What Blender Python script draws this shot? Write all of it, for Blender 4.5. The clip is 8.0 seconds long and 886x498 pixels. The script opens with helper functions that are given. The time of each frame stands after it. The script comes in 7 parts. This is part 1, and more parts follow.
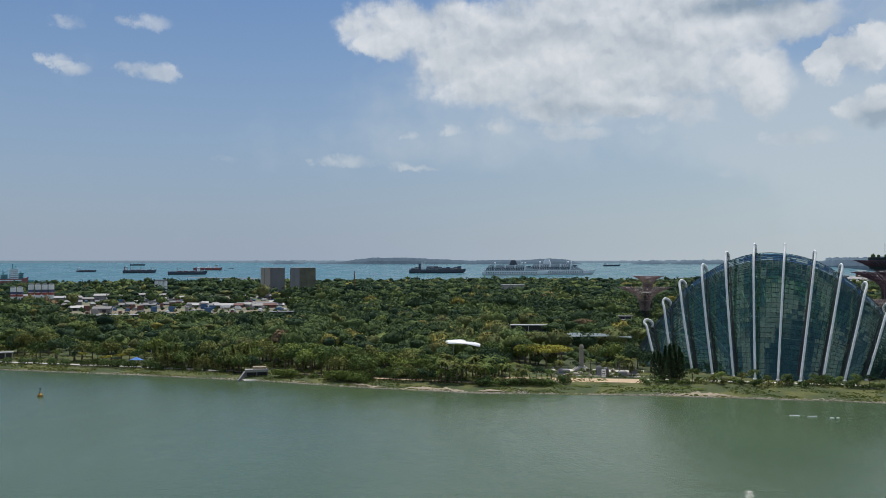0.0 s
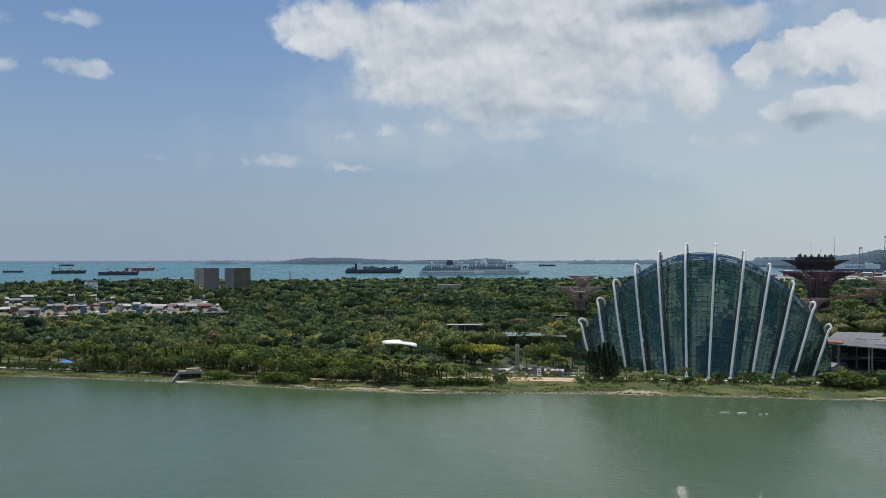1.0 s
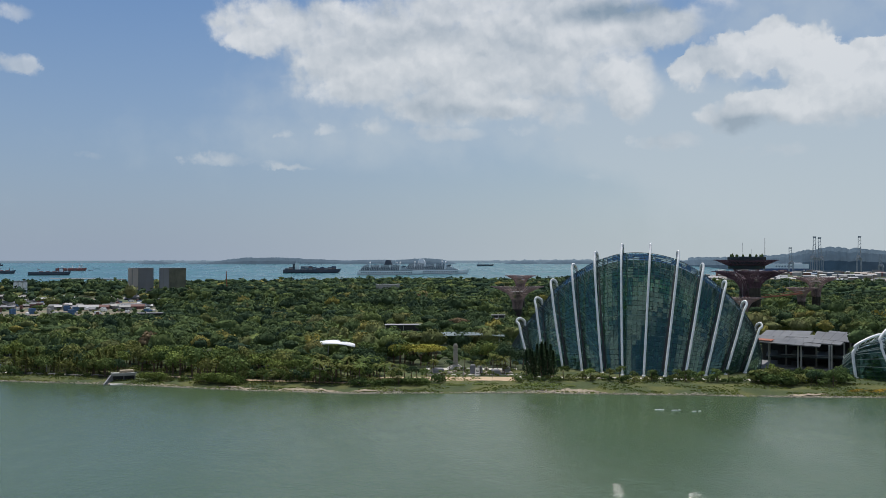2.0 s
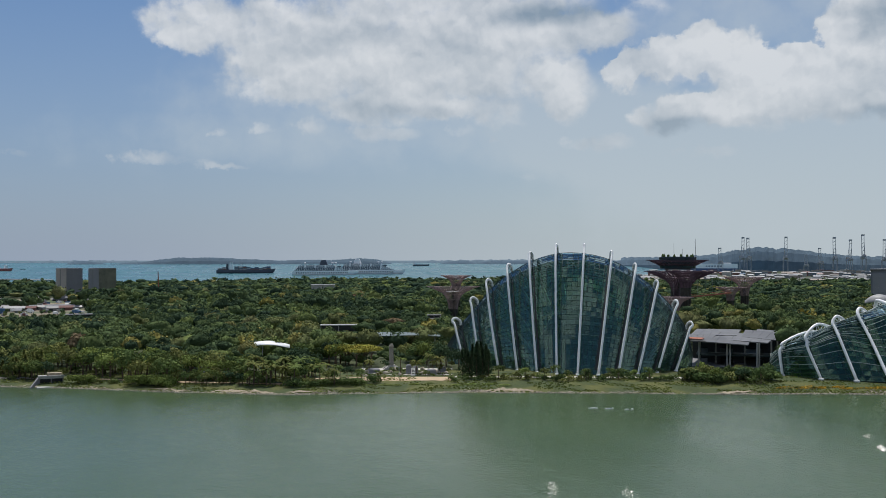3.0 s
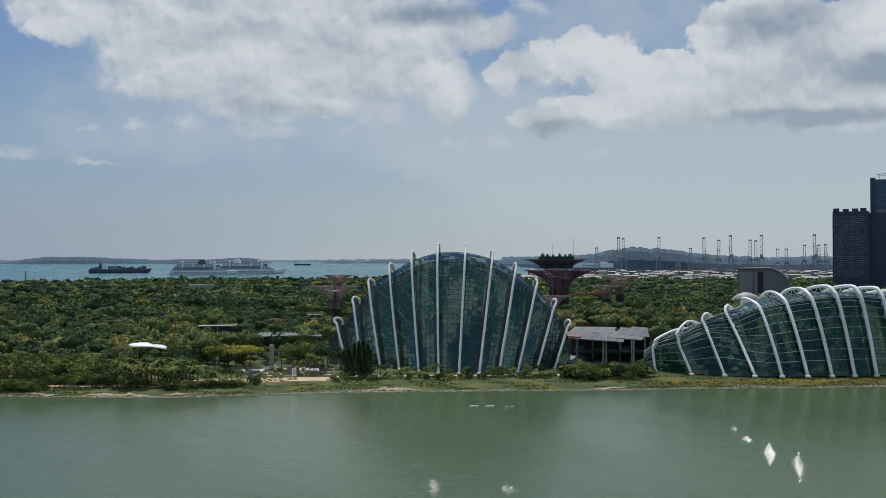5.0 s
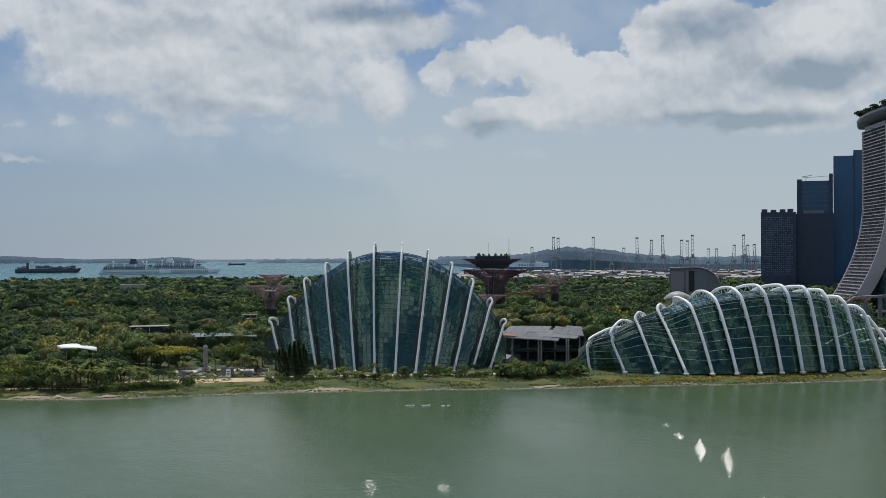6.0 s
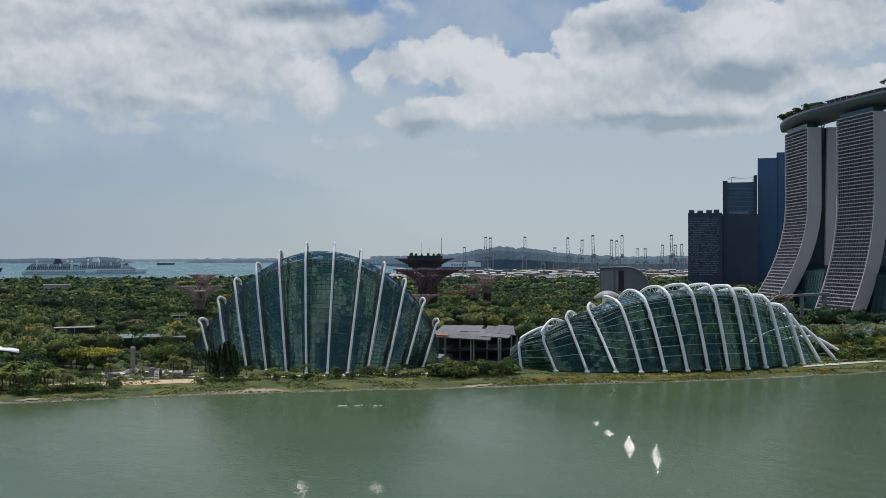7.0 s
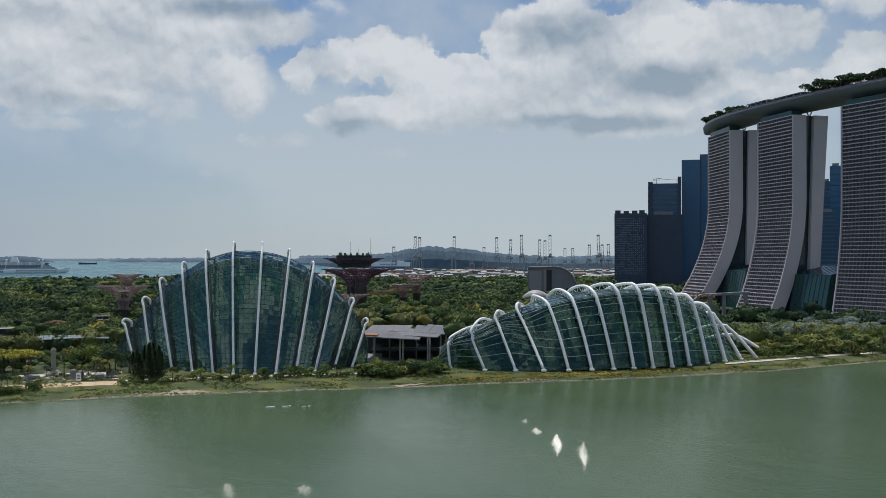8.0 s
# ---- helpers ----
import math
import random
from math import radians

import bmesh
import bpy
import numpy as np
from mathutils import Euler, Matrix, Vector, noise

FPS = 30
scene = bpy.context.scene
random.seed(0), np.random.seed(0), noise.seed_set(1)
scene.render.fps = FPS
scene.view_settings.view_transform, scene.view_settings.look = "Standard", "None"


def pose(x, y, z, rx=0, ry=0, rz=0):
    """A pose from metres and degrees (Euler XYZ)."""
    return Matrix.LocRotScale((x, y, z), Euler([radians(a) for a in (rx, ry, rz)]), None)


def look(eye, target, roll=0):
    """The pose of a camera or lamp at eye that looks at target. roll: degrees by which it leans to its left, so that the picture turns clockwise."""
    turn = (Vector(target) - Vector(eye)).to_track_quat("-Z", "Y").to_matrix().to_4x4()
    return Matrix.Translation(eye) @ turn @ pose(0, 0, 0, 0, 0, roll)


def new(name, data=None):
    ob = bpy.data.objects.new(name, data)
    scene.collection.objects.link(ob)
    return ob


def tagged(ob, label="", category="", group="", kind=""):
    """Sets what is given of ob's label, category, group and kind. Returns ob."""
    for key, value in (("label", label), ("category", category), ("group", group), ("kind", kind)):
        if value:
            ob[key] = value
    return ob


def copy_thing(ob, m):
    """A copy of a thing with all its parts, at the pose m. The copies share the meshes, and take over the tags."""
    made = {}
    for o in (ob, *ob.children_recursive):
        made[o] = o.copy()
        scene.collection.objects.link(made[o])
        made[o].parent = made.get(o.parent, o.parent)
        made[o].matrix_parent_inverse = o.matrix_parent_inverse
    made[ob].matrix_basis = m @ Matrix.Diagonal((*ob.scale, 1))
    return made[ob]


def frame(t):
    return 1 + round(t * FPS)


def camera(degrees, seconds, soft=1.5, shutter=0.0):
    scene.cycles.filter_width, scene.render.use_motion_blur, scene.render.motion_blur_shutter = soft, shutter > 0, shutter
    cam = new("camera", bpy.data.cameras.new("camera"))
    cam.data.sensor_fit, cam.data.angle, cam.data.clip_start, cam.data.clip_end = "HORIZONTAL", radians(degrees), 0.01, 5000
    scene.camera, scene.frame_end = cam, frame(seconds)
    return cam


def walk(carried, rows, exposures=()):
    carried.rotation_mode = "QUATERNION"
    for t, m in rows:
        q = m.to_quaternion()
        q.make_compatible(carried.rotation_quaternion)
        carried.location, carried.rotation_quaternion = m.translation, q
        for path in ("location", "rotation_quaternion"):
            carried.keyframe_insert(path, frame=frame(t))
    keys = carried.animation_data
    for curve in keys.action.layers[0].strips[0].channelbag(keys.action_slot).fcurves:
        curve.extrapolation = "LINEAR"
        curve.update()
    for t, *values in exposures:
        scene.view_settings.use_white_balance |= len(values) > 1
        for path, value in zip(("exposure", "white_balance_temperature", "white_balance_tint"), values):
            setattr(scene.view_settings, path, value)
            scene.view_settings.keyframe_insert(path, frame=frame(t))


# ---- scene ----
EYE = 54.0
cam = camera(47.94, 8.0, soft=0.6)
# seconds, bearing, pitch, lean: the camera hovers on one spot and pans to its right
ROWS = [
    (0.0, 0.0, 0.614, 0.024), (0.5, 1.870, 0.618, -0.031), (1.0, 3.645, 0.615, -0.012), (1.5, 5.317, 0.608, -0.016),
    (3.0, 10.869, 0.607, -0.026), (3.5, 12.424, 0.602, -0.039), (4.0, 14.265, 0.591, -0.023), (4.5, 15.888, 0.583, -0.014),
    (6.0, 21.292, 0.546, 0.010), (6.5, 23.040, 0.542, 0.024), (7.0, 25.167, 0.529, 0.019), (7.5, 27.084, 0.519, 0.051),
    (8.0, 29.224, 0.509, 0.047),
]
walk(cam, [(t, pose(0, 0, EYE, 90 + pitch, -lean, -bearing)) for t, bearing, pitch, lean in ROWS],
     exposures=[(0.0, 0.0), (3.0, -0.07), (6.0, -0.13), (8.0, -0.07)])

# ---------------------------------------------------------------- light
SUN_BEARING, SUN_HEIGHT = 8.0, 70.0


class Nodes:
    """Short hand for a node tree: each call makes a node, links its inputs and gives back its first output."""

    def __init__(self, tree):
        self.tree = tree
        tree.nodes.clear()

    def raw(self, kind, ins=()):
        n = self.tree.nodes.new(kind)
        self.feed(n, ins)
        return n

    def feed(self, n, ins):
        for key, value in (ins.items() if isinstance(ins, dict) else enumerate(ins)):
            if value is None:
                continue
            if isinstance(value, bpy.types.NodeSocket):
                self.tree.links.new(value, n.inputs[key])
            else:
                n.inputs[key].default_value = value

    def node(self, kind, ins=(), out=0):
        return self.raw(kind, ins).outputs[out]

    def math(self, op, a, b=None, c=None, clamp=False):
        n = self.raw("ShaderNodeMath", (a, b, c))
        n.operation, n.use_clamp = op, clamp
        return n.outputs[0]

    def vec(self, op, a, b=None, c=None):
        n = self.raw("ShaderNodeVectorMath", (a, b, c))
        n.operation = op
        return n.outputs["Value" if op in ("DOT_PRODUCT", "LENGTH", "DISTANCE") else "Vector"]

    def mix(self, f, a, b, kind="MIX"):
        n = self.raw("ShaderNodeMix")
        n.data_type, n.blend_type = "RGBA", kind
        self.feed(n, {0: f, 6: a, 7: b})
        return n.outputs[2]

    def ramp(self, x, lo, hi, a=0.0, b=1.0, smooth=True):
        n = self.raw("ShaderNodeMapRange", (x, lo, hi, a, b))
        n.interpolation_type, n.clamp = "SMOOTHSTEP" if smooth else "LINEAR", True
        return n.outputs[0]

    def noise(self, p, scale, detail=4.0, rough=0.55, out=0):
        return self.node("ShaderNodeTexNoise", {"Vector": p, "Scale": scale, "Detail": detail, "Roughness": rough}, out)


def col(r, g, b):
    return (r, g, b, 1.0)


def build_world():
    world = bpy.data.worlds.new("world")
    scene.world = world
    world.use_nodes = True
    N = Nodes(world.node_tree)
    way = N.node("ShaderNodeTexCoord", out="Generated")
    xyz = N.tree.nodes.new("ShaderNodeSeparateXYZ")
    N.tree.links.new(way, xyz.inputs[0])
    x, y, z = xyz.outputs
    az = N.math("MULTIPLY", N.math("ARCTAN2", x, y), 57.29578)
    el = N.math("MULTIPLY", N.math("ARCSINE", z), 57.29578)
    dome = N.raw("ShaderNodeTexSky")
    dome.sky_type, dome.sun_disc = "NISHITA", False
    dome.sun_elevation, dome.sun_rotation = radians(SUN_HEIGHT), radians(SUN_BEARING)
    dome.altitude, dome.air_density, dome.dust_density, dome.ozone_density = 50.0, 1.0, 1.6, 1.6
    sky = dome.outputs[0]
    # moist haze that whitens the air towards the horizon
    HAZE = N.mix(N.ramp(az, -14.0, 26.0), HAZE_LEFT, HAZE_RIGHT)
    haze = N.math("POWER", N.ramp(el, 20.0, -1.0, 0.0, 1.0, smooth=False), 1.4)
    air = N.mix(N.math("MULTIPLY", haze, 0.86), N.mix(1.0, sky, SKY_TINT, "MULTIPLY"), HAZE)
    # the sheet of cloud coordinates, in degrees, bent by two noises
    flat = N.node("ShaderNodeCombineXYZ", (az, el, 0.0))
    wide = N.vec("MULTIPLY", N.vec("SUBTRACT", N.noise(flat, 0.3, 3.0, 0.55, out=1), (0.5, 0.5, 0.5)), (2.6, 1.8, 0.0))
    curl = N.vec("MULTIPLY", N.vec("SUBTRACT", N.noise(flat, 1.1, 5.0, 0.6, out=1), (0.5, 0.5, 0.5)), (1.3, 1.1, 0.0))
    spot = N.vec("ADD", flat, N.vec("ADD", wide, curl))
    spot_up = N.vec("ADD", spot, (0.25, 0.75, 0.0))

    def heaps(rows, start, at, soft=False):
        total = start
        for a, e, ra, re, w in rows:
            d = N.vec("MULTIPLY_ADD", at, (1.0 / ra, 1.0 / re, 0.0), (-a / ra, -e / re, 0.0))
            g = N.math("MULTIPLY_ADD", N.vec("DOT_PRODUCT", d, d), -1.0, 1.0, clamp=True)
            g = N.math("MULTIPLY", g, g) if soft else g
            total = N.math("MULTIPLY_ADD", g, w, total)
        return total

    def puffs(at):
        """Round heads of cloud, large and small, in 0..1."""
        cell = N.raw("ShaderNodeTexVoronoi")
        cell.feature, cell.normalize = "SMOOTH_F1", True
        N.feed(cell, {"Vector": at, "Scale": 0.6, "Detail": 2.0, "Roughness": 0.45, "Lacunarity": 2.3, "Smoothness": 0.35})
        return N.math("SUBTRACT", 1.0, cell.outputs["Distance"])

    bent = N.vec("ADD", flat, N.vec("MULTIPLY", curl, (0.7, 0.7, 0.0)))
    bent_up = N.vec("ADD", bent, (0.16, 0.42, 0.0))
    fine = N.noise(flat, 0.55, 8.0, 0.58)
    head, head_up = puffs(bent), puffs(bent_up)
    lump, lump_up = N.noise(bent, 0.42, 5.0, 0.5), N.noise(bent_up, 0.42, 5.0, 0.5)
    sheet = heaps(CLOUD_BANK, 0.0, spot)
    mound = heaps(CLOUD_TOWER, heaps(CLOUD_HEAP, 0.0, spot), spot)
    mound_up = heaps(CLOUD_TOWER, heaps(CLOUD_HEAP, 0.0, spot_up), spot_up)
    sheet_up = heaps(CLOUD_BANK, 0.0, spot_up)
    # far above and behind the view the same broken cloud goes on
    around = N.math("MULTIPLY", N.ramp(N.noise(flat, 0.035, 3.0, 0.5), 0.45, 0.58), N.math("MAXIMUM",
                    N.ramp(el, 20.0, 32.0), N.math("MULTIPLY", N.ramp(N.math("ABSOLUTE", N.math("SUBTRACT", az, 15.0)), 48.0, 62.0), N.ramp(el, 3.0, 8.0))))
    sheet = N.math("MAXIMUM", sheet, N.math("MULTIPLY", around, 0.8))
    rough = N.math("ADD", N.math("MULTIPLY", N.math("SUBTRACT", fine, 0.5), 2.0), N.math("MULTIPLY", N.math("SUBTRACT", head, 0.62), 0.5))
    thick = N.math("ADD", sheet, rough)
    crisp = N.math("ADD", mound, N.math("ADD", N.math("MULTIPLY", N.math("SUBTRACT", head, 0.62), 1.0), N.math("MULTIPLY", N.math("SUBTRACT", fine, 0.5), 0.5)))
    cover = N.math("MAXIMUM", N.math("MULTIPLY", N.ramp(thick, 0.0, 1.05), N.ramp(sheet, 0.0, 0.6)),
                   N.math("MULTIPLY", N.ramp(crisp, 0.1, N.math("MULTIPLY_ADD", N.math("SUBTRACT", mound_up, mound, clamp=True), 1.1, 0.5)), N.ramp(mound, 0.0, 0.25)))
    wisp = heaps(CLOUD_WISP, 0.0, N.vec("ADD", flat, N.vec("MULTIPLY", curl, (1.7, 0.8, 0.0))))
    thin = N.math("MULTIPLY", N.ramp(N.math("ADD", wisp, N.math("MULTIPLY", N.math("SUBTRACT", fine, 0.5), 2.6)), 0.15, 1.2), 0.7)
    thin = N.math("MULTIPLY", thin, N.ramp(wisp, 0.0, 0.3))
    # light on the heaps: heads that face up and to the sun are white, bellies grey
    relief = N.math("ADD", N.math("MULTIPLY", N.math("SUBTRACT", head, head_up), 1.15), N.math("MULTIPLY", N.math("SUBTRACT", lump, lump_up), 2.0))
    body = N.math("ADD", N.math("MULTIPLY", N.math("SUBTRACT", mound, mound_up), 0.2), N.math("MULTIPLY", N.math("SUBTRACT", sheet, sheet_up), 0.1))
    belly = heaps(CLOUD_BELLY, 0.0, N.vec("ADD", flat, N.vec("MULTIPLY", wide, (0.7, 0.7, 0.0))), soft=True)
    bright = heaps(CLOUD_LIT, 0.0, N.vec("ADD", flat, N.vec("MULTIPLY", wide, (0.7, 0.7, 0.0))), soft=True)
    shade = N.math("ADD", N.math("MULTIPLY_ADD", belly, -0.95, N.math("MULTIPLY_ADD", bright, 0.7, 0.56)), N.math("ADD", relief, body))
    shade = N.math("ADD", shade, N.ramp(N.noise(bent, 0.2, 5.0, 0.55), 0.32, 0.68, -0.3, 0.26))
    cloud = N.mix(N.ramp(shade, -0.7, 1.05, smooth=False), CLOUD_GREY, CLOUD_WHITE)
    cloud = N.mix(N.math("MULTIPLY", haze, 0.7), cloud, HAZE_LIT)
    # a soft veil of thin cloud between and below the heaps
    veil = N.math("MULTIPLY", N.ramp(N.math("ADD", heaps(CLOUD_VEIL, 0.0, flat), N.math("MULTIPLY", N.math("SUBTRACT", lump, 0.5), 0.9)), 0.05, 1.0), 0.6)
    air = N.mix(veil, air, HAZE_LIT)
    seen = N.mix(N.math("MULTIPLY", N.math("MAXIMUM", cover, thin), 0.93), air, cloud)
    # below the horizon: the distant sea
    seen = N.mix(N.ramp(el, -0.02, -0.12), seen, FAR_SEA)
    back = N.node("ShaderNodeBackground", {"Color": seen, "Strength": SKY_STRENGTH})
    N.raw("ShaderNodeOutputWorld", (back,))


# colours of the air and the clouds, as multiples of the sky's strength
SKY_STRENGTH = 0.1
SKY_TINT = col(0.44, 0.63, 0.84)
HAZE_LEFT, HAZE_RIGHT = col(3.6, 4.3, 5.5), col(5.5, 6.2, 6.6)
HAZE_LIT = col(5.0, 5.7, 6.25)
FAR_SEA = col(1.1, 2.1, 2.6)
CLOUD_WHITE = col(7.5, 7.7, 8.0)
CLOUD_GREY = col(2.2, 3.0, 3.9)
# bearing, height, half width, half height (degrees), weight
CLOUD_BANK = [
    (-3.6, 13.3, 3.1, 1.9, 0.9), (-3.6, 12.1, 1.6, 1.0, 0.5), (0.8, 12.6, 4.9, 2.4, 0.9), (1.1, 10.2, 3.6, 1.9, 0.9), (4.9, 10.9, 4.9, 2.8, 0.9),
    (10.1, 10.9, 5.2, 3.1, 1.0), (14.6, 11.2, 3.9, 2.9, 0.9), (17.9, 9.9, 2.3, 1.9, 0.9), (18.2, 8.5, 1.5, 1.0, 0.7), (8.1, 8.5, 4.5, 1.2, 0.8),
    (13.3, 8.4, 3.6, 0.9, 0.6), (16.2, 13.1, 6.2, 1.8, 0.9), (19.8, 12.7, 3.2, 1.3, 0.7), (8.1, 14.0, 8.4, 2.3, 0.9), (22.6, 14.1, 1.9, 1.0, 0.5),
    (15.3, 16.4, 9.7, 2.9, 0.9),
]
CLOUD_HEAP = [
    (21.0, 10.3, 1.2, 1.0, 0.9), (22.3, 10.7, 1.8, 1.5, 0.9), (23.8, 11.0, 1.9, 1.6, 0.9), (25.5, 11.4, 1.8, 1.9, 1.0), (27.5, 10.7, 2.1, 1.9, 1.0),
    (26.9, 8.4, 2.3, 1.5, 0.9), (30.1, 9.9, 3.6, 1.8, 1.0), (32.8, 11.9, 1.1, 1.5, 0.9), (31.6, 9.4, 3.6, 2.4, 1.0), (28.3, 8.6, 3.6, 1.8, 0.9),
    (33.0, 9.3, 4.5, 2.3, 1.0), (35.8, 9.9, 2.6, 1.9, 0.8), (39.1, 8.0, 6.5, 1.5, 0.8), (24.4, 8.0, 2.9, 1.6, 0.6),
]
CLOUD_TOWER = [
    (35.5, 12.5, 4.2, 2.6, 1.0), (37.3, 11.1, 3.9, 1.9, 0.8), (41.4, 12.2, 3.2, 2.3, 1.0), (40.5, 10.3, 3.9, 1.6, 0.8), (40.6, 12.2, 2.3, 1.8, 0.9),
    (44.6, 12.4, 4.2, 1.9, 1.0), (47.9, 12.1, 2.9, 1.6, 0.9), (42.5, 9.9, 5.2, 1.8, 0.8), (52.2, 10.3, 2.3, 1.8, 0.9), (49.1, 9.0, 4.5, 1.3, 0.7),
    (54.1, 13.9, 5.2, 1.9, 0.7), (40.9, 16.1, 9.1, 2.3, 0.8), (56.7, 9.7, 4.2, 2.6, 0.9),
]
CLOUD_WISP = [
    (-21.3, 10.7, 1.1, 0.5, 1.0), (-20.5, 10.2, 1.2, 0.5, 1.0), (-16.5, 10.3, 2.1, 0.6, 1.1), (-15.3, 10.1, 0.8, 0.5, 0.7), (-16.7, 12.9, 1.8, 0.6, 0.9),
    (-20.6, 12.6, 1.6, 0.5, 0.5), (-5.5, 5.6, 2.3, 0.5, 1.0), (-1.4, 5.2, 1.6, 0.2, 0.6), (0.4, 7.4, 1.0, 0.4, 1.0), (-1.9, 7.1, 0.8, 0.3, 0.7),
    (-12.3, 5.6, 1.1, 0.3, 0.5), (3.3, 7.6, 1.3, 0.6, 0.9), (7.5, 7.2, 2.9, 0.6, 1.1), (11.9, 7.4, 1.1, 0.5, 0.7), (13.8, 6.9, 0.5, 0.3, 0.7),
    (19.8, 6.6, 2.4, 0.6, 1.0), (25.7, 6.0, 2.1, 0.5, 0.8), (15.6, 4.8, 1.9, 0.3, 0.5), (-2.1, 5.3, 2.3, 0.3, 0.5),
]
CLOUD_BELLY = [
    (16.6, 13.7, 4.9, 1.0, 1.2), (19.8, 14.0, 2.3, 0.7, 0.6), (6.2, 12.9, 2.4, 1.0, 0.7), (9.3, 8.2, 4.1, 0.8, 0.9), (6.5, 8.7, 1.9, 0.7, 0.5),
    (11.4, 9.7, 2.6, 1.0, 0.3), (3.6, 13.9, 1.9, 0.6, 0.4), (24.1, 7.4, 2.9, 1.0, 0.8), (24.4, 7.2, 2.9, 1.0, 0.7), (35.8, 12.5, 4.2, 2.0, 1.5),
    (38.5, 10.7, 2.9, 1.1, 0.8), (42.3, 9.6, 4.5, 1.5, 1.0), (37.6, 7.6, 8.8, 0.8, 1.2), (41.9, 10.0, 3.9, 1.3, 0.8), (49.9, 8.5, 3.6, 0.8, 0.6),
    (39.4, 7.7, 5.5, 0.8, 0.7), (17.9, 9.0, 1.9, 1.3, 0.2),
]
CLOUD_LIT = [
    (25.1, 11.3, 3.9, 1.9, 0.6), (30.2, 10.1, 4.9, 2.1, 0.5), (26.7, 8.1, 2.4, 1.1, 0.6), (18.2, 9.6, 2.3, 2.3, 0.5), (-3.0, 12.5, 2.9, 1.6, 0.4),
    (41.1, 12.3, 2.6, 1.9, 0.6), (43.1, 12.7, 4.5, 1.8, 0.5), (52.2, 10.3, 2.3, 1.6, 0.5), (1.7, 9.9, 3.6, 1.9, 0.3), (32.7, 12.1, 1.3, 1.3, 0.4),
]
CLOUD_VEIL = [
    (28.1, 13.5, 8.0, 3.2, 0.8),
    (33.0, 4.1, 20.1, 5.5, 1.2), (8.1, 8.7, 16.9, 4.5, 0.7), (45.5, 9.5, 14.6, 5.8, 0.9), (-4.5, 6.3, 13.6, 1.9, 0.3), (22.6, 7.3, 11.7, 3.6, 0.9),
    (7.0, 12.7, 13.6, 4.2, 0.4),
]
build_world()

sun = new("sun", bpy.data.lights.new("sun", "SUN"))
sun.data.energy, sun.data.angle, sun.data.color = 3.6, radians(0.6), (1.0, 0.96, 0.9)
sun.matrix_world = look((0, 0, 300), (-300 * math.sin(radians(SUN_BEARING)), -300 * math.cos(radians(SUN_BEARING)), 300 - 300 * math.tan(radians(SUN_HEIGHT))))

# ---------------------------------------------------------------- geometry
class Geo:
    """Collects points and faces for one mesh."""

    def __init__(self):
        self.v, self.f = [], []

    def face(self, pts):
        k = len(self.v)
        self.v.extend(tuple(p) for p in pts)
        self.f.append(tuple(range(k, k + len(pts))))
        return self

    def box(self, x0, y0, z0, x1, y1, z1, m=None):
        k = len(self.v)
        c = [Vector((x, y, z)) for z in (z0, z1) for x, y in ((x0, y0), (x1, y0), (x1, y1), (x0, y1))]
        self.v.extend(tuple(m @ p if m else p) for p in c)
        self.f.extend(tuple(k + i for i in q) for q in ((3, 2, 1, 0), (4, 5, 6, 7), (0, 1, 5, 4), (1, 2, 6, 5), (2, 3, 7, 6), (3, 0, 4, 7)))
        return self

    def rings(self, rows, closed=True, caps=True):
        """A skin over rings of equally many points."""
        k, n = len(self.v), len(rows[0])
        for row in rows:
            self.v.extend(tuple(p) for p in row)
        for j in range(len(rows) - 1):
            for i in range(n if closed else n - 1):
                a, b = k + j * n + i, k + j * n + (i + 1) % n
                self.f.append((a, b, b + n, a + n))
        if caps and closed:
            self.f.append(tuple(k + i for i in reversed(range(n))))
            self.f.append(tuple(k + (len(rows) - 1) * n + i for i in range(n)))
        return self

    def tube(self, pts, radius, sides=6, flat=1.0):
        pts = [Vector(p) for p in pts]
        rows, n = [], len(pts)
        up = Vector((0, 0, 1))
        for i, p in enumerate(pts):
            d = (pts[min(i + 1, n - 1)] - pts[max(i - 1, 0)]).normalized()
            s = d.cross(up)
            s = s.normalized() if s.length > 1e-3 else Vector((1, 0, 0))
            u = s.cross(d)
            r = radius(i / max(1, n - 1)) if callable(radius) else radius
            rows.append([p + r * (math.cos(a) * s + flat * math.sin(a) * u) for a in (2 * math.pi * (j + 0.5) / sides for j in range(sides))])
        return self.rings(rows)

    def prism(self, outline, z0, z1):
        return self.rings([[(x, y, z0) for x, y in outline], [(x, y, z1) for x, y in outline]])

    def mesh(self, name, smooth=False):
        me = bpy.data.meshes.new(name)
        me.from_pydata(self.v, [], self.f)
        if smooth:
            me.shade_smooth()
        return me


def big_mesh(name, points, corners):
    """A mesh from arrays: points (n, 3) and quads (m, 4)."""
    me = bpy.data.meshes.new(name)
    points, corners = np.asarray(points, np.float32), np.asarray(corners, np.int32)
    sides = corners.shape[1]
    me.vertices.add(len(points))
    me.vertices.foreach_set("co", points.ravel())
    me.loops.add(corners.size)
    me.loops.foreach_set("vertex_index", corners.ravel())
    me.polygons.add(len(corners))
    me.polygons.foreach_set("loop_start", np.arange(0, corners.size, sides, dtype=np.int32))
    me.update(calc_edges=True)
    return me


def part(name, geo, material, parent=None, label="", smooth=False):
    """One mesh object, under a thing or a part."""
    me = geo.mesh(name, smooth) if isinstance(geo, Geo) else geo
    if material and not me.materials:
        me.materials.append(material)
    ob = new(name, me)
    if parent:
        ob.parent = parent
    if label:
        ob["label"] = label
    return ob


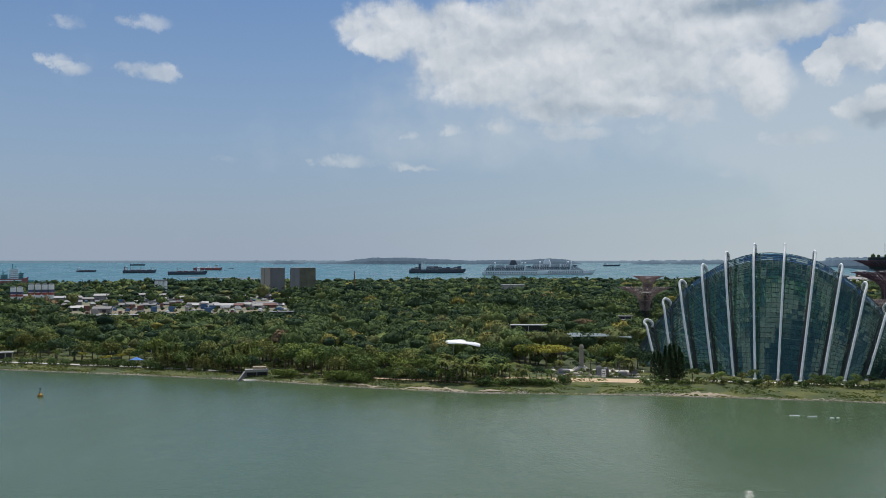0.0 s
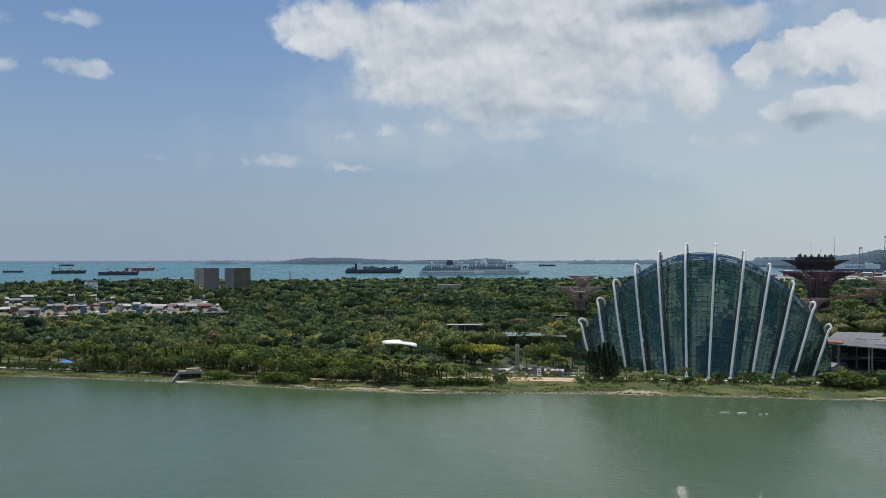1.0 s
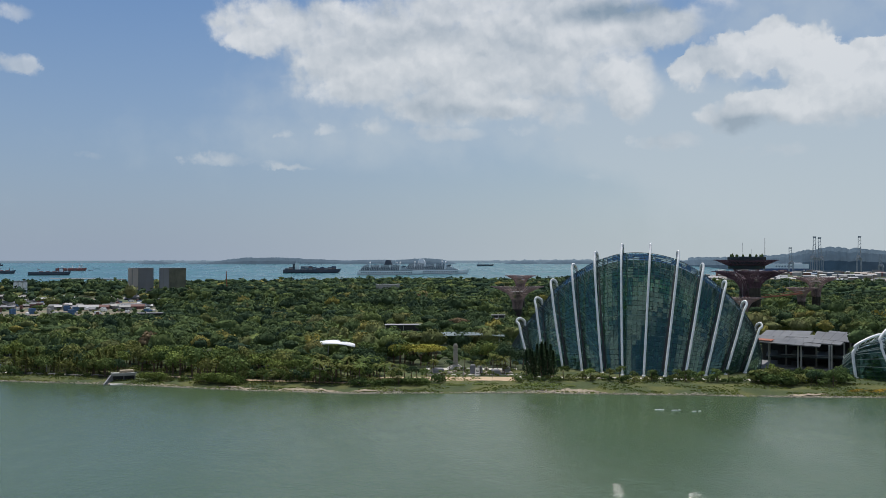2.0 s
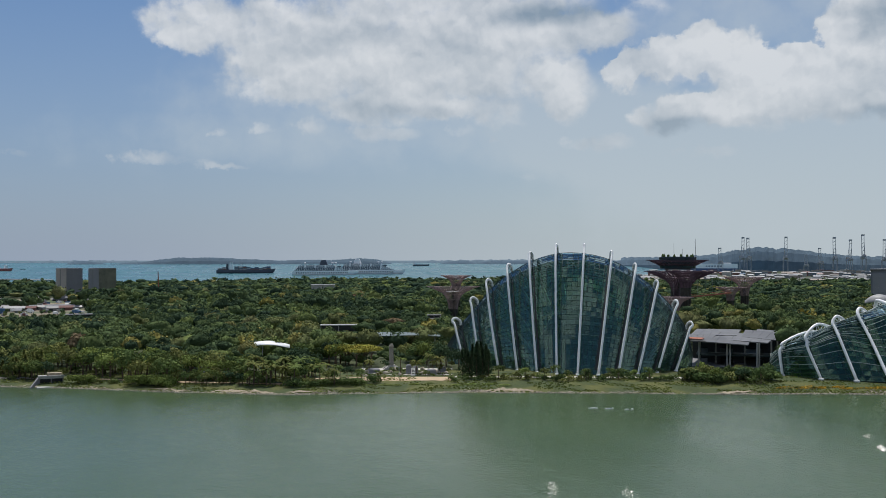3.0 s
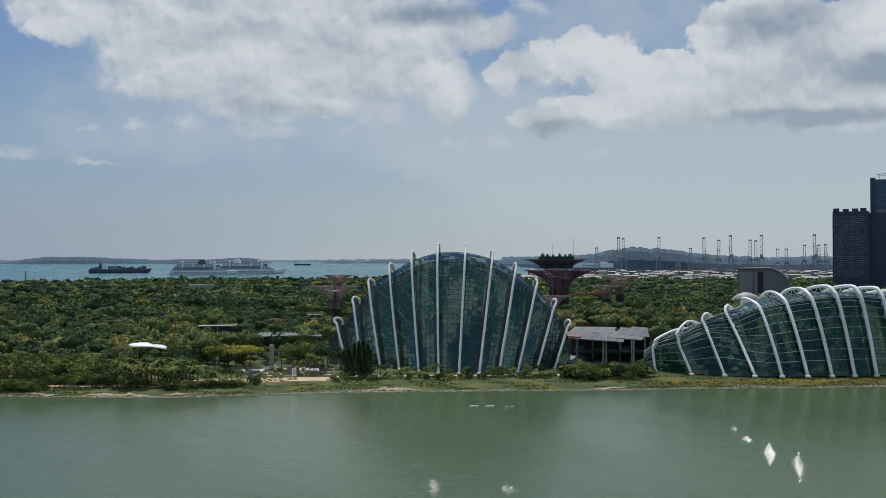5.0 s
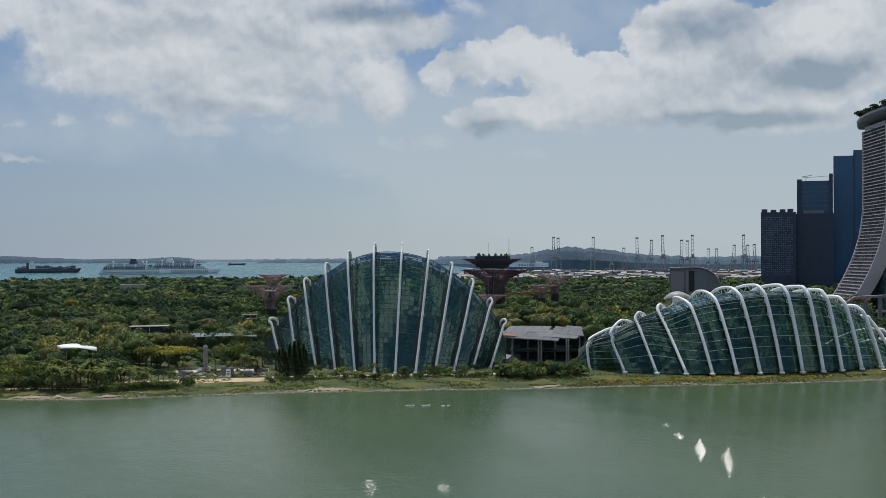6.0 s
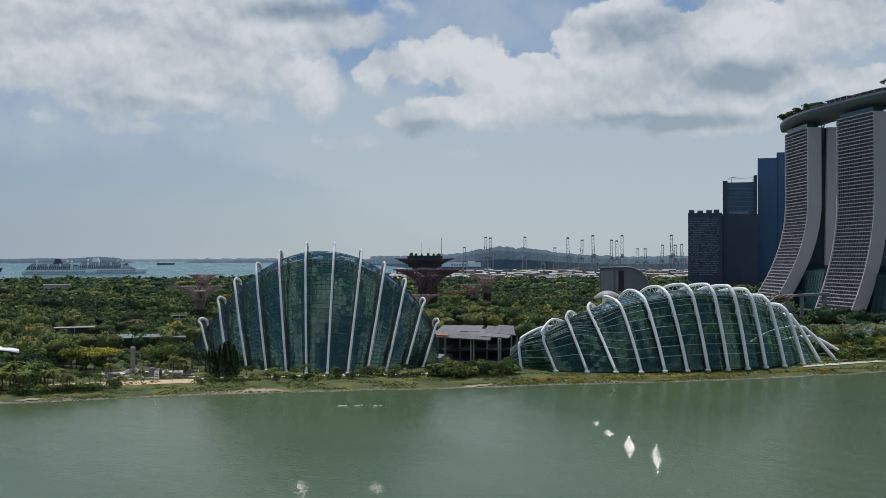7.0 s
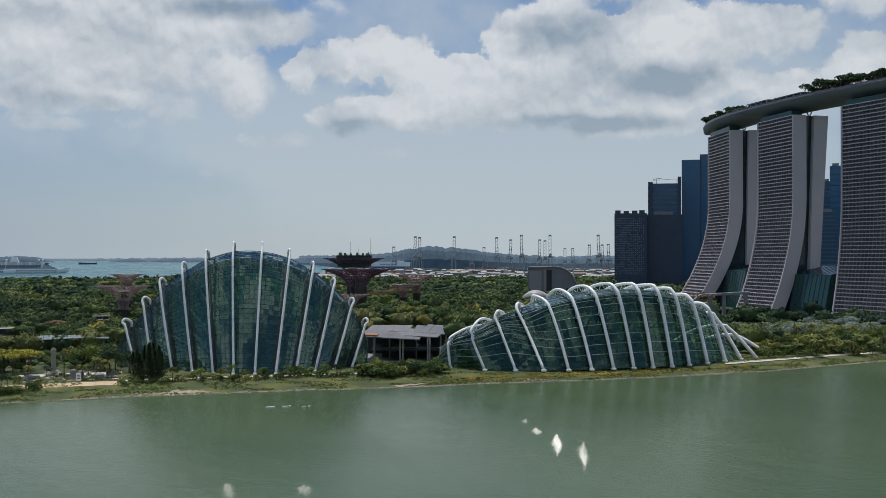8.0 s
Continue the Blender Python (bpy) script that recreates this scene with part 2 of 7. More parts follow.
def thing(name, at, label, category, group="", kind=""):
    """An empty at the base of a thing; its parts are built round it in its own axes."""
    ob = new(name)
    ob.matrix_world = at if isinstance(at, Matrix) else Matrix.Translation(at)
    return tagged(ob, label, category, group, kind)


def polar(bearing, way, z=0.0):
    """A place by its bearing from the eye, in degrees to the right of the first view, and its distance."""
    return Vector((way * math.sin(radians(bearing)), way * math.cos(radians(bearing)), z))


def facing(bearing, way, z=0.0, turn=0.0):
    """Axes at such a place: x to the right of the eye's ray, y away from the eye."""
    return Matrix.Translation(polar(bearing, way, z)) @ Matrix.Rotation(radians(turn - bearing), 4, "Z")


def smooth_line(pts, steps):
    """Points along a Catmull-Rom curve."""
    pts = [Vector(p) for p in pts]
    pts = [2 * pts[0] - pts[1]] + pts + [2 * pts[-1] - pts[-2]]
    line = []
    for i in range(1, len(pts) - 2):
        a, b, c, d = pts[i - 1:i + 3]
        for j in range(steps):
            t = j / steps
            line.append(0.5 * (2 * b + (c - a) * t + (2 * a - 5 * b + 4 * c - d) * t * t + (3 * b - a - 3 * c + d) * t ** 3))
    return line + [pts[-2]]


# ---------------------------------------------------------------- materials
def surface(name, base, rough=0.7, metal=0.0, vary=0.25, scale=0.6, coarse=0.08, bump=0.0, bump_scale=2.0, spread=0.0, ior=1.45, random_by=None, tint=None):
    """A principled surface whose colour wanders at two sizes (per metre); spread: how far pieces differ from one another."""
    m = bpy.data.materials.new(name)
    m.use_nodes = True
    N = Nodes(m.node_tree)
    here = N.node("ShaderNodeTexCoord", out="Object")
    fine, wide = N.noise(here, scale, 5.0, 0.6), N.noise(here, coarse, 3.0, 0.5)
    f = N.math("ADD", N.math("MULTIPLY", N.math("SUBTRACT", fine, 0.5), 2 * vary), N.math("MULTIPLY", N.math("SUBTRACT", wide, 0.5), 2 * vary))
    if spread:
        luck = N.node("ShaderNodeNewGeometry", out="Random Per Island") if random_by == "island" else N.node("ShaderNodeObjectInfo", out="Random")
        f = N.math("ADD", f, N.math("MULTIPLY", N.math("SUBTRACT", luck, 0.5), 2 * spread))
    f = N.math("ADD", f, 1.0)
    colour = N.vec("SCALE", col(*base)[:3])
    N.tree.links.new(f, colour.node.inputs["Scale"])
    if tint:
        colour = N.mix(N.ramp(wide, 0.42, 0.62), colour, N.mix(1.0, colour, col(*tint), "MULTIPLY"))
    ins = {"Base Color": colour, "Roughness": rough, "Metallic": metal, "IOR": ior}
    if bump:
        ins["Normal"] = N.node("ShaderNodeBump", {"Strength": bump, "Distance": 0.3, "Height": N.noise(here, bump_scale, 5.0, 0.6)})
    N.raw("ShaderNodeOutputMaterial", (N.node("ShaderNodeBsdfPrincipled", ins),))
    return m


def leaf_surface(name, base, spread=0.2):
    """Foliage: each crown and clump its own green, broken up by leaves, with some light coming through."""
    m = bpy.data.materials.new(name)
    m.use_nodes = True
    N = Nodes(m.node_tree)
    luck = N.node("ShaderNodeNewGeometry", out="Random Per Island")
    own = N.node("ShaderNodeObjectInfo", out="Random")
    place = N.node("ShaderNodeNewGeometry", out="Position")
    patch, fine = N.noise(place, 0.03, 3.0, 0.6), N.noise(place, 0.9, 4.0, 0.65)
    f = N.math("ADD", N.math("MULTIPLY", N.math("SUBTRACT", luck, 0.5), 2 * spread), 1.2)
    f = N.math("ADD", f, N.math("MULTIPLY", N.math("SUBTRACT", patch, 0.5), 0.5))
    f = N.math("ADD", f, N.math("MULTIPLY", N.math("SUBTRACT", own, 0.5), 0.7))
    f = N.math("MULTIPLY", N.math("MAXIMUM", f, 0.3), N.ramp(fine, 0.3, 0.7, 0.72, 1.28))
    warm = N.ramp(N.math("ADD", N.noise(place, 0.06, 2.0, 0.5), N.math("MULTIPLY", N.math("SUBTRACT", luck, 0.5), 0.3)), 0.46, 0.74)
    green = N.mix(warm, col(*base), col(base[0] * 1.16, base[1] * 1.04, base[2] * 0.95))
    colour = N.vec("SCALE", green)
    N.tree.links.new(f, colour.node.inputs["Scale"])
    rough = N.node("ShaderNodeBump", {"Strength": 0.9, "Distance": 0.6, "Height": fine})
    body = N.node("ShaderNodeBsdfDiffuse", {"Color": colour, "Normal": rough})
    thin = N.node("ShaderNodeBsdfTranslucent", {"Color": colour})
    N.raw("ShaderNodeOutputMaterial", (N.node("ShaderNodeMixShader", (0.18, body, thin)),))
    return m


def canopy_surface(name):
    """Foliage of many trees in one mesh: each tree carries its own tone from dark to yellow."""
    m = bpy.data.materials.new(name)
    m.use_nodes = True
    N = Nodes(m.node_tree)
    tone = N.raw("ShaderNodeAttribute")
    tone.attribute_name = "tone"
    luck = N.node("ShaderNodeNewGeometry", out="Random Per Island")
    place = N.node("ShaderNodeNewGeometry", out="Position")
    fine = N.noise(place, 0.8, 4.0, 0.65)
    ramp = N.raw("ShaderNodeValToRGB", (tone.outputs["Fac"],))
    stops = ramp.color_ramp.elements
    for at, c in ((0.0, (0.036, 0.060, 0.040)), (0.3, (0.062, 0.092, 0.047)), (0.55, (0.094, 0.130, 0.054)), (0.72, (0.138, 0.174, 0.060)), (0.85, (0.148, 0.152, 0.072)), (0.93, (0.24, 0.215, 0.062)), (0.98, (0.17, 0.13, 0.08))):
        e = stops[0] if at == 0.0 else stops.new(at)
        e.position, e.color = at, col(*c)
    stops.remove(stops[len(stops) - 1])
    f = N.math("MULTIPLY", N.math("MULTIPLY_ADD", luck, 0.4, 1.0), N.ramp(fine, 0.3, 0.7, 0.75, 1.25))
    colour = N.vec("SCALE", ramp.outputs[0])
    N.tree.links.new(f, colour.node.inputs["Scale"])
    rough = N.node("ShaderNodeBump", {"Strength": 0.7, "Distance": 0.5, "Height": fine})
    body = N.node("ShaderNodeBsdfDiffuse", {"Color": colour, "Normal": rough})
    thin = N.node("ShaderNodeBsdfTranslucent", {"Color": colour})
    N.raw("ShaderNodeOutputMaterial", (N.node("ShaderNodeMixShader", (0.14, body, thin)),))
    return m


def glass_surface(name, tint, body=(0.03, 0.07, 0.065), cover=0.45, rough=0.04, shine=(0.75, 1.0, 0.92), coat=0.03):
    """Coated glass: part clear and tinted, part dark film, with a mirror gloss that grows at grazing angles."""
    m = bpy.data.materials.new(name)
    m.use_nodes = True
    N = Nodes(m.node_tree)
    luck = N.node("ShaderNodeNewGeometry", out="Random Per Island")
    clear = N.node("ShaderNodeBsdfTransparent", {"Color": col(*tint)})
    film = N.node("ShaderNodeBsdfDiffuse", {"Color": N.mix(luck, col(*[c * 0.6 for c in body]), col(*[c * 1.4 for c in body]))})
    pane = N.node("ShaderNodeMixShader", (N.math("ADD", cover - 0.15, N.math("MULTIPLY", luck, 0.3)), clear, film))
    here = N.node("ShaderNodeTexCoord", out="Object")
    wavy = N.node("ShaderNodeBump", {"Strength": 0.05, "Distance": 0.2, "Height": N.noise(here, 0.5, 2.0)})
    gloss = N.node("ShaderNodeBsdfGlossy", {"Color": col(*shine), "Roughness": rough, "Normal": wavy})
    f = N.math("MULTIPLY_ADD", N.node("ShaderNodeFresnel", {"IOR": 1.55}), 1.0, coat, clamp=True)
    N.raw("ShaderNodeOutputMaterial", (N.node("ShaderNodeMixShader", (f, pane, gloss)),))
    return m


def water_surface(name, base, deep, rough, wave):
    m = bpy.data.materials.new(name)
    m.use_nodes = True
    N = Nodes(m.node_tree)
    place = N.node("ShaderNodeNewGeometry", out="Position")
    wide = N.noise(place, 0.006, 3.0, 0.5)
    colour = N.mix(N.ramp(wide, 0.35, 0.65), col(*base), col(*deep))
    long = N.vec("MULTIPLY", place, (1.0, 0.45, 1.0))
    height = N.math("ADD", N.noise(long, 0.9, 4.0, 0.6), N.math("MULTIPLY", N.noise(long, 0.12, 3.0, 0.5), 2.0))
    bump = N.node("ShaderNodeBump", {"Strength": wave, "Distance": 0.25, "Height": height})
    calm = N.ramp(N.noise(N.vec("MULTIPLY", place, (1.0, 0.25, 1.0)), 0.02, 4.0, 0.6), 0.35, 0.7, rough * 0.8, rough * 1.35)
    N.raw("ShaderNodeOutputMaterial", (N.node("ShaderNodeBsdfPrincipled", {"Base Color": colour, "Roughness": calm, "IOR": 1.27, "Normal": bump}),))
    return m


BAY_WATER = water_surface("bay_water", (0.070, 0.106, 0.050), (0.060, 0.096, 0.048), 0.2, 0.6)
SEA_WATER = water_surface("sea_water", (0.048, 0.155, 0.175), (0.05, 0.135, 0.165), 0.3, 0.45)
GRASS = surface("grass", (0.058, 0.080, 0.025), 0.95, vary=0.6, scale=0.9, coarse=0.07, bump=0.8, tint=(1.55, 1.2, 1.05))
SOIL = surface("soil", (0.055, 0.07, 0.025), 0.95, vary=0.5, scale=0.2, coarse=0.01)
STONE = surface("stone", (0.40, 0.35, 0.28), 0.9, vary=0.3, scale=0.8, spread=0.35, bump=0.5, random_by="island")
SAND = surface("sand", (0.50, 0.37, 0.24), 0.9, vary=0.2, scale=0.4, coarse=0.05)
PAVING = surface("paving", (0.50, 0.47, 0.42), 0.85, vary=0.15, scale=0.5)
CONCRETE = surface("concrete", (0.40, 0.39, 0.37), 0.8, vary=0.2, scale=0.3, bump=0.2)
GREY_CONCRETE = surface("grey_concrete", (0.22, 0.22, 0.23), 0.8, vary=0.18, scale=0.15)
# near-black, for shade painted in openings and strips and for black parts
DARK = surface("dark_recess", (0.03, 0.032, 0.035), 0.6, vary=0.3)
WHITE = surface("white_steel", (0.90, 0.90, 0.89), 0.35, vary=0.05, scale=0.4)
WHITE_ROOF = surface("white_roof", (0.34, 0.335, 0.33), 0.5, vary=0.1, scale=0.2)
GREY_STEEL = surface("grey_steel", (0.30, 0.31, 0.32), 0.45, metal=0.4, vary=0.15)
MULLION = surface("mullion", (0.035, 0.055, 0.055), 0.45, metal=0.3, vary=0.1)
ROOF_METAL = surface("roof_metal", (0.15, 0.147, 0.145), 0.5, metal=0.2, vary=0.2, scale=0.15, spread=0.2)
BLIND = surface("blind_rail", (0.46, 0.52, 0.48), 0.5, vary=0.3, scale=0.15)
RUST = surface("rust_red", (0.35, 0.13, 0.08), 0.8, vary=0.3)
DOME_GLASS = glass_surface("dome_glass", (0.60, 0.84, 0.72), (0.040, 0.105, 0.088), 0.38, shine=(0.70, 1.0, 0.88), coat=0.06)
LONG_GLASS = glass_surface("long_glass", (0.46, 0.76, 0.60), (0.024, 0.066, 0.048), 0.45, shine=(0.60, 0.95, 0.76), coat=0.035)
# roof panes mirror more than the rest, to force the pale sky reflection
ROOF_GLASS = glass_surface("roof_glass", (0.5, 0.72, 0.7), (0.06, 0.12, 0.12), 0.5, shine=(0.72, 0.95, 0.97), coat=0.42)
BARK = surface("bark", (0.14, 0.10, 0.07), 0.95, vary=0.3, scale=2.0, bump=0.6)
GREENS = [leaf_surface("leaf_" + n, c) for n, c in (("deep", (0.080, 0.118, 0.044)), ("mid", (0.106, 0.144, 0.050)), ("fresh", (0.152, 0.196, 0.058)),
          ("olive", (0.150, 0.168, 0.060)), ("yellow", (0.25, 0.245, 0.055)), ("blue", (0.052, 0.084, 0.046)))]
CANOPY = canopy_surface("canopy_leaves")
LEAF_DEEP, LEAF_MID, LEAF_FRESH, LEAF_OLIVE, LEAF_YELLOW, LEAF_BLUE = GREENS

# ---------------------------------------------------------------- water and land
SHORE = [(-900, 700), (-420, 566), (-217, 488), (-144, 466), (-76, 441), (-29, 418), (13, 403), (71, 398), (113, 389), (150, 380), (190, 369),
         (225, 364), (259, 354), (315, 344), (365, 339), (410, 341), (457, 342), (560, 335), (760, 300), (1100, 200)]


def shore_y(x):
    return float(np.interp(x, [p[0] for p in SHORE], [p[1] for p in SHORE]))


def sea_level(way, bearing):
    """The strait; its far rim is lifted a little, so that the horizon lies within sight."""
    return -0.6 + max(0.0, way - 2900) * 0.0195 * min(1.0, max(0.0, (24.5 - bearing) / 3.5)) * min(1.0, max(0.0, (bearing + 60) / 20))


def bank_height(off):
    """Height of the ground at a distance inland from the water's edge."""
    return float(np.interp(off, [-2, 0, 2, 6, 12, 25, 45], [-0.8, 0.05, 0.4, 0.85, 1.35, 2.2, 3.0]))


def ground_at(x, y):
    return bank_height(y - shore_y(x))


def rolling(x, y):
    return noise.noise((x * 0.03, y * 0.03, 0.0))


def build_ground():
    """Water to all sides, and the land as one sheet from the bank to the far coast."""
    water = Geo()
    ring = lambda r: [(r * math.sin(a), r * math.cos(a), sea_level(r, math.degrees(a) if a < math.pi else math.degrees(a) - 360)) for a in (2 * math.pi * i / 180 for i in range(180))]
    water.rings([ring(r) for r in (1, 1200, 2600, 3000, 3400, 3800, 4200, 4600, 4990)], caps=False)
    tagged(part("water", water, SEA_WATER), "blue-green strait beyond the gardens, lightly rippled", "sea", kind="structure")
    bay = Geo()
    bay.face([(-2400, 900, 0), (-900, 720, 0), *[(x, y + 3, 0) for x, y in SHORE[1:]], (1100, -900, 0), (-2400, -900, 0)][::-1])
    tagged(part("bay", bay, BAY_WATER), "calm grey-green water of the reservoir", "water", kind="structure")
    xs = np.linspace(-620, 1000, 700)
    offs = [(d, bank_height(d)) for d in (-2.0, 0.0, 1.2, 2.5, 4.5, 7.0, 10.0, 14.0, 19.0, 25.0, 34.0, 45.0, 60.0)]
    bank = Geo()
    rows = []
    for d, z in offs:
        rows.append([(x, shore_y(x) + 1.6 * rolling(x, d) * (d > -1) + d, z + (0.25 * rolling(x * 3, d * 5) if 1 < d < 20 else 0)) for x in xs])
    bank.rings(rows, closed=False)
    tagged(part("bank", bank, GRASS, smooth=True), "grassy bank sloping down to the water", "bank", kind="structure")
    land = Geo()
    inner = [(x, shore_y(x) + 58, 2.99) for x in xs]
    coast = [polar(b, d, 2.99) for b, d in ((64, 2600), (52, 4700), (40, 4900), (30, 4900), (24, 4700), (21, 3300), (16, 2500), (9, 2300), (-6, 2250), (-14, 2050), (-24, 1850), (-34, 1700))]
    land.face([*inner, *coast])
    tagged(part("ground", land, SOIL), "shaded garden soil and undergrowth", "ground", kind="structure")


build_ground()

# ---------------------------------------------------------------- the two conservatories
def skin(rows, across):
    """Rows of profile curves made finer sideways: a list of lists of points."""
    cols = [smooth_line([row[j] for row in rows], across) for j in range(len(rows[0]))]
    return [[c[i] for c in cols] for i in range(len(cols[0]))]


def glaze(owner, rows, across, glass, roof):
    """Glazing bay by bay between the ribs: single panes, each set a little askew, with bars between them."""
    fine = skin(rows, across)
    rng = random.Random(5)
    for b in range(len(rows) - 1):
        panes, top_panes, rear_panes, bars = Geo(), Geo(), Geo(), Geo()
        for i in range(b * across, (b + 1) * across):
            for j in range(len(fine[0]) - 1):
                q = [fine[i][j], fine[i + 1][j], fine[i + 1][j + 1], fine[i][j + 1]]
                mid = sum(q, Vector()) / 4
                n = (q[1] - q[0]).cross(q[3] - q[0])
                if n.length < 1e-4:
                    continue
                n.normalize()
                tip = [rng.uniform(-0.02, 0.02) for _ in range(2)]
                (panes if j < roof[0] or b < 1 else top_panes if j < roof[1] else rear_panes).face([mid + 0.97 * (p - mid) + n * (tip[0] * (1 if k in (1, 2) else -1) + tip[1] * (1 if k > 1 else -1)) for k, p in enumerate(q)])
        for i in range(b * across, (b + 1) * across + 1):
            bars.tube(fine[i], 0.11 if i % across else 0.2, 4)
        for j in range(0, len(fine[0])):
            bars.tube([fine[i][j] for i in range(b * across, (b + 1) * across + 1)], 0.11, 4)
        part("glazing", panes, glass, owner)
        if b >= 1:
            part("roof_glazing", top_panes, ROOF_GLASS, owner, "pale sky-blue reflective roof glazing")
            part("rear_glazing", rear_panes, glass, owner)
        part("glazing_bar", bars, MULLION, owner, "dark thin glazing bars")
        if glass is LONG_GLASS:
            blind = Geo()
            for j in range(3, 36, 2):
                blind.tube([fine[i][j] + Vector((0, 0, 0.1)) for i in range(b * across, (b + 1) * across + 1)], 0.14, 4)
            tagged(part("blind_rail", blind, BLIND, owner, "pale roller blind rails"), kind="stuff")


def spokes(geo, outer, inner, every, first, r=0.12):
    """Zigzag struts from a rib to the glass under it."""
    for k in range(first, min(len(outer), len(inner)) - every, every):
        geo.tube([outer[k], inner[k + every // 2]], r, 4)
        geo.tube([inner[k + every // 2], outer[k + every]], r, 4)


def crook(foot, apex, back, swell):
    """A rib's line: up from its foot, round a tight bend and down at the back."""
    foot, apex, back = Vector(foot), Vector(apex), Vector(back)
    up, inland = apex - foot, Vector((back.x - apex.x, back.y - apex.y, 0)).normalized()
    low = Vector((0, 0, -1))
    return [foot, foot + up * 0.3 - inland * swell * 0.6, foot + up * 0.62 - inland * swell, foot + up * 0.86 - inland * swell * 1.1, apex - inland * 1.5 + low * 1.6,
            apex, apex + inland * 3.0 + low * 1.4, apex + inland * 6.0 + low * 5.5, apex.lerp(back, 0.6) + low * -3.0, back]


def pane_line(foot, apex, back, swell, drop):
    """The glass under such a rib: a steep front, a ridge and a falling back."""
    foot, apex, back = Vector(foot), Vector(apex), Vector(back)
    inland = Vector((back.x - apex.x, back.y - apex.y, 0)).normalized()
    ridge = apex + inland * 4.5 + Vector((0, 0, -drop))
    foot = foot + inland * 2.0
    up = ridge - foot
    line = [foot, foot + up * 0.28 - inland * swell * 0.8, foot + up * 0.56 - inland * swell * 1.3, foot + up * 0.82 - inland * swell * 1.3, foot + up * 0.94 - inland * swell * 0.8, ridge]
    return line + [ridge.lerp(back, 0.2) + Vector((0, 0, 0.02 * up.z)), ridge.lerp(back, 0.6) + Vector((0, 0, 0.1 * up.z)), back]


def shrink(line, amounts, centre):
    """The same line moved inwards."""
    res, n = [], len(line)
    for i, p in enumerate(line):
        d = (line[min(i + 1, n - 1)] - line[max(i - 1, 0)]).normalized()
        side = Vector((centre[0] - p.x, centre[1] - p.y, 0)).normalized()
        inward = Vector((0, 0, -1)) * 0.85 * min(1.0, max(0.0, p.z / 30)) + side
        inward = inward - d * inward.dot(d)
        q = p + inward.normalized() * float(np.interp(i / (n - 1), [a[0] for a in amounts], [a[1] for a in amounts]))
        res.append(Vector((q.x, q.y, max(q.z, 2.6))))
    return res


def build_mist_dome():
    """The tall conservatory: twelve white ribs round a steep glass shell."""
    owner = thing("tall_conservatory", (150, 450, 3), "tall glass conservatory shell with twelve curved white ribs beside the water", "conservatory")
    inv = owner.matrix_world.inverted()
    #  foot x, y, bearing of the crown, height angle of the crown
    rib = [(101.9, 474.5, 11.55, -3.36), (107.5, 465.5, 12.57, -2.18), (113.8, 455.4, 13.46, -1.15), (120.2, 445.0, 14.64, -0.27),
           (126.5, 434.4, 15.89, 0.42), (133.4, 426.4, 17.37, 0.86), (141.5, 421.6, 18.94, 0.86), (150.0, 418.6, 20.46, 0.47),
           (159.0, 418.0, 21.78, -0.25), (168.9, 419.6, 22.97, -1.19), (179.2, 422.4, 24.03, -2.30), (190.2, 427.0, 24.82, -3.48)]
    middle = Vector((158, 462))
    ribs, shell = [], []
    for i, (x, y, b, e) in enumerate(rib):
        s = (i - 5.5) / 5.5
        d = math.hypot(x, y) + 26 - 16 * abs(s) ** 1.5
        top = polar(b, d, EYE + d * math.tan(radians(e)))
        back = Vector((middle.x + 26 * s + 10, middle.y + 38 - 14 * s * s - 14 * s, 3))
        ribs.append(smooth_line(crook((x, y, 3), top, back, 3.0 - 2.2 * abs(s)), 7))
        shell.append(smooth_line(pane_line((x, y, 3), top, back, 3.0 - 2.0 * abs(s), 4.6 - 1.6 * abs(s)), 7))
    first, last = shell[0], shell[-1]
    nose = [Vector((92 + 0.2 * (p.x - 92), 480 + 0.35 * (p.y - 480), 3 + 0.42 * (p.z - 3))) for p in first]
    tail = [Vector((203 + 0.25 * (p.x - 203), 434 + 0.4 * (p.y - 434), 3 + 0.42 * (p.z - 3))) for p in last]
    rows = [[inv @ p for p in line[::1]] for line in (nose, *shell, tail)]
    glaze(owner, rows, 5, DOME_GLASS, (28, 44))
    for line, inner in zip(ribs, shell):
        g = Geo().tube([inv @ p for p in line], lambda s: 0.55, 8, 1.15)
        g.box(-0.65, -0.65, -0.6, 0.65, 0.65, 0.5, Matrix.Translation(inv @ line[0]))
        rib_part = part("rib", g, WHITE, owner, "curved white steel rib", smooth=True)
        st = Geo()
        spokes(st, [inv @ p for p in line[:42]], [inv @ inner[min(len(inner) - 1, k)] for k in range(42)], 4, 6)
        tagged(part("strut", st, GREY_STEEL, rib_part), kind="stuff")
    # dark strips painting each rib's shade and reflection, on the side towards the middle
    for i, line in enumerate(shell):
        if i in (5, 6):
            continue
        side = shell[i + 1] if i < 5 else shell[i - 1]
        lift = Vector((-0.12, -0.32, 0.0))
        rows = []
        for k in range(1, 30):
            w = 0.17 - 0.0035 * k
            rows.append([inv @ p for p in (line[k].lerp(side[k], 0.05) + lift, line[k].lerp(side[k], w) + lift, line[k].lerp(side[k], w) - lift, line[k].lerp(side[k], 0.05) - lift)])
        part("gutter", Geo().rings(rows), DARK, owner, "dark gutter between the glass bays")
    for k, (i, j) in ((12, (4, 7)), (17, (5, 8)), (21, (5, 7)), (8, (6, 9))):
        part("inner_walkway", Geo().tube([inv @ (shell[n][k] + Vector((0.5, 3.0, 0))) for n in range(i, j + 1)], 0.28, 4), WHITE, owner, "pale walkway behind the glass")
    # planted mountain and floor inside
    rows = []
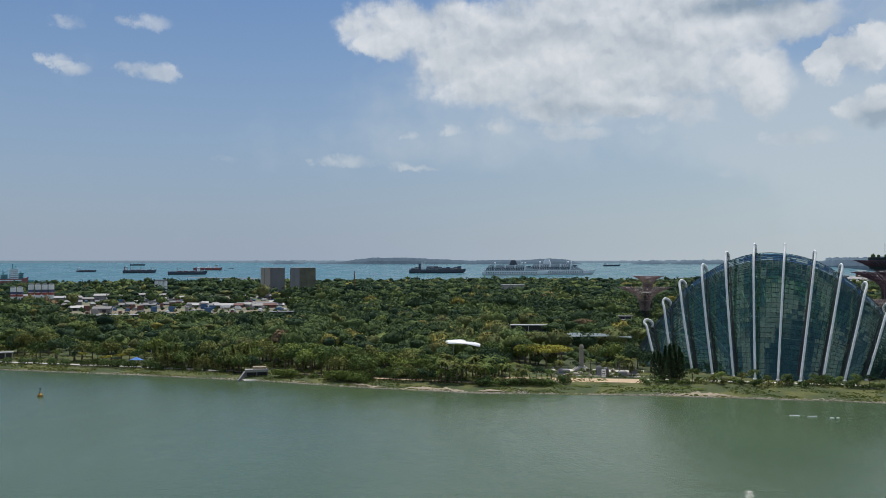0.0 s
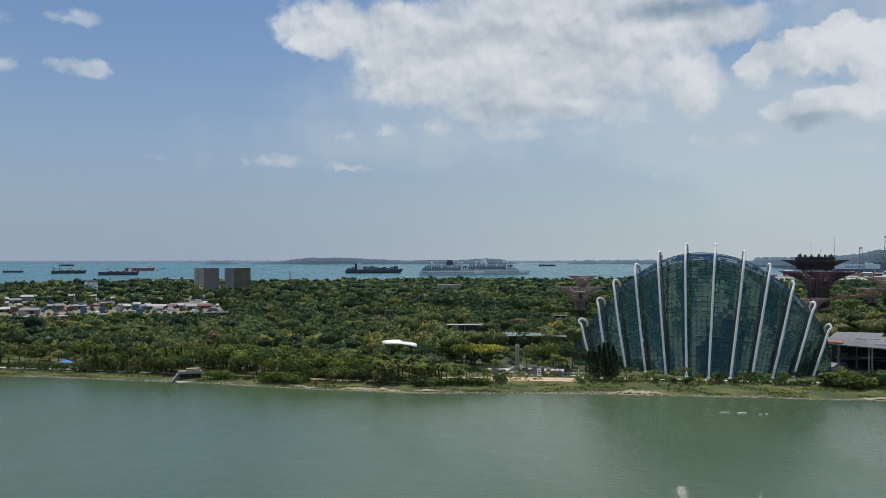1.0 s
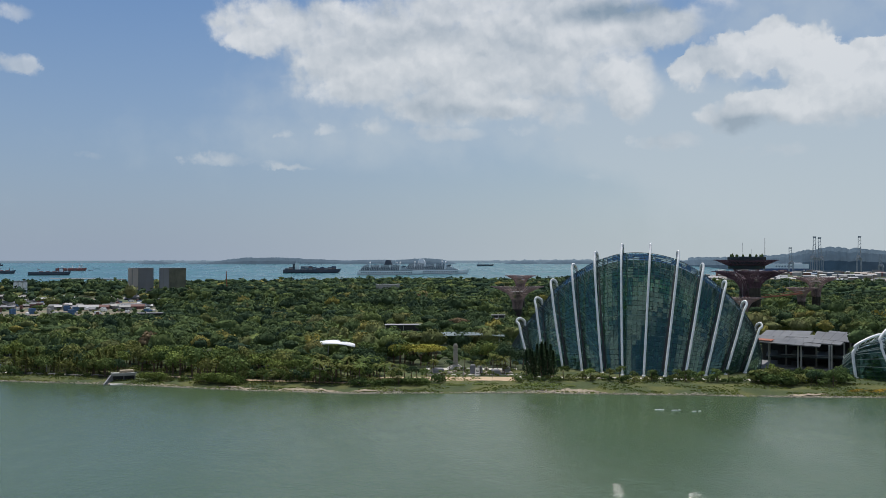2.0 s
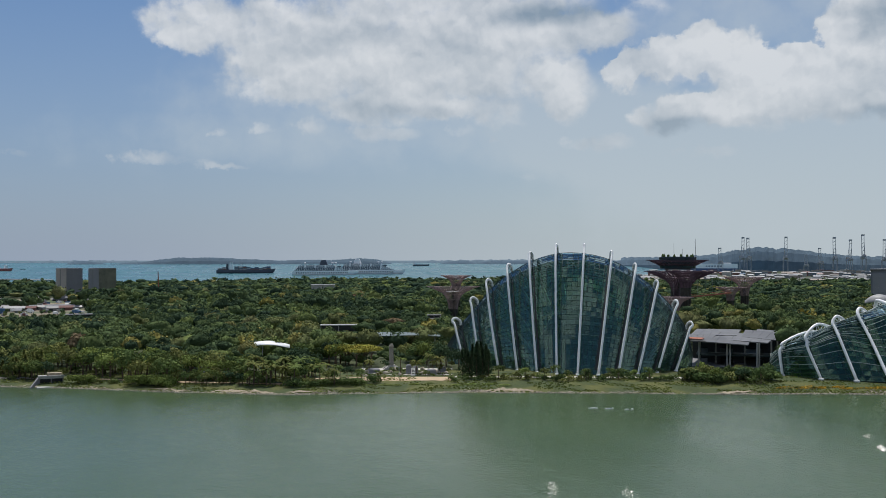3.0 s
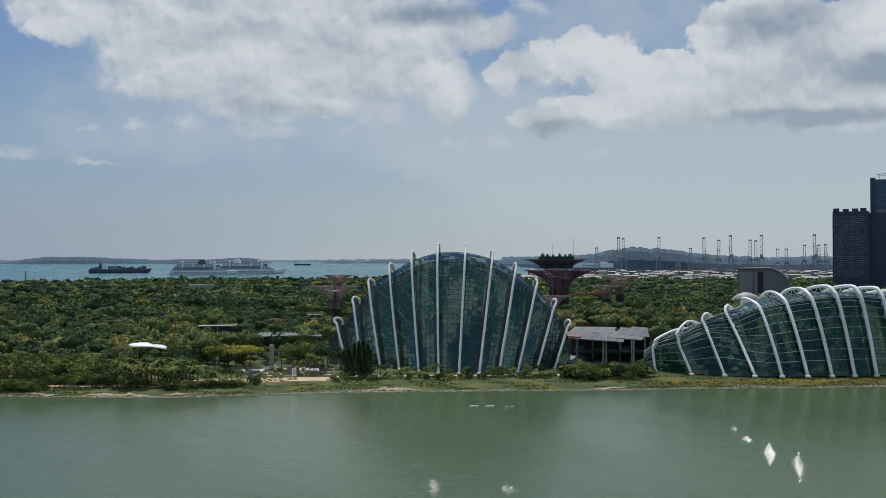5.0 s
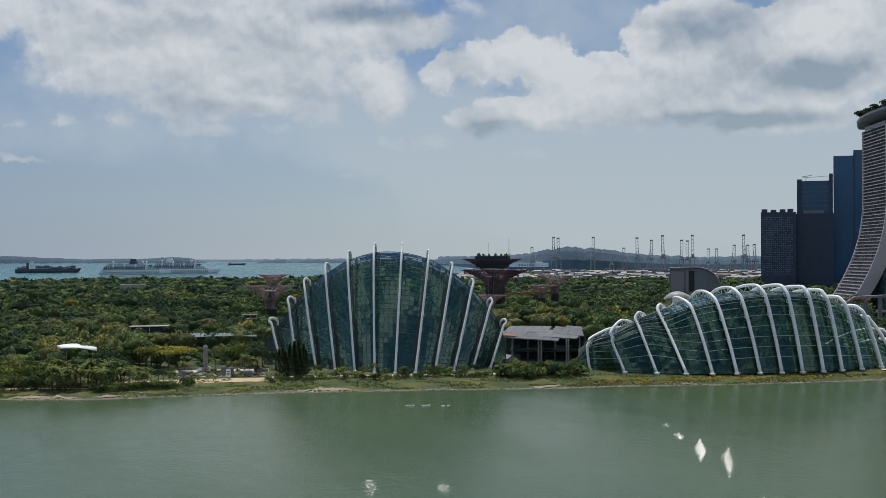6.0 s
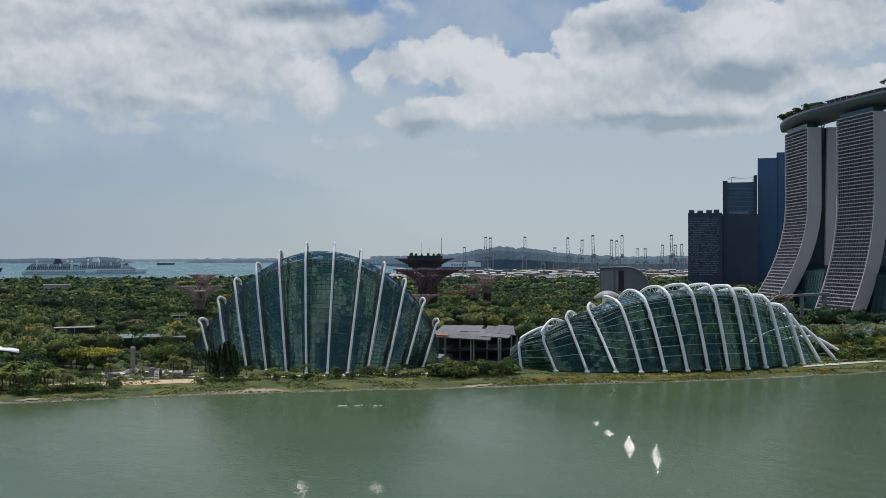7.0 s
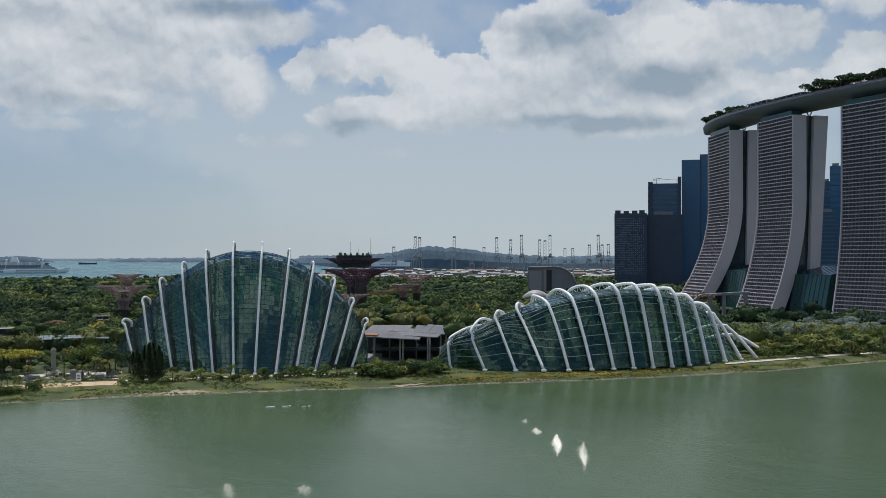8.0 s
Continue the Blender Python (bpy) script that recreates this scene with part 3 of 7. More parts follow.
    for k in range(9):
        t = k / 8
        r = 24 * (1 - t) ** 0.6 + 2.0
        rows.append([(8 + r * math.cos(a) * (1 + 0.18 * noise.noise((math.cos(a) * 2, math.sin(a) * 2, t * 4))), 12 + 0.62 * r * math.sin(a), 36 * t) for a in (2 * math.pi * j / 28 for j in range(28))])
    g = Geo().rings(rows)
    part("planted_mountain", g, surface("hanging_plants", (0.10, 0.14, 0.07), 0.9, vary=0.7, scale=0.5, coarse=0.12, bump=1.0, bump_scale=0.8), owner, "planted mountain inside the glass")
    fl = Geo().prism([(p[0] - 150, p[1] - 450) for p in ((100, 477), (114, 457), (127, 436), (142, 424), (160, 420), (180, 424), (198, 433), (196, 470), (170, 490), (130, 492))], -0.2, 0.3)
    part("floor_slab", fl, SOIL, owner)


LOOPS = [((29.52, -5.05, 2), (29.72, -4.50, 4), (30.72, -3.98, 10), (31.6, -3.90, 20)), ((30.98, -4.85, 3), (30.86, -4.10, 5), (31.43, -3.49, 10), (32.15, -3.66, 16)),
         ((32.60, -4.33, 6), (32.21, -3.36, 10), (32.42, -3.03, 12), (32.78, -3.24, 16)), ((34.22, -4.53, 8), (33.46, -2.90, 15), (33.56, -2.58, 18), (33.92, -2.85, 22))]


def build_flower_dome():
    """The low, long conservatory: sixteen white arches over a glass shell."""
    owner = thing("long_conservatory", (310, 390, 3), "long low glass conservatory under sixteen white arched ribs", "conservatory")
    inv = owner.matrix_world.inverted()
    # foot x, y, bearing of the crown, height angle of the crown, direction in which the arch runs inland, its depth
    rib = [(230.0, 404.0, 30.13, -4.04, 65, 34), (239.2, 388.5, 31.37, -3.49, 56, 38), (250.6, 380.2, 32.37, -3.03, 40, 28), (261.8, 373.8, 33.42, -2.56, 34, 34),
           (272.4, 369.3, 34.45, -2.16, 10, 46), (283.4, 366.4, 35.85, -1.80, 3, 54), (294.3, 364.2, 37.25, -1.59, 0, 60), (304.6, 362.2, 38.60, -1.45, -2, 64),
           (314.6, 360.2, 39.85, -1.44, -2, 66), (325.4, 359.2, 40.95, -1.51, -2, 72), (337.0, 360.0, 41.85, -1.68, -6, 68), (350.0, 361.4, 42.70, -2.02, -12, 62),
           (365.0, 364.6, 43.55, -2.50, -20, 56), (379.0, 367.8, 44.25, -3.05, -30, 52), (393.0, 371.2, 44.95, -3.72, -40, 48), (407.0, 375.5, 45.45, -4.22, -48, 44)]
    ribs, shell = [], []
    for i, (x, y, b, e, inland, deep) in enumerate(rib):
        a = radians(inland)
        step = Vector((math.sin(a), math.cos(a), 0))
        t = math.tan(radians(b))
        k = (x - t * y) / (t * step.y - step.x)
        k = min(max(k, 8.0), 0.5 * deep)
        foot = Vector((x, y, 3))
        top = foot + step * k
        d = math.hypot(top.x, top.y) if i > 3 else math.hypot(x, y) + (3, 7, 12, 18)[i]
        top = polar(b, d, EYE + d * math.tan(radians(e)))
        back = foot + step * deep
        rise = Vector((0, 0, top.z - 3))
        flat = Vector((top.x - foot.x, top.y - foot.y, 0))
        rest = back - foot - flat
        # up the leg, round the shoulder, along the crown and down behind
        line = [foot, foot + flat * 0.24 + rise * 0.42, foot + flat * 0.52 + rise * 0.82, foot + flat * 0.7 + rise * 0.945, foot + flat + rise,
                foot + flat + rest * 0.28 + rise * (0.945 if i > 3 else 0.9), foot + flat + rest * 0.55 + rise * (0.74 if i > 3 else 0.62), foot + flat + rest * 0.82 + rise * 0.38, back]
        if i > 12:
            # the last arches are long straight legs
            line[1:4] = [foot + flat * 0.3 + rise * 0.35, foot + flat * 0.6 + rise * 0.69, foot + flat * 0.84 + rise * 0.91]
        if i < 4:
            # the end ribs lean out, then loop back over the glass: bearing, height angle, depth behind the foot
            near = math.hypot(x, y)
            turns = [polar(bb, near + dd, EYE + (near + dd) * math.tan(radians(ee))) for bb, ee, dd in LOOPS[i]]
            end = turns[-1]
            line = [foot, *turns, end.lerp(back, 0.35) + Vector((0, 0, 0.16 * (end.z - 3))), end.lerp(back, 0.7) + Vector((0, 0, 0.14 * (end.z - 3))), back]
            line.insert(2, turns[0].lerp(turns[1], 0.55))
        line = smooth_line(line, 7)
        ribs.append(line)
        shell.append(shrink(line, ((0, 1.6), (0.25, 2.2), (0.4, 2.7), (0.55, 3.0), (0.8, 2.6), (1, 1.0)), (x + step.x * deep * 0.5, y + step.y * deep * 0.5)))
    nose = [Vector((228 + 0.12 * (p.x - 228), 417 + 0.5 * (p.y - 417), 3 + 0.5 * (p.z - 3))) for p in shell[0]]
    rows = [[inv @ p for p in line] for line in (nose, *shell[:14])]
    glaze(owner, rows, 4, LONG_GLASS, (18, 44))
    for i, (line, inner) in enumerate(zip(ribs, shell)):
        g = Geo().tube([inv @ p for p in line], 0.66 + 0.03 * i, 8, 0.85)
        g.box(-0.9, -0.9, -0.8, 0.9, 0.9, 0.2, Matrix.Translation(inv @ line[0]))
        rib_part = part("arch", g, WHITE, owner, "white tubular steel arch", smooth=True)
        st = Geo()
        spokes(st, [inv @ p for p in line], [inv @ p for p in inner], 3, 10, 0.14)
        tagged(part("strut", st, WHITE, rib_part, "white lattice strut"), kind="stuff")
    fl = Geo().prism([(p[0] - 310, p[1] - 390) for p in ((233, 410), (252, 383), (285, 369), (326, 362), (366, 367), (372, 395), (340, 412), (290, 418), (255, 418))], -0.2, 0.3)
    part("floor_slab", fl, SOIL, owner)
    rng = random.Random(2)
    for k in range(26):
        x, y, beds = -55 + 110 * rng.random(), -18 + 36 * rng.random(), Geo()
        beds.rings([[(x + r * math.cos(a), y + r * math.sin(a), z) for a in (2 * math.pi * j / 9 for j in range(9))] for r, z in ((4, 0.3), (5, 3), (3.6, 6 + 3 * rng.random()), (0.6, 8.5))])
        part("planting", beds, LEAF_DEEP, owner, "dark planting inside the glass")


build_mist_dome()
build_flower_dome()

# ---------------------------------------------------------------- hotel with three towers
HOTEL_WALL = surface("hotel_wall", (0.57, 0.52, 0.54), 0.75, vary=0.08, scale=0.05, coarse=0.01)
HOTEL_EDGE = surface("hotel_edge", (0.58, 0.53, 0.55), 0.7, vary=0.08, scale=0.2)
HOTEL_GLASS_SHADE = surface("hotel_glass_shade", (0.06, 0.054, 0.06), 0.35, vary=0.6, scale=0.35, coarse=0.05)
TEAL = surface("teal_glass", (0.02, 0.06, 0.058), 0.15, vary=0.25, scale=0.1)
DARK_GLASS = surface("dark_glass", (0.03, 0.05, 0.06), 0.12, vary=0.35, scale=0.08)
HULL = surface("deck_hull", (0.17, 0.18, 0.19), 0.5, metal=0.2, vary=0.1, scale=0.1)


def bend(flare, z):
    return flare * max(0.0, 1 - z / 110.0) ** 2


def build_hotel_tower(corner, bearing, length, flare, name_label, front, rear_top, rear_foot):
    """A tower of two slabs, the inner one flaring to its foot; x runs along the face away from the near end, y out of the face."""
    a = radians(bearing)
    run, out = Vector((math.sin(a), math.cos(a), 0)), Vector((-math.cos(a), math.sin(a), 0))
    m = Matrix((run.to_4d(), out.to_4d(), (0, 0, 1, 0), (0, 0, 0, 1))).transposed()
    m.translation = Vector((*corner, 3.0)) - out * 18
    for i in range(3):
        m[3][i] = 0.0
    owner = thing("hotel_tower", m, name_label, "hotel tower", "towers of one hotel")
    top = 187.0
    f0, f1 = front
    levels = [top * i / 28 for i in range(29)]
    # body of the flaring slab, dark for glass and balcony shade; end walls proud
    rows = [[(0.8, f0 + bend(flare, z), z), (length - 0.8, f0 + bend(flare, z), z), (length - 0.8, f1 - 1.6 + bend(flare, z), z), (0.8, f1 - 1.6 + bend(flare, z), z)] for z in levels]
    part("front_slab", Geo().rings(rows), HOTEL_GLASS_SHADE, owner, "dark recessed balconies and glass")
    for x0, x1 in ((-0.4, 0.8), (length - 0.8, length + 0.4)):
        rows = [[(x0, f0 + bend(flare, z), z), (x1, f0 + bend(flare, z), z), (x1, f1 + bend(flare, z), z), (x0, f1 + bend(flare, z), z)] for z in levels]
        part("end_wall", Geo().rings(rows), HOTEL_WALL, owner, "plain grey end wall", smooth=False)
    storey = top / 54
    for k in range(1, 55):
        z = k * storey
        b = bend(flare, z)
        part("balcony_slab", Geo().box(0.8, f1 - 2.4 + b, z - 0.72, length - 0.8, f1 + b, z + 0.05), HOTEL_EDGE, owner)
    fins = Geo()
    n = int(length / 4.0)
    for i in range(1, n):
        x = length * i / n
        for k in range(54):
            z0, z1 = k * storey, (k + 1) * storey
            b = bend(flare, 0.5 * (z0 + z1))
            fins.box(x - 0.14, f1 - 1.8 + b, z0, x + 0.14, f1 - 0.8 + b, z1)
    tagged(part("balcony_partition", fins, GREY_CONCRETE, owner), kind="stuff")
    side = lambda z: tuple(p + (q - p) * z / top for p, q in zip(rear_foot, rear_top))
    rows = [[(-0.4, side(z)[0], z), (length + 0.4, side(z)[0], z), (length + 0.4, side(z)[1], z), (-0.4, side(z)[1], z)] for z in (0, top * 0.5, top)]
    part("rear_slab", Geo().rings(rows), HOTEL_WALL, owner, "plain grey rear slab")
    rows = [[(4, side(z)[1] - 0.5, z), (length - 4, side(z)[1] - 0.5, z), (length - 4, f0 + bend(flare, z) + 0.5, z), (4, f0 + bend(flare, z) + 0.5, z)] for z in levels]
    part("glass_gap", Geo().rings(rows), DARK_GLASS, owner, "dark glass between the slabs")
    rows = [[(4.0, f0 + 2, z), (length - 4, f0 + 2, z), (length - 4, f1 - 1.5, z), (4.0, f1 - 1.5, z)] for z in (top, top + 4.5)]
    part("roof_storey", Geo().rings(rows), TEAL, owner, "teal glass roof storey")
    for x in (6, length - 6):
        g = Geo()
        for s in (-1, 1):
            g.tube([(x, -4, top - 1), (x + 5 * s, -4 + 2 * s, top + 9)], 0.7, 6)
        part("support_strut", g, HOTEL_EDGE, owner, "pale V-shaped strut")
    return owner


def build_hotel():
    build_hotel_tower((777.7, 775.0), 24.6, 66.0, 40, "grey hotel tower, strongly flared at its foot, with balconies", (0.0, 14.5), (-17.0, -6.5), (-13.0, -3.0))
    build_hotel_tower((749.2, 661.0), 14.8, 60.6, 25, "grey hotel tower with rows of balconies and a gently flared foot", (3.5, 18.0), (-20.3, -5.2), (-8.5, 1.5))
    build_hotel_tower((739.4, 543.0), 5.0, 60.0, 12, "nearly upright grey hotel tower with rows of balconies", (2.0, 18.0), (-22.0, -6.0), (-14.0, 0.0))
    # the boat-shaped deck over the three towers
    spine = smooth_line([(752, 400, 0), (757, 470, 0), (760, 541, 0), (766, 602, 0), (771, 655, 0), (784, 715, 0), (798, 766, 0), (821, 820, 0), (848, 878, 0)], 6)
    owner = thing("roof_deck", (790, 700, 190), "long grey boat-shaped roof deck with gardens across three towers", "roof deck")
    base = Vector((790, 700, 0))
    hull, walls, n = [], [[], []], len(spine)
    for i, p in enumerate(spine):
        d = (spine[min(i + 1, n - 1)] - spine[max(i - 1, 0)]).normalized()
        s = Vector((-d.y, d.x, 0))
        t = i / (n - 1)
        w = 19.5 * (1 - max(0.0, (t - 0.8) / 0.2) ** 2.4 * 0.86)
        depth = 10.5 * (1 - 0.5 * max(0.0, (t - 0.85) / 0.15) ** 2)
        c = p - base
        ring = [c + s * w * math.cos(a) + Vector((0, 0, 15 + depth * math.sin(a))) for a in (math.pi * (1 + j / 12) for j in range(13))]
        ring += [c + s * (w + 0.4) + Vector((0, 0, 16.4)), c + s * (w - 1) + Vector((0, 0, 16.4)), c - s * (w - 1) + Vector((0, 0, 16.4)), c - s * (w + 0.4) + Vector((0, 0, 16.4))]
        hull.append(ring)
        for k, e in ((0, 1), (1, -1)):
            walls[k].append(c + s * e * (w - 1.5) + Vector((0, 0, 17.6)))
    part("hull", Geo().rings(hull), HULL, owner, "smooth grey hull of the deck", smooth=True)
    for k in (0, 1):
        part("parapet", Geo().tube(walls[k], 0.9, 4), HULL, owner)
    for i0, i1, h in ((24, 28, 4.5), (29, 33, 5.5), (34, 36, 4.0)):
        rows = []
        for i in range(i0, i1 + 1):
            c, e = spine[i] - base, (spine[i + 1] - spine[i - 1]).normalized()
            s = Vector((-e.y, e.x, 0))
            rows.append([c - s * 6 + Vector((0, 0, 16.2)), c + s * 13 + Vector((0, 0, 16.2)), c + s * 13 + Vector((0, 0, 16.2 + h)), c - s * 6 + Vector((0, 0, 17.4 + h))])
        pav = part("pavilion", Geo().rings(rows), HOTEL_GLASS_SHADE, owner, "low dark pavilion on the deck")
        rows = [[p + Vector((0, 0, 0.2)) for p in (r[3] + (r[3] - r[2]) * 0.05, r[2] + (r[2] - r[3]) * 0.12)] + [p + Vector((0, 0, 0.9)) for p in (r[2] + (r[2] - r[3]) * 0.12, r[3] + (r[3] - r[2]) * 0.05)] for r in rows]
        part("pavilion_roof", Geo().rings(rows), GREY_CONCRETE, pav)
        cols = Geo()
        for r in rows:
            cols.tube([r[1] - Vector((0, 0, h)), r[1]], 0.3, 4)
        part("pavilion_post", cols, HOTEL_EDGE, pav)
    # podium glass at the towers' feet
    for p, b, w, dpt, h, lab in (((776, 752), 20, 44, 34, 46, "sloping teal glass lobby between two towers"), ((752, 634), 10, 48, 36, 44, "teal glass lobby with a sloping glass roof")):
        m = Matrix.Translation((*p, 3)) @ Matrix.Rotation(radians(-b), 4, "Z")
        lobby = thing("glass_lobby", m, lab, "lobby")
        g = Geo()
        g.rings([[(-14, -w / 2, 0), (dpt - 10, -w / 2, 0), (dpt - 10, w / 2, 0), (-14, w / 2, 0)], [(-6, -w / 2, h - 8), (dpt - 10, -w / 2, h), (dpt - 10, w / 2, h), (-6, w / 2, h - 8)]])
        part("glass_wall", g, TEAL, lobby, "teal glass wall")
        for i in range(9):
            y = -w / 2 + w * i / 8
            part("mullion", Geo().tube([(-14.2, y, 0), (-6.2, y, h - 8), (dpt - 10, y, h + 0.2)], 0.2, 4), MULLION, lobby)


def build_tower_block(bearing, way, width, deep, height, turn, body, label, storey=4.0, band=None, fin=None, crown_part=True):
    owner = thing("office_tower", facing(bearing, way, 3, turn), label, "tower block")
    part("body", Geo().box(-width / 2, 0, 0, width / 2, deep, height), body, owner)
    if band:
        n = int(height / storey)
        for k in range(1, n):
            part("floor_band", Geo().box(-width / 2 - 0.25, -0.3, k * storey - 0.5, width / 2 + 0.25, deep, k * storey + 0.35), band, owner)
    if fin:
        for i in range(int(width / 4) + 1):
            x = -width / 2 + 4 * i
            part("fin", Geo().box(x - 0.3, -0.6, 0, x + 0.3, 0.1, height + 0.5), fin, owner)
    if crown_part:
        part("roof_plant", Geo().box(-width * 0.3, deep * 0.2, height, width * 0.25, deep * 0.7, height + 5), GREY_CONCRETE, owner)
    return owner


def build_towers():
    blue = surface("blue_glass", (0.035, 0.125, 0.24), 0.18, vary=0.2, scale=0.02, coarse=0.012)
    navy = surface("navy_glass", (0.04, 0.098, 0.17), 0.2, vary=0.3, scale=0.05, coarse=0.02)
    black = surface("black_facade", (0.034, 0.056, 0.098), 0.4, vary=0.25, scale=0.1)
    slot = surface("pale_slot", (0.20, 0.24, 0.30), 0.4, vary=0.5, scale=0.2)
    dark_band = surface("dark_band", (0.03, 0.055, 0.10), 0.4, vary=0.2)
    light_band = surface("light_band", (0.10, 0.17, 0.24), 0.4, vary=0.2)
    # the dark pair in front
    t = build_tower_block(39.9, 1700, 54, 50, 126, 0, black, "dark office block with rows of small pale slots", crown_part=False)
    rng = random.Random(4)
    slots = Geo()
    for k in range(8, 40):
        for i in range(15):
            if rng.random() < 0.2:
                continue
            x = -25 + 3.2 * i
            slots.box(x, -0.25, 3.0 * k, x + 1.9, 0.05, 3.0 * k + 1.0)
    tagged(part("window_slot", slots, slot, t, "pale window slots"), kind="stuff")
    for x in (-26, -12, 2, 14):
        part("roof_plant", Geo().box(x, 6, 126, x + 9, 30, 129 + 3 * rng.random()), black, t)
    t = build_tower_block(41.75, 1715, 58, 50, 124, 0, black, "dark glass office block", storey=8.0, band=dark_band)
    # behind them
    t = build_tower_block(41.75, 1860, 54, 45, 187, 0, navy, "blue-grey glass tower with pale bands and roof cranes", storey=8.0, band=light_band, crown_part=False)
    part("side_core", Geo().box(-29, -2, 0, -21, 40, 190), black, t)
    part("side_core", Geo().box(24, -2, 0, 30, 40, 199), black, t)
    part("roof_rail", Geo().tube([(-20, 2, 187), (-20, 2, 193), (22, 2, 195), (22, 2, 187)], 0.4, 4), GREY_STEEL, t)
    part("roof_crane", Geo().tube([(-14, 4, 187), (-14, 4, 196), (-4, 4, 197), (-20, 4, 195)], 0.6, 4), GREY_STEEL, t)
    t = build_tower_block(43.2, 1900, 33, 40, 233, 0, blue, "tall sheer blue glass tower", storey=12.0, crown_part=False)
    part("wing", Geo().box(16.5, 4, 0, 40, 44, 243), blue, t)
    part("seam", Geo().box(16.2, 1, 0, 18.2, 6, 240), black, t)
    t = build_tower_block(44.9, 1950, 40, 40, 190, 0, blue, "blue glass tower behind the hotel")
    build_tower_block(50.25, 2000, 22, 30, 195, 0, navy, "slim grey-blue glass tower in the city", storey=8, band=light_band)
    build_tower_block(50.75, 1900, 20, 30, 215, 0, blue, "slim blue glass tower between the hotel towers", storey=10, band=dark_band)
    build_tower_block(50.3, 1600, 30, 30, 120, 0, navy, "grey glass block between the hotel towers", storey=6, band=light_band)
    build_tower_block(52.8, 2050, 30, 30, 305, 0, navy, "grey tower rising behind the roof deck", storey=8, band=light_band)
    # the grey hall with a rounded end
    hall_grey = surface("hall_cladding", (0.19, 0.20, 0.225), 0.7, vary=0.15, scale=0.05)
    hall = thing("grey_hall", facing(35.45, 1400, 3), "dark grey hall with a rounded roof end among trees", "hall")
    pts = [(-33, 0), (-33, 37)] + [(4, 38)] + [(4 + 29 * math.sin(a), 10 + 28 * math.cos(a)) for a in (math.pi / 2 * j / 10 for j in range(1, 11))] + [(33, 0)]
    part("body", Geo().rings([[(x, y, z) for x, z in pts] for y in (0, 60)]), hall_grey, hall, "dark grey cladding")
    part("eave", Geo().tube([(x * 1.02, -1.0, z + 0.6) for x, z in pts[1:-1]], 1.3, 5), GREY_CONCRETE, hall)
    for x0, x1, z0, z1 in ((-31, -14, 3, 33), (-11, -8, 2, 35)):
        part("wall_panel", Geo().box(x0, -1.2, z0, x1, 0.2, z1), surface("grey_panel", (0.28, 0.285, 0.30), 0.7, vary=0.1), hall)
    part("opening", Geo().box(-7, -0.5, 2, 0, 0.3, 34), DARK, hall)
    for k in range(6):
        part("rail", Geo().box(-31, -1.5, 4 + 5 * k, -14, -1.1, 4.5 + 5 * k), GREY_STEEL, hall)
    # ramp and pale shelter behind the long conservatory
    ramp = thing("ramp_bridge", facing(44.2, 780, 3, 10), "grey concrete footbridge with a steep ramp beside the hotel", "footbridge")
    part("deck", Geo().rings([[(-26, 0, 8), (-26, 6, 8), (-26, 6, 9.2), (-26, 0, 9.2)], [(-6, 0, 22), (-6, 6, 22), (-6, 6, 23.6), (-6, 0, 23.6)], [(30, 0, 24), (30, 6, 24), (30, 6, 25.8), (30, 0, 25.8)]]), GREY_CONCRETE, ramp)
    for x in (0, 10, 26):
        part("pier", Geo().box(x, 1, 0, x + 2.4, 5, 24), GREY_CONCRETE, ramp)
    cage = thing("red_frame", facing(43.15, 760, 3), "pinkish-red open steel frame on a rooftop", "steel frame")
    part("base_block", Geo().box(-12, 0, 0, 12, 10, 18), GREY_CONCRETE, cage)
    for i in range(9):
        x = -14 + 3.5 * i
        part("frame_bar", Geo().tube([(x, 0, 18), (x + 2, 0, 23 - 0.25 * abs(i - 4)), (x + 5, 8, 24)], 0.22, 4), RUST, cage)
    for z in (20, 22):
        part("frame_rail", Geo().tube([(-15, 0, z - 1), (0, 0, z + 1), (17, 0, z)], 0.2, 4), RUST, cage)
    shelter = thing("leaf_shelter", facing(34.55, 950, 6), "pale domed shelter roof among trees", "shelter")
    rows = []
    for i in range(15):
        t = i / 14
        x, half, z = -12.5 + 25 * t, 7 * math.sin(math.pi * (0.03 + 0.94 * t)) ** 0.8, 9.6 + 8.0 * math.sin(math.pi * (0.02 + 0.9 * t ** 0.85)) ** 0.75
        low = 9.4 + 0.25 * (z - 9.6)
        rows.append([(x, -half, low), (x, -half * 0.7, 0.6 * z + 0.4 * low), (x, 0, z), (x, half, low + 2), (x, half, low + 1.6), (x, 0, z - 0.4), (x, -half * 0.7, 0.6 * z + 0.4 * low - 0.4), (x, -half, low - 0.4)])
    part("roof", Geo().rings(rows), WHITE_ROOF, shelter, "curved pale roof", smooth=True)
    for x in (-6, 5):
        part("post", Geo().tube([(x, 0, -3), (x, 0, 16)], 0.4, 6), GREY_STEEL, shelter)


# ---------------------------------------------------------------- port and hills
# distance haze is mixed into the base colours of hill, islands and coast
HAZED_HILL = surface("hazed_wooded_hill", (0.095, 0.145, 0.19), 0.95, vary=0.35, scale=0.03, coarse=0.008)
HAZED_ISLE = surface("hazed_island_woods", (0.058, 0.098, 0.135), 0.95, vary=0.25, scale=0.03, coarse=0.008)
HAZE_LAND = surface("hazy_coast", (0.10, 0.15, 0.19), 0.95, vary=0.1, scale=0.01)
# crane grey lightened so that it holds the haze as well
HAZED_CRANE_PAINT = surface("hazed_crane_paint", (0.34, 0.38, 0.43), 0.6, vary=0.1)


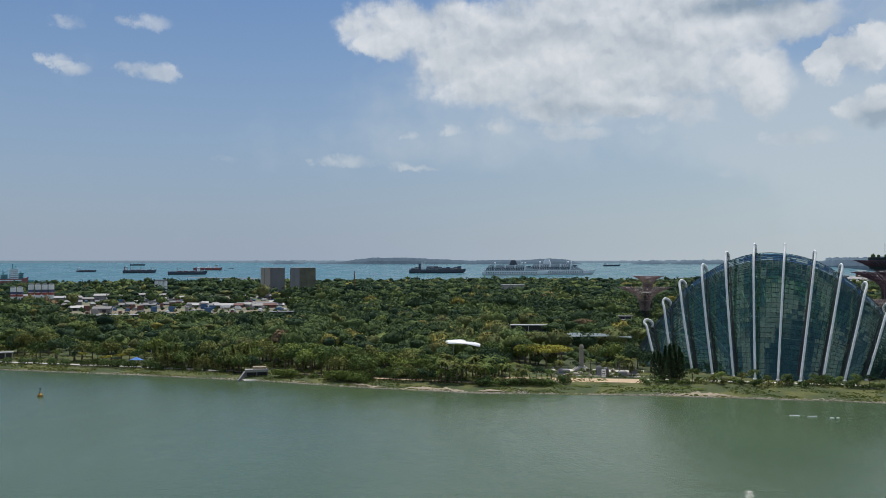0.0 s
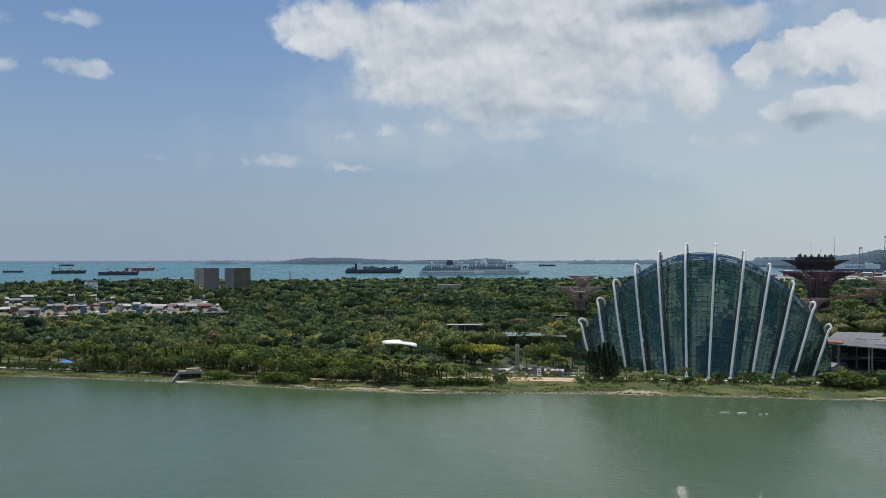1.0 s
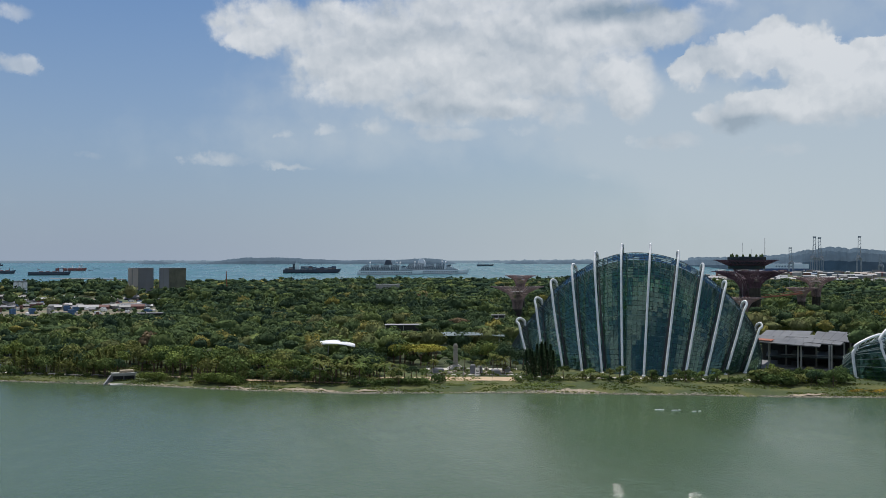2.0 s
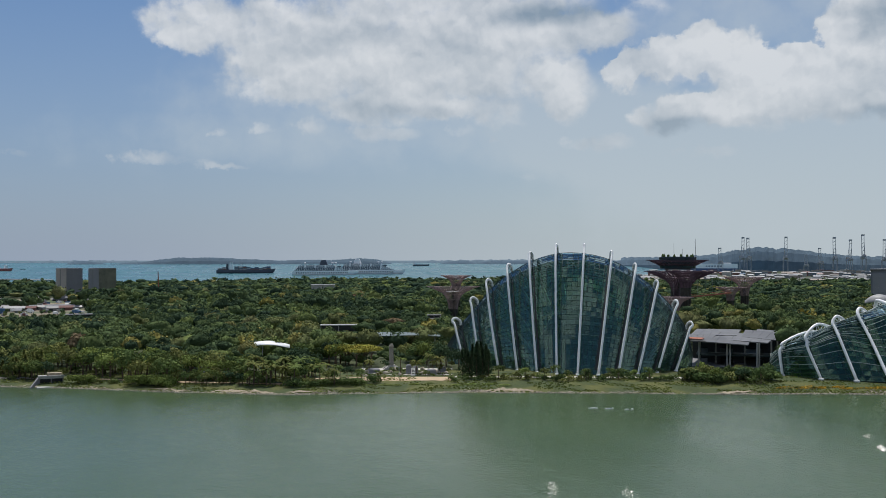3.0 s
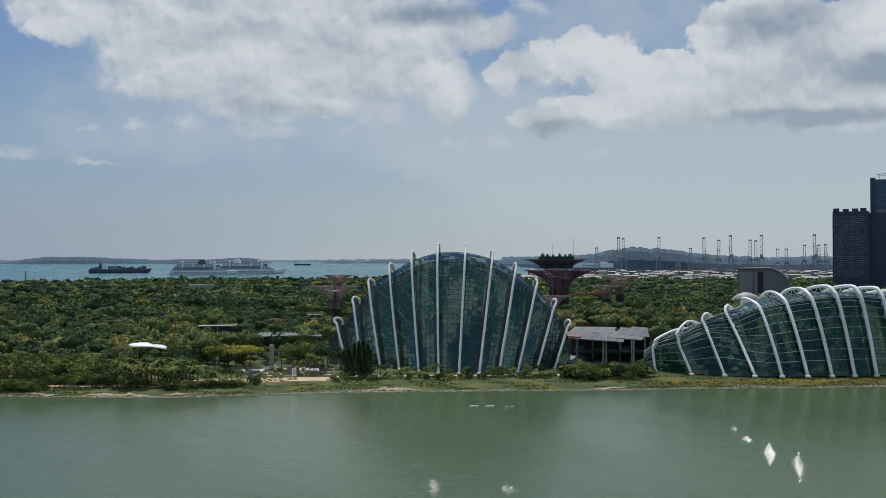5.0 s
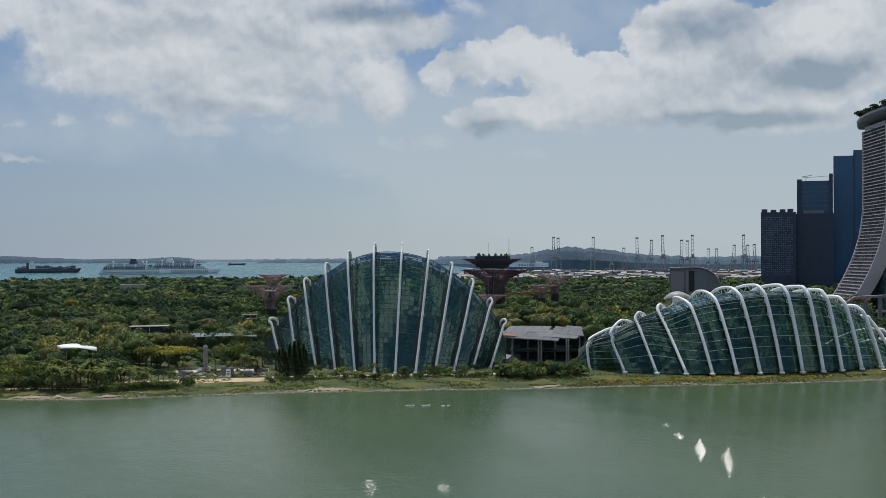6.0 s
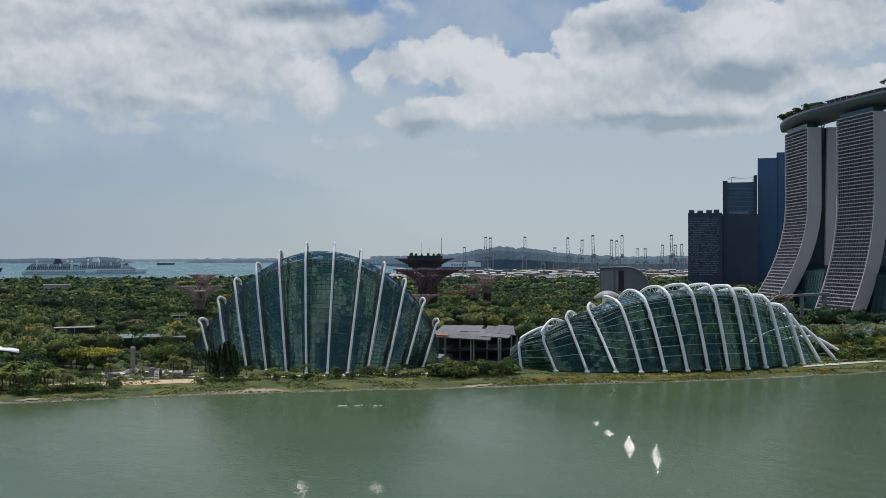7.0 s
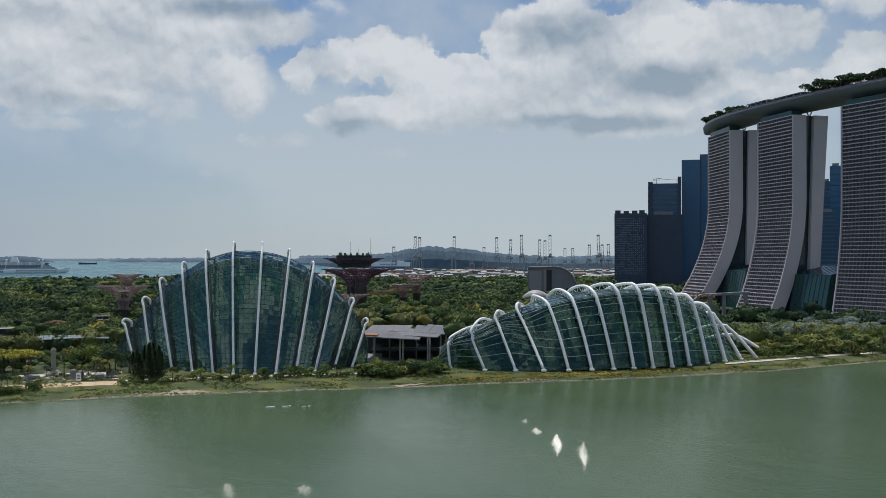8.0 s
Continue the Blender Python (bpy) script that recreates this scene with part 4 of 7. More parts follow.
def build_ridge(name, b0, b1, way, heights, material, label, rough=0.1, seed=0, base=None):
    """A wooded ridge between two bearings: a lumpy crest over a rounded back."""
    n = max(12, int((b1 - b0) * 14))
    z0 = sea_level(way, 0.5 * (b0 + b1)) if base is None else base
    rows = [[] for _ in range(6)]
    for i in range(n + 1):
        t = i / n
        b = b0 + (b1 - b0) * t
        h = float(np.interp(t, np.linspace(0, 1, len(heights)), heights))
        h *= 1 + rough * noise.fractal((b * 2.3, seed, 0.0), 0.8, 2.0, 5)
        h += 1.8 * noise.noise((b * 17, seed, 1.0)) * (h > 6)
        for j, (off, f) in enumerate(((-60, 0.0), (-45, 0.45), (-20, 0.82), (0, 1.0), (50, 0.8), (120, 0.0))):
            rows[j].append(polar(b, way + off, z0 - 1 + max(0.0, h) * f + (1.5 * noise.noise((b * 30, j * 3.0, seed)) if 0 < j < 5 else 0)))
    ob = part(name, Geo().rings(rows, closed=False), material)
    return tagged(ob, label, name.replace("_", " "), kind="structure")


def build_far_land():
    """Islands in the strait, the wooded hill behind the port."""
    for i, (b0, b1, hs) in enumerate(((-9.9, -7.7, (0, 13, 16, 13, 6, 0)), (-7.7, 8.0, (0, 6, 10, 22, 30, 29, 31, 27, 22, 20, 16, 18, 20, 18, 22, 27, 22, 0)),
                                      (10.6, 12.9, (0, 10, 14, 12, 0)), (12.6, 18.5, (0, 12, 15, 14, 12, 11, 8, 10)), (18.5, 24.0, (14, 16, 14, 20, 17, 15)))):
        build_ridge("island", b0, b1, 4700, hs, HAZED_ISLE, "low wooded island in the strait, hazy blue-green", 0.12, i)
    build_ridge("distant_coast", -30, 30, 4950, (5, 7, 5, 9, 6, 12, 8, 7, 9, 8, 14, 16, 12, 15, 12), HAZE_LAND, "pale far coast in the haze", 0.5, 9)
    build_ridge("hill", 21.0, 44.0, 4500, (60, 62, 64, 66, 72, 88, 104, 100, 92, 76, 68, 64, 58, 60, 64, 62, 58, 55, 55, 52), HAZED_HILL, "long wooded hill behind the port", 0.09, 3, 3)


def build_crane():
    """A quay crane with its boom raised."""
    owner = thing("quay_crane", (0, 0, 0), "tall steel-grey quay crane with raised boom", "crane", "cranes of the port")
    for x in (-9, 9):
        for y in (-9, 9):
            part("leg", Geo().tube([(x, y, 0), (x * 0.85, y, 46)], 1.5, 4), HAZED_CRANE_PAINT, owner)
    part("girder", Geo().box(-10, -11, 42, 10, 11, 47).box(-5, -20, 47, 5, 16, 51), HAZED_CRANE_PAINT, owner)
    g = Geo()
    for x in (-5, 5):
        g.tube([(x, -9, 46), (x, -12, 112)], 1.1, 4).tube([(x, 4, 46), (x, -8, 84)], 0.8, 4)
    for k in range(6):
        g.tube([(-5, -9.5, 52 + 11 * k), (5, -9.5, 58 + 11 * k)], 0.7, 4)
    g.box(-6, -13, 108, 6, -9, 113)
    part("boom", g, HAZED_CRANE_PAINT, owner)
    part("cabin", Geo().box(-6, 6, 47, 6, 16, 55), WHITE_ROOF, owner)
    return owner


def build_port():
    crane = build_crane()
    # bearing, height of the tip
    rows = [(26.43, 96), (27.57, 136), (27.93, 133), (29.84, 136), (31.63, 94), (32.34, 133), (33.05, 124), (33.76, 142), (34.75, 124), (35.07, 121),
            (35.36, 142), (36.2, 90), (36.68, 90), (37.54, 104), (38.13, 142), (38.33, 104), (38.7, 106), (30.9, 70), (24.9, 60)]
    rng = random.Random(8)
    for i, (b, tip) in enumerate(rows):
        way = 3900
        m = facing(b, way, 2.0, rng.uniform(-25, 25)) @ Matrix.Diagonal((0.9, 0.9, tip / 113, 1))
        if i:
            c = copy_thing(crane, m)
            c.matrix_basis = m
        else:
            crane.matrix_basis = m
    mast = thing("radio_mast", facing(25.08, 2600, 3), "thin lattice mast beyond the trees", "mast")
    part("mast_tube", Geo().tube([(0, 0, 0), (0, 0, 104)], lambda s: 1.6 - s, 4), GREY_STEEL, mast)
    # low sheds, container stacks and quays
    paints = [surface("shed_" + n, c, 0.7, vary=0.15, scale=0.05) for n, c in (("white", (0.44, 0.43, 0.42)), ("grey", (0.26, 0.27, 0.29)), ("tan", (0.36, 0.30, 0.26)), ("red", (0.28, 0.15, 0.13)), ("blue", (0.15, 0.20, 0.27)))]
    for k in range(280):
        b = rng.uniform(19.5, 41.0)
        way = rng.choice((2250, 2400, 2550, 2700, 2850, 3000, 3200, 3400, 3600)) + rng.uniform(-60, 60)
        if b < 22.5 and way > 3000:
            continue
        w, d, h = rng.choice((9, 12, 16, 22, 34)) * rng.uniform(0.8, 1.3), rng.uniform(8, 20), rng.uniform(2, 8) + (5 if way > 3000 else 2)
        shed = thing("warehouse", facing(b, way, 3, rng.uniform(-20, 20)), "low pale warehouse near the port", "warehouse", "warehouses of the port")
        paint = rng.choice(paints[:3] if way < 3000 else paints)
        part("wall", Geo().box(-w / 2, 0, 0, w / 2, d, h), paint, shed)
        part("roof", Geo().rings([[(x, -1, h), (x, d / 2, h + 2.2), (x, d + 1, h), (x, d / 2, h + 1.4)] for x in (-w / 2 - 1, w / 2 + 1)]), rng.choice((WHITE_ROOF, WHITE_ROOF, ROOF_METAL, paint)), shed)
    for k in range(60):
        b, way = rng.uniform(24, 41), rng.uniform(3450, 3850)
        stack = thing("container_stack", facing(b, way, 3, rng.uniform(-10, 10)), "stack of shipping containers on the quay", "containers", "container stacks of the port")
        n = rng.randint(2, 5)
        for j in range(n):
            part("container", Geo().box(-14 + rng.uniform(-2, 2), 0, j * 3.0, 14, 8, j * 3.0 + 2.9), rng.choice(paints), stack)


build_hotel()
build_towers()
build_far_land()
build_port()

# ---------------------------------------------------------------- steel garden trees, link building, pavilions
STEEL_TREE = surface("steel_tree", (0.125, 0.075, 0.10), 0.7, vary=0.25, scale=0.3)
PALE_TREE = surface("pale_steel_tree", (0.36, 0.26, 0.25), 0.7, vary=0.2, scale=0.3)
TRUNK_PLANTS = surface("trunk_plants", (0.055, 0.05, 0.04), 0.9, vary=0.7, scale=0.5, bump=1.0)


def build_steel_tree(bearing, way, top, rim, waist, label, deck=False, lattice=1.0, pale=False):
    waist *= 0.82
    owner = thing("steel_garden_tree", facing(bearing, way, 3), label, "garden tower", "steel garden trees")
    STEEL = PALE_TREE if pale else STEEL_TREE
    h = top - 3
    neck = h - rim * 0.85
    rows = [[(r * math.cos(a) * (1 + 0.06 * math.sin(9 * a)), r * math.sin(a) * (1 + 0.06 * math.sin(9 * a)), z) for a in (2 * math.pi * j / 36 for j in range(36))]
            for z, r in ((0, waist * 1.25), (neck * 0.5, waist), (neck, waist * 0.95), (neck + (h - neck) * 0.4, waist * 1.05))]
    part("trunk", Geo().rings(rows), TRUNK_PLANTS, owner, "planted dark trunk")

    def curve(t):
        return waist + (rim - waist) * t ** 2.1, neck + (h - neck) * (1 - (1 - t) ** 1.6)

    count = 40
    for k in range(count):
        g = Geo()
        a = 2 * math.pi * k / count
        g.tube([(r * math.cos(a), r * math.sin(a), z) for r, z in (curve(j / 7) for j in range(8))], 0.2 * lattice, 4)
        for s in (-1, 1):
            b = 2 * math.pi * (k + 0.5 * s) / count
            r0, z0 = curve(0.55)
            r1, z1 = curve(0.98)
            g.tube([(r0 * math.cos(a), r0 * math.sin(a), z0), (r1 * math.cos(b), r1 * math.sin(b), z1 + 0.3)], 0.13 * lattice, 4)
        part("branch", g, STEEL, owner)
    for t in (0.3, 0.5, 0.68, 0.84, 1.0):
        r, z = curve(t)
        part("ring", Geo().tube([(r * math.cos(a), r * math.sin(a), z) for a in (2 * math.pi * j / 48 for j in range(49))], 0.17 * lattice, 4), STEEL, owner)
    r, z = curve(0.6)
    mesh_disc = Geo().rings([[(q * math.cos(a), q * math.sin(a), w) for a in (2 * math.pi * j / 36 for j in range(36))] for q, w in ((0.3, z + 0.9), (r * 0.55, z + 0.7), (r * 0.6, z + 0.2), (r * 0.55, z - 0.2), (0.3, z - 0.2))])
    part("crown_deck", mesh_disc, WHITE_ROOF if pale else STEEL_TREE, owner, "pale deck in the crown" if pale else "")
    if deck:
        r = rim * 0.55
        g = Geo().rings([[(q * math.cos(a), q * math.sin(a), w) for a in (2 * math.pi * j / 30 for j in range(30))] for q, w in ((r, h - 7), (r + 1, h + 2.0), (r + 1, h + 2.6), (r * 0.3, h + 3.0))])
        part("rooftop_bar", g, DARK_GLASS, owner, "dark glazed rooftop bar")
        rng = random.Random(1)
        for k in range(14):
            a = 2 * math.pi * k / 14
            part("rooftop_plant", Geo().rings([[(r * 0.85 * math.cos(a) + q * math.cos(e), r * 0.85 * math.sin(a) + q * math.sin(e), h + w) for e in (2 * math.pi * j / 7 for j in range(7))] for q, w in ((0.8, 2.4), (1.2, 3.0), (0.9, 3.6 + rng.random()), (0.2, 4.0 + 1.6 * rng.random()))]), LEAF_DEEP, owner)
        part("aerial", Geo().tube([(-3, 0, h), (-3, 0, h + 14)], 0.15, 4), GREY_STEEL, owner)
        part("aerial", Geo().tube([(4, 0, h), (4, 0, h + 9)], 0.12, 4), GREY_STEEL, owner)
    return owner


def build_steel_trees():
    build_steel_tree(11.45, 815, 31.8, 21.5, 4.6, "steel garden tree with a wide purple-brown branching crown", pale=True)
    build_steel_tree(11.62, 838, 40.5, 13.0, 4.2, "steel garden tree whose crown stands above its neighbour", pale=True)
    build_steel_tree(24.12, 850, 53.5, 26.0, 7.0, "tallest steel garden tree, with a bar on its crown", deck=True, lattice=1.25)
    build_steel_tree(24.28, 800, 44.8, 28.5, 6.0, "steel garden tree with a dense dark purple crown", lattice=1.25)
    build_steel_tree(24.55, 780, 45.2, 15.0, 5.0, "steel garden tree with a slim dark crown", lattice=1.1)
    build_steel_tree(23.9, 760, 26.0, 14.5, 4.5, "short steel garden tree with a flat crown", pale=True)
    build_steel_tree(27.7, 860, 39.4, 18.0, 4.0, "steel garden tree with a wide thin crown", pale=True)
    build_steel_tree(26.95, 840, 31.4, 12.5, 3.6, "smaller steel garden tree beside a wider one", pale=True)
    walk_deck = thing("skyway", (0, 0, 0), "rust-red suspended walkway between steel garden trees", "footbridge")
    pts = smooth_line([polar(23.9, 772, 24), polar(24.8, 790, 25.2), polar(26.0, 806, 26.5), polar(27.0, 828, 27.5)], 6)
    part("walkway", Geo().tube(pts, 0.8, 4), RUST, walk_deck)
    part("handrail", Geo().tube([p + Vector((0, 0, 1.6)) for p in pts], 0.2, 4), RUST, walk_deck)
    for k in range(0, len(pts), 2):
        part("hanger", Geo().tube([pts[k], pts[k] + Vector((0, 0, 12))], 0.08, 3), GREY_STEEL, walk_deck)


def build_link():
    """The open building between the conservatories: tilted roof sheets on slim columns."""
    owner = thing("link_building", facing(27.3, 490, 3), "open dark pavilion with tilted overlapping grey metal roofs on slim columns", "pavilion")
    # floor slab and walls are near-black: the interior's shade in their colour
    part("floor_slab", Geo().box(-19, 4, 5.0, 19, 50, 5.5), MULLION, owner)
    part("ground_slab", Geo().box(-23, 0, -0.3, 23, 52, 0.3), GREY_CONCRETE, owner)
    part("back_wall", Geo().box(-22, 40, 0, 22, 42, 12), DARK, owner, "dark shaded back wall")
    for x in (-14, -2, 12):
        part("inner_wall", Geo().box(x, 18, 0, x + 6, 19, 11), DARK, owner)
    for x, y, h in ((-17.5, 3, 12.6), (-17.5, 16, 13), (-4.6, 1, 11.4), (-3.2, 1, 11.4), (9.0, 2, 11.5), (10.0, 2, 11.6), (15.5, 6, 14), (3.5, 12, 13), (-10, 14, 13), (18.5, 14, 14)):
        part("column", Geo().tube([(x, y, 0), (x, y, min(h, 12.4))], 0.42, 8), CONCRETE, owner, "pale round column")
    part("handrail", Geo().box(-12, 3.6, 6.4, 17, 3.8, 6.6), GREY_STEEL, owner)
    # corner heights: near left, near right, far right, far left
    sheets = [((-24, 0, 13.4), (-12, -2, 12.6), (-10, 20, 15.6), (-24, 20, 16.0)), ((-14, -3, 12.8), (5, -4, 11.2), (7, 22, 14.4), (-11, 18, 15.0)),
              ((-7, 8, 13.4), (14, 1, 12.4), (18, 26, 14.6), (-5, 30, 16.6)), ((2, 18, 14.6), (20, 10, 13.2), (26, 36, 15.8), (4, 42, 17.6)),
              ((-22, 18, 15.6), (0, 20, 15.2), (2, 46, 17.2), (-20, 44, 17.4)), ((8, 28, 15.4), (27, 22, 14.0), (30, 46, 15.6), (10, 50, 17.4))]
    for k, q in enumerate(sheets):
        g = Geo()
        n, q = 5, [Vector((x, y, 11.2 + 0.62 * (z - 11.2))) for x, y, z in q]
        for i in range(n):
            a, b = i / n, (i + 0.97) / n
            low = [q[0].lerp(q[1], a), q[0].lerp(q[1], b), q[3].lerp(q[2], b), q[3].lerp(q[2], a)]
            g.rings([[p - Vector((0, 0, 0.5)) for p in low], low])
        part("roof_sheet", g, ROOF_METAL, owner, "ribbed grey metal roof sheet")
    part("rust_panel", Geo().rings([[(-23, 1, 13.0 + e), (-16, 0, 12.75 + e), (-15, 4, 13.2 + e), (-23, 5, 13.45 + e)] for e in (0.05, 0.3)]), RUST, owner, "rust-red roof panel")


def build_pavilions():
    # white shell roof
    owner = thing("shell_canopy", facing(1.15, 494, 3), "small curved white shell canopy above the trees", "canopy")
    rows = []
    for i in range(13):
        t = i / 12
        x, z, half = -8.6 + 17.2 * t, 9.6 + 1.6 * math.sin(math.pi * (0.1 + 0.8 * t)) - 1.5 * t, 2.8 * math.sin(math.pi * (0.03 + 0.94 * t)) ** 0.7
        rows.append([(x, -half, z - 0.8), (x, -half * 0.4, z), (x, half, z + 0.7), (x, half, z + 0.5), (x, -half * 0.4, z - 0.2), (x, -half, z - 1.0)])
    part("shell", Geo().rings(rows), WHITE, owner, "smooth white shell", smooth=True)
    for x in (-5, 4):
        part("post", Geo().tube([(x, 0, 0), (x * 0.9, 0, 8.6)], 0.25, 6), GREY_STEEL, owner)
    # long wing with photovoltaic panels
    owner = thing("solar_canopy", facing(8.1, 548, 3), "long low canopy roofed with bluish solar panels", "canopy")
    cell = surface("solar_panel", (0.17, 0.21, 0.21), 0.3, vary=0.1, scale=0.2, spread=0.15)
    n = 22
    line = [(-25 + 50 * i / n, 8.2 + 1.9 * math.sin(math.pi * (0.1 + 0.75 * i / n))) for i in range(n + 1)]
    for i in range(n):
        (x0, z0), (x1, z1) = line[i], line[i + 1]
        w = 1.2 + 2.0 * math.sin(math.pi * min(1.0, (i + 4) / n))
        for r in (0, 1):
            y0, y1 = (-w, -0.05) if r == 0 else (0.05, w)
            tilt = 0.26
            part("solar_panel", Geo().rings([[(x0 + 0.1, y0, z0 + y0 * tilt), (x1 - 0.1, y0, z1 + y0 * tilt), (x1 - 0.1, y1, z1 + y1 * tilt), (x0 + 0.1, y1, z0 + y1 * tilt)],
                                             [(x0 + 0.1, y0, z0 + y0 * tilt + 0.2), (x1 - 0.1, y0, z1 + y0 * tilt + 0.2), (x1 - 0.1, y1, z1 + y1 * tilt + 0.2), (x0 + 0.1, y1, z0 + y1 * tilt + 0.2)]]), cell, owner)
    part("beam", Geo().tube([(x, -0.2, z - 0.3) for x, z in line], 0.3, 4), WHITE, owner)
    for x in (-20, -9, 3, 14, 22):
        part("post", Geo().tube([(x, 0, 0), (x, 0, 8.8)], 0.22, 6), GREY_STEEL, owner)
    # flat roofs among the trees
    for b, way, w, d, z, lab in ((4.9, 648, 24, 9, 12.0, "flat pale roof with dark walls under trees"), (10.9, 700, 26, 14, 13.0, "grey roof with skylights in the trees"), (10.35, 705, 10, 8, 15.0, "small dark pavilion roof in the trees"),
                                 (-17.0, 565, 15, 6, 7.0, "low flat-roofed shelter under trees"), (-23.7, 560, 8, 6, 6.5, "small white kiosk under trees"), (-12.6, 530, 14, 4, 5.2, "low dark shelter by the path"),
                                 (-9.2, 880, 22, 14, 9.0, "dark grey shed roof among trees"), (-18.1, 820, 40, 10, 11.0, "long pale roof among trees"), (4.0, 1500, 36, 20, 17, "pale flat building in the woods")):
        hut = thing("garden_pavilion", facing(b, way, 3), lab, "pavilion")
        part("roof", Geo().box(-w / 2, -d / 2, z - 3.4, w / 2, d / 2, z - 3), WHITE_ROOF if "pale" in lab or "white" in lab else ROOF_METAL, hut)
        part("wall", Geo().box(-w / 2 + 1, -d / 2 + 1.2, 0, w / 2 - 1, d / 2 - 1, z - 3.4), PAVING if way > 1400 else DARK, hut)
        for x in (-w / 2 + 0.6, 0, w / 2 - 0.6):
            part("post", Geo().box(x - 0.2, -d / 2 + 0.3, 0, x + 0.2, -d / 2 + 0.7, z - 3.4), CONCRETE, hut)


build_steel_trees()
build_link()
build_pavilions()

# ---------------------------------------------------------------- trees
def crown_points(rng, lobes, leaves, size, flat=0.7, low=-0.25):
    """Leaf clumps of a crown of unit radius: corners (n, 4, 3)."""
    centres = [(0.0, 0.0, 0.25)] + [(0.62 * math.cos(a), 0.62 * math.sin(a), rng.uniform(-0.1, 0.3)) for a in (2 * math.pi * (i + rng.random() * 0.7) / max(1, lobes - 1) for i in range(lobes - 1))]
    radii = [rng.uniform(0.38, 0.58) for _ in centres]
    quads = []
    while len(quads) < leaves:
        k = rng.randrange(len(centres))
        n = Vector((rng.gauss(0, 1), rng.gauss(0, 1), rng.gauss(0.35, 1))).normalized()
        if n.z < low:
            continue
        c = Vector(centres[k]) + n * radii[k] * rng.uniform(0.86, 1.1)
        c.z *= flat
        n = (n + 0.36 * Vector((rng.gauss(0, 1), rng.gauss(0, 1), rng.gauss(0, 1)))).normalized()
        s = n.cross(Vector((rng.gauss(0, 1), rng.gauss(0, 1), rng.gauss(0, 1)))).normalized()
        u = n.cross(s)
        w, h = size * rng.uniform(0.7, 1.35), size * rng.uniform(0.5, 0.95)
        quads.append([c - s * w, c - u * h, c + s * w, c + u * h])
    return np.array([[tuple(p) for p in q] for q in quads])


def clump(rng, c, n, size, jitter):
    """One leaf clump: a lozenge at c that faces about along n."""
    n = (n + jitter * Vector((rng.gauss(0, 1), rng.gauss(0, 1), rng.gauss(0, 1)))).normalized()
    s = n.cross(Vector((rng.gauss(0, 1), rng.gauss(0, 1), rng.gauss(0, 1)))).normalized()
    u = n.cross(s)
    w, h = size * rng.uniform(0.75, 1.4), size * rng.uniform(0.55, 1.0)
    return [c - s * w, c - u * h, c + s * w, c + u * h]


def tree_shape(rng, form, puffs, leaves, size, core=(4, 9)):
    """A crown of unit radius and height, its top at 1: puffs of foliage set on a dome, a flat umbrella or an egg, round a dark lumpy core."""
    heads = []
    for i in range(puffs):
        a = 2.4 * i + rng.uniform(-0.5, 0.5)
        t = math.sqrt((i + 0.4) / puffs)
        if form == "umbrella":
            c, r = Vector((0.74 * t * math.cos(a), 0.74 * t * math.sin(a), 0.62 - 0.16 * t * t + rng.uniform(-0.1, 0.1))), rng.uniform(0.24, 0.34)
        elif form == "egg":
            k = rng.uniform(-0.2, 0.72)
            q = 0.6 * math.sqrt(max(0.05, 1 - max(0.0, k) ** 1.6))
            c, r = Vector((q * math.cos(a), q * math.sin(a), k)), rng.uniform(0.28, 0.40)
        else:
            c, r = Vector((0.66 * t * math.cos(a), 0.66 * t * math.sin(a), 0.62 * math.sqrt(max(0.0, 1 - 0.9 * t * t)) + rng.uniform(-0.12, 0.08))), rng.uniform(0.26, 0.42)
        heads.append((c, r))
    squash = 0.6 if form == "umbrella" else 1.0
    quads = []
    while len(quads) < leaves:
        c, r = heads[rng.randrange(puffs)]
        n = Vector((rng.gauss(0, 1), rng.gauss(0, 1), rng.gauss(0.5, 0.9))).normalized()
        if n.z < -0.3:
            continue
        p = c + Vector((n.x, n.y, n.z * squash)) * r * rng.uniform(0.92, 1.04)
        quads.append(clump(rng, p, n, size, 0.2))
    quads = np.array([[tuple(p) for p in q] for q in quads])
    rings, around = core
    grid = []
    for j in range(rings + 1):
        t = -0.25 + 1.25 * j / rings
        row = []
        for i in range(around):
            a = 2 * math.pi * (i + 0.5 * (j % 2)) / around
            k = math.sqrt(max(0.0, 1 - min(1.0, t) ** 2))
            n = Vector((k * math.cos(a), k * math.sin(a), t)).normalized()
            far = 0.3
            for q, r in heads:
                h = n.dot(q)
                d = h * h - q.length_squared + r * r
                if d > 0:
                    far = max(far, h + math.sqrt(d))
            row.append(tuple(n * far * rng.uniform(0.86, 0.97)))
        grid.append(row)
    skin_quads = np.array([[grid[j][i], grid[j][(i + 1) % around], grid[j + 1][(i + 1) % around], grid[j + 1][i]] for j in range(rings) for i in range(around)])
    p, q = weld(skin_quads)
    q = np.concatenate([q, np.arange(len(quads) * 4).reshape(-1, 4) + len(p)])
    return np.concatenate([p, quads.reshape(-1, 3)]), q


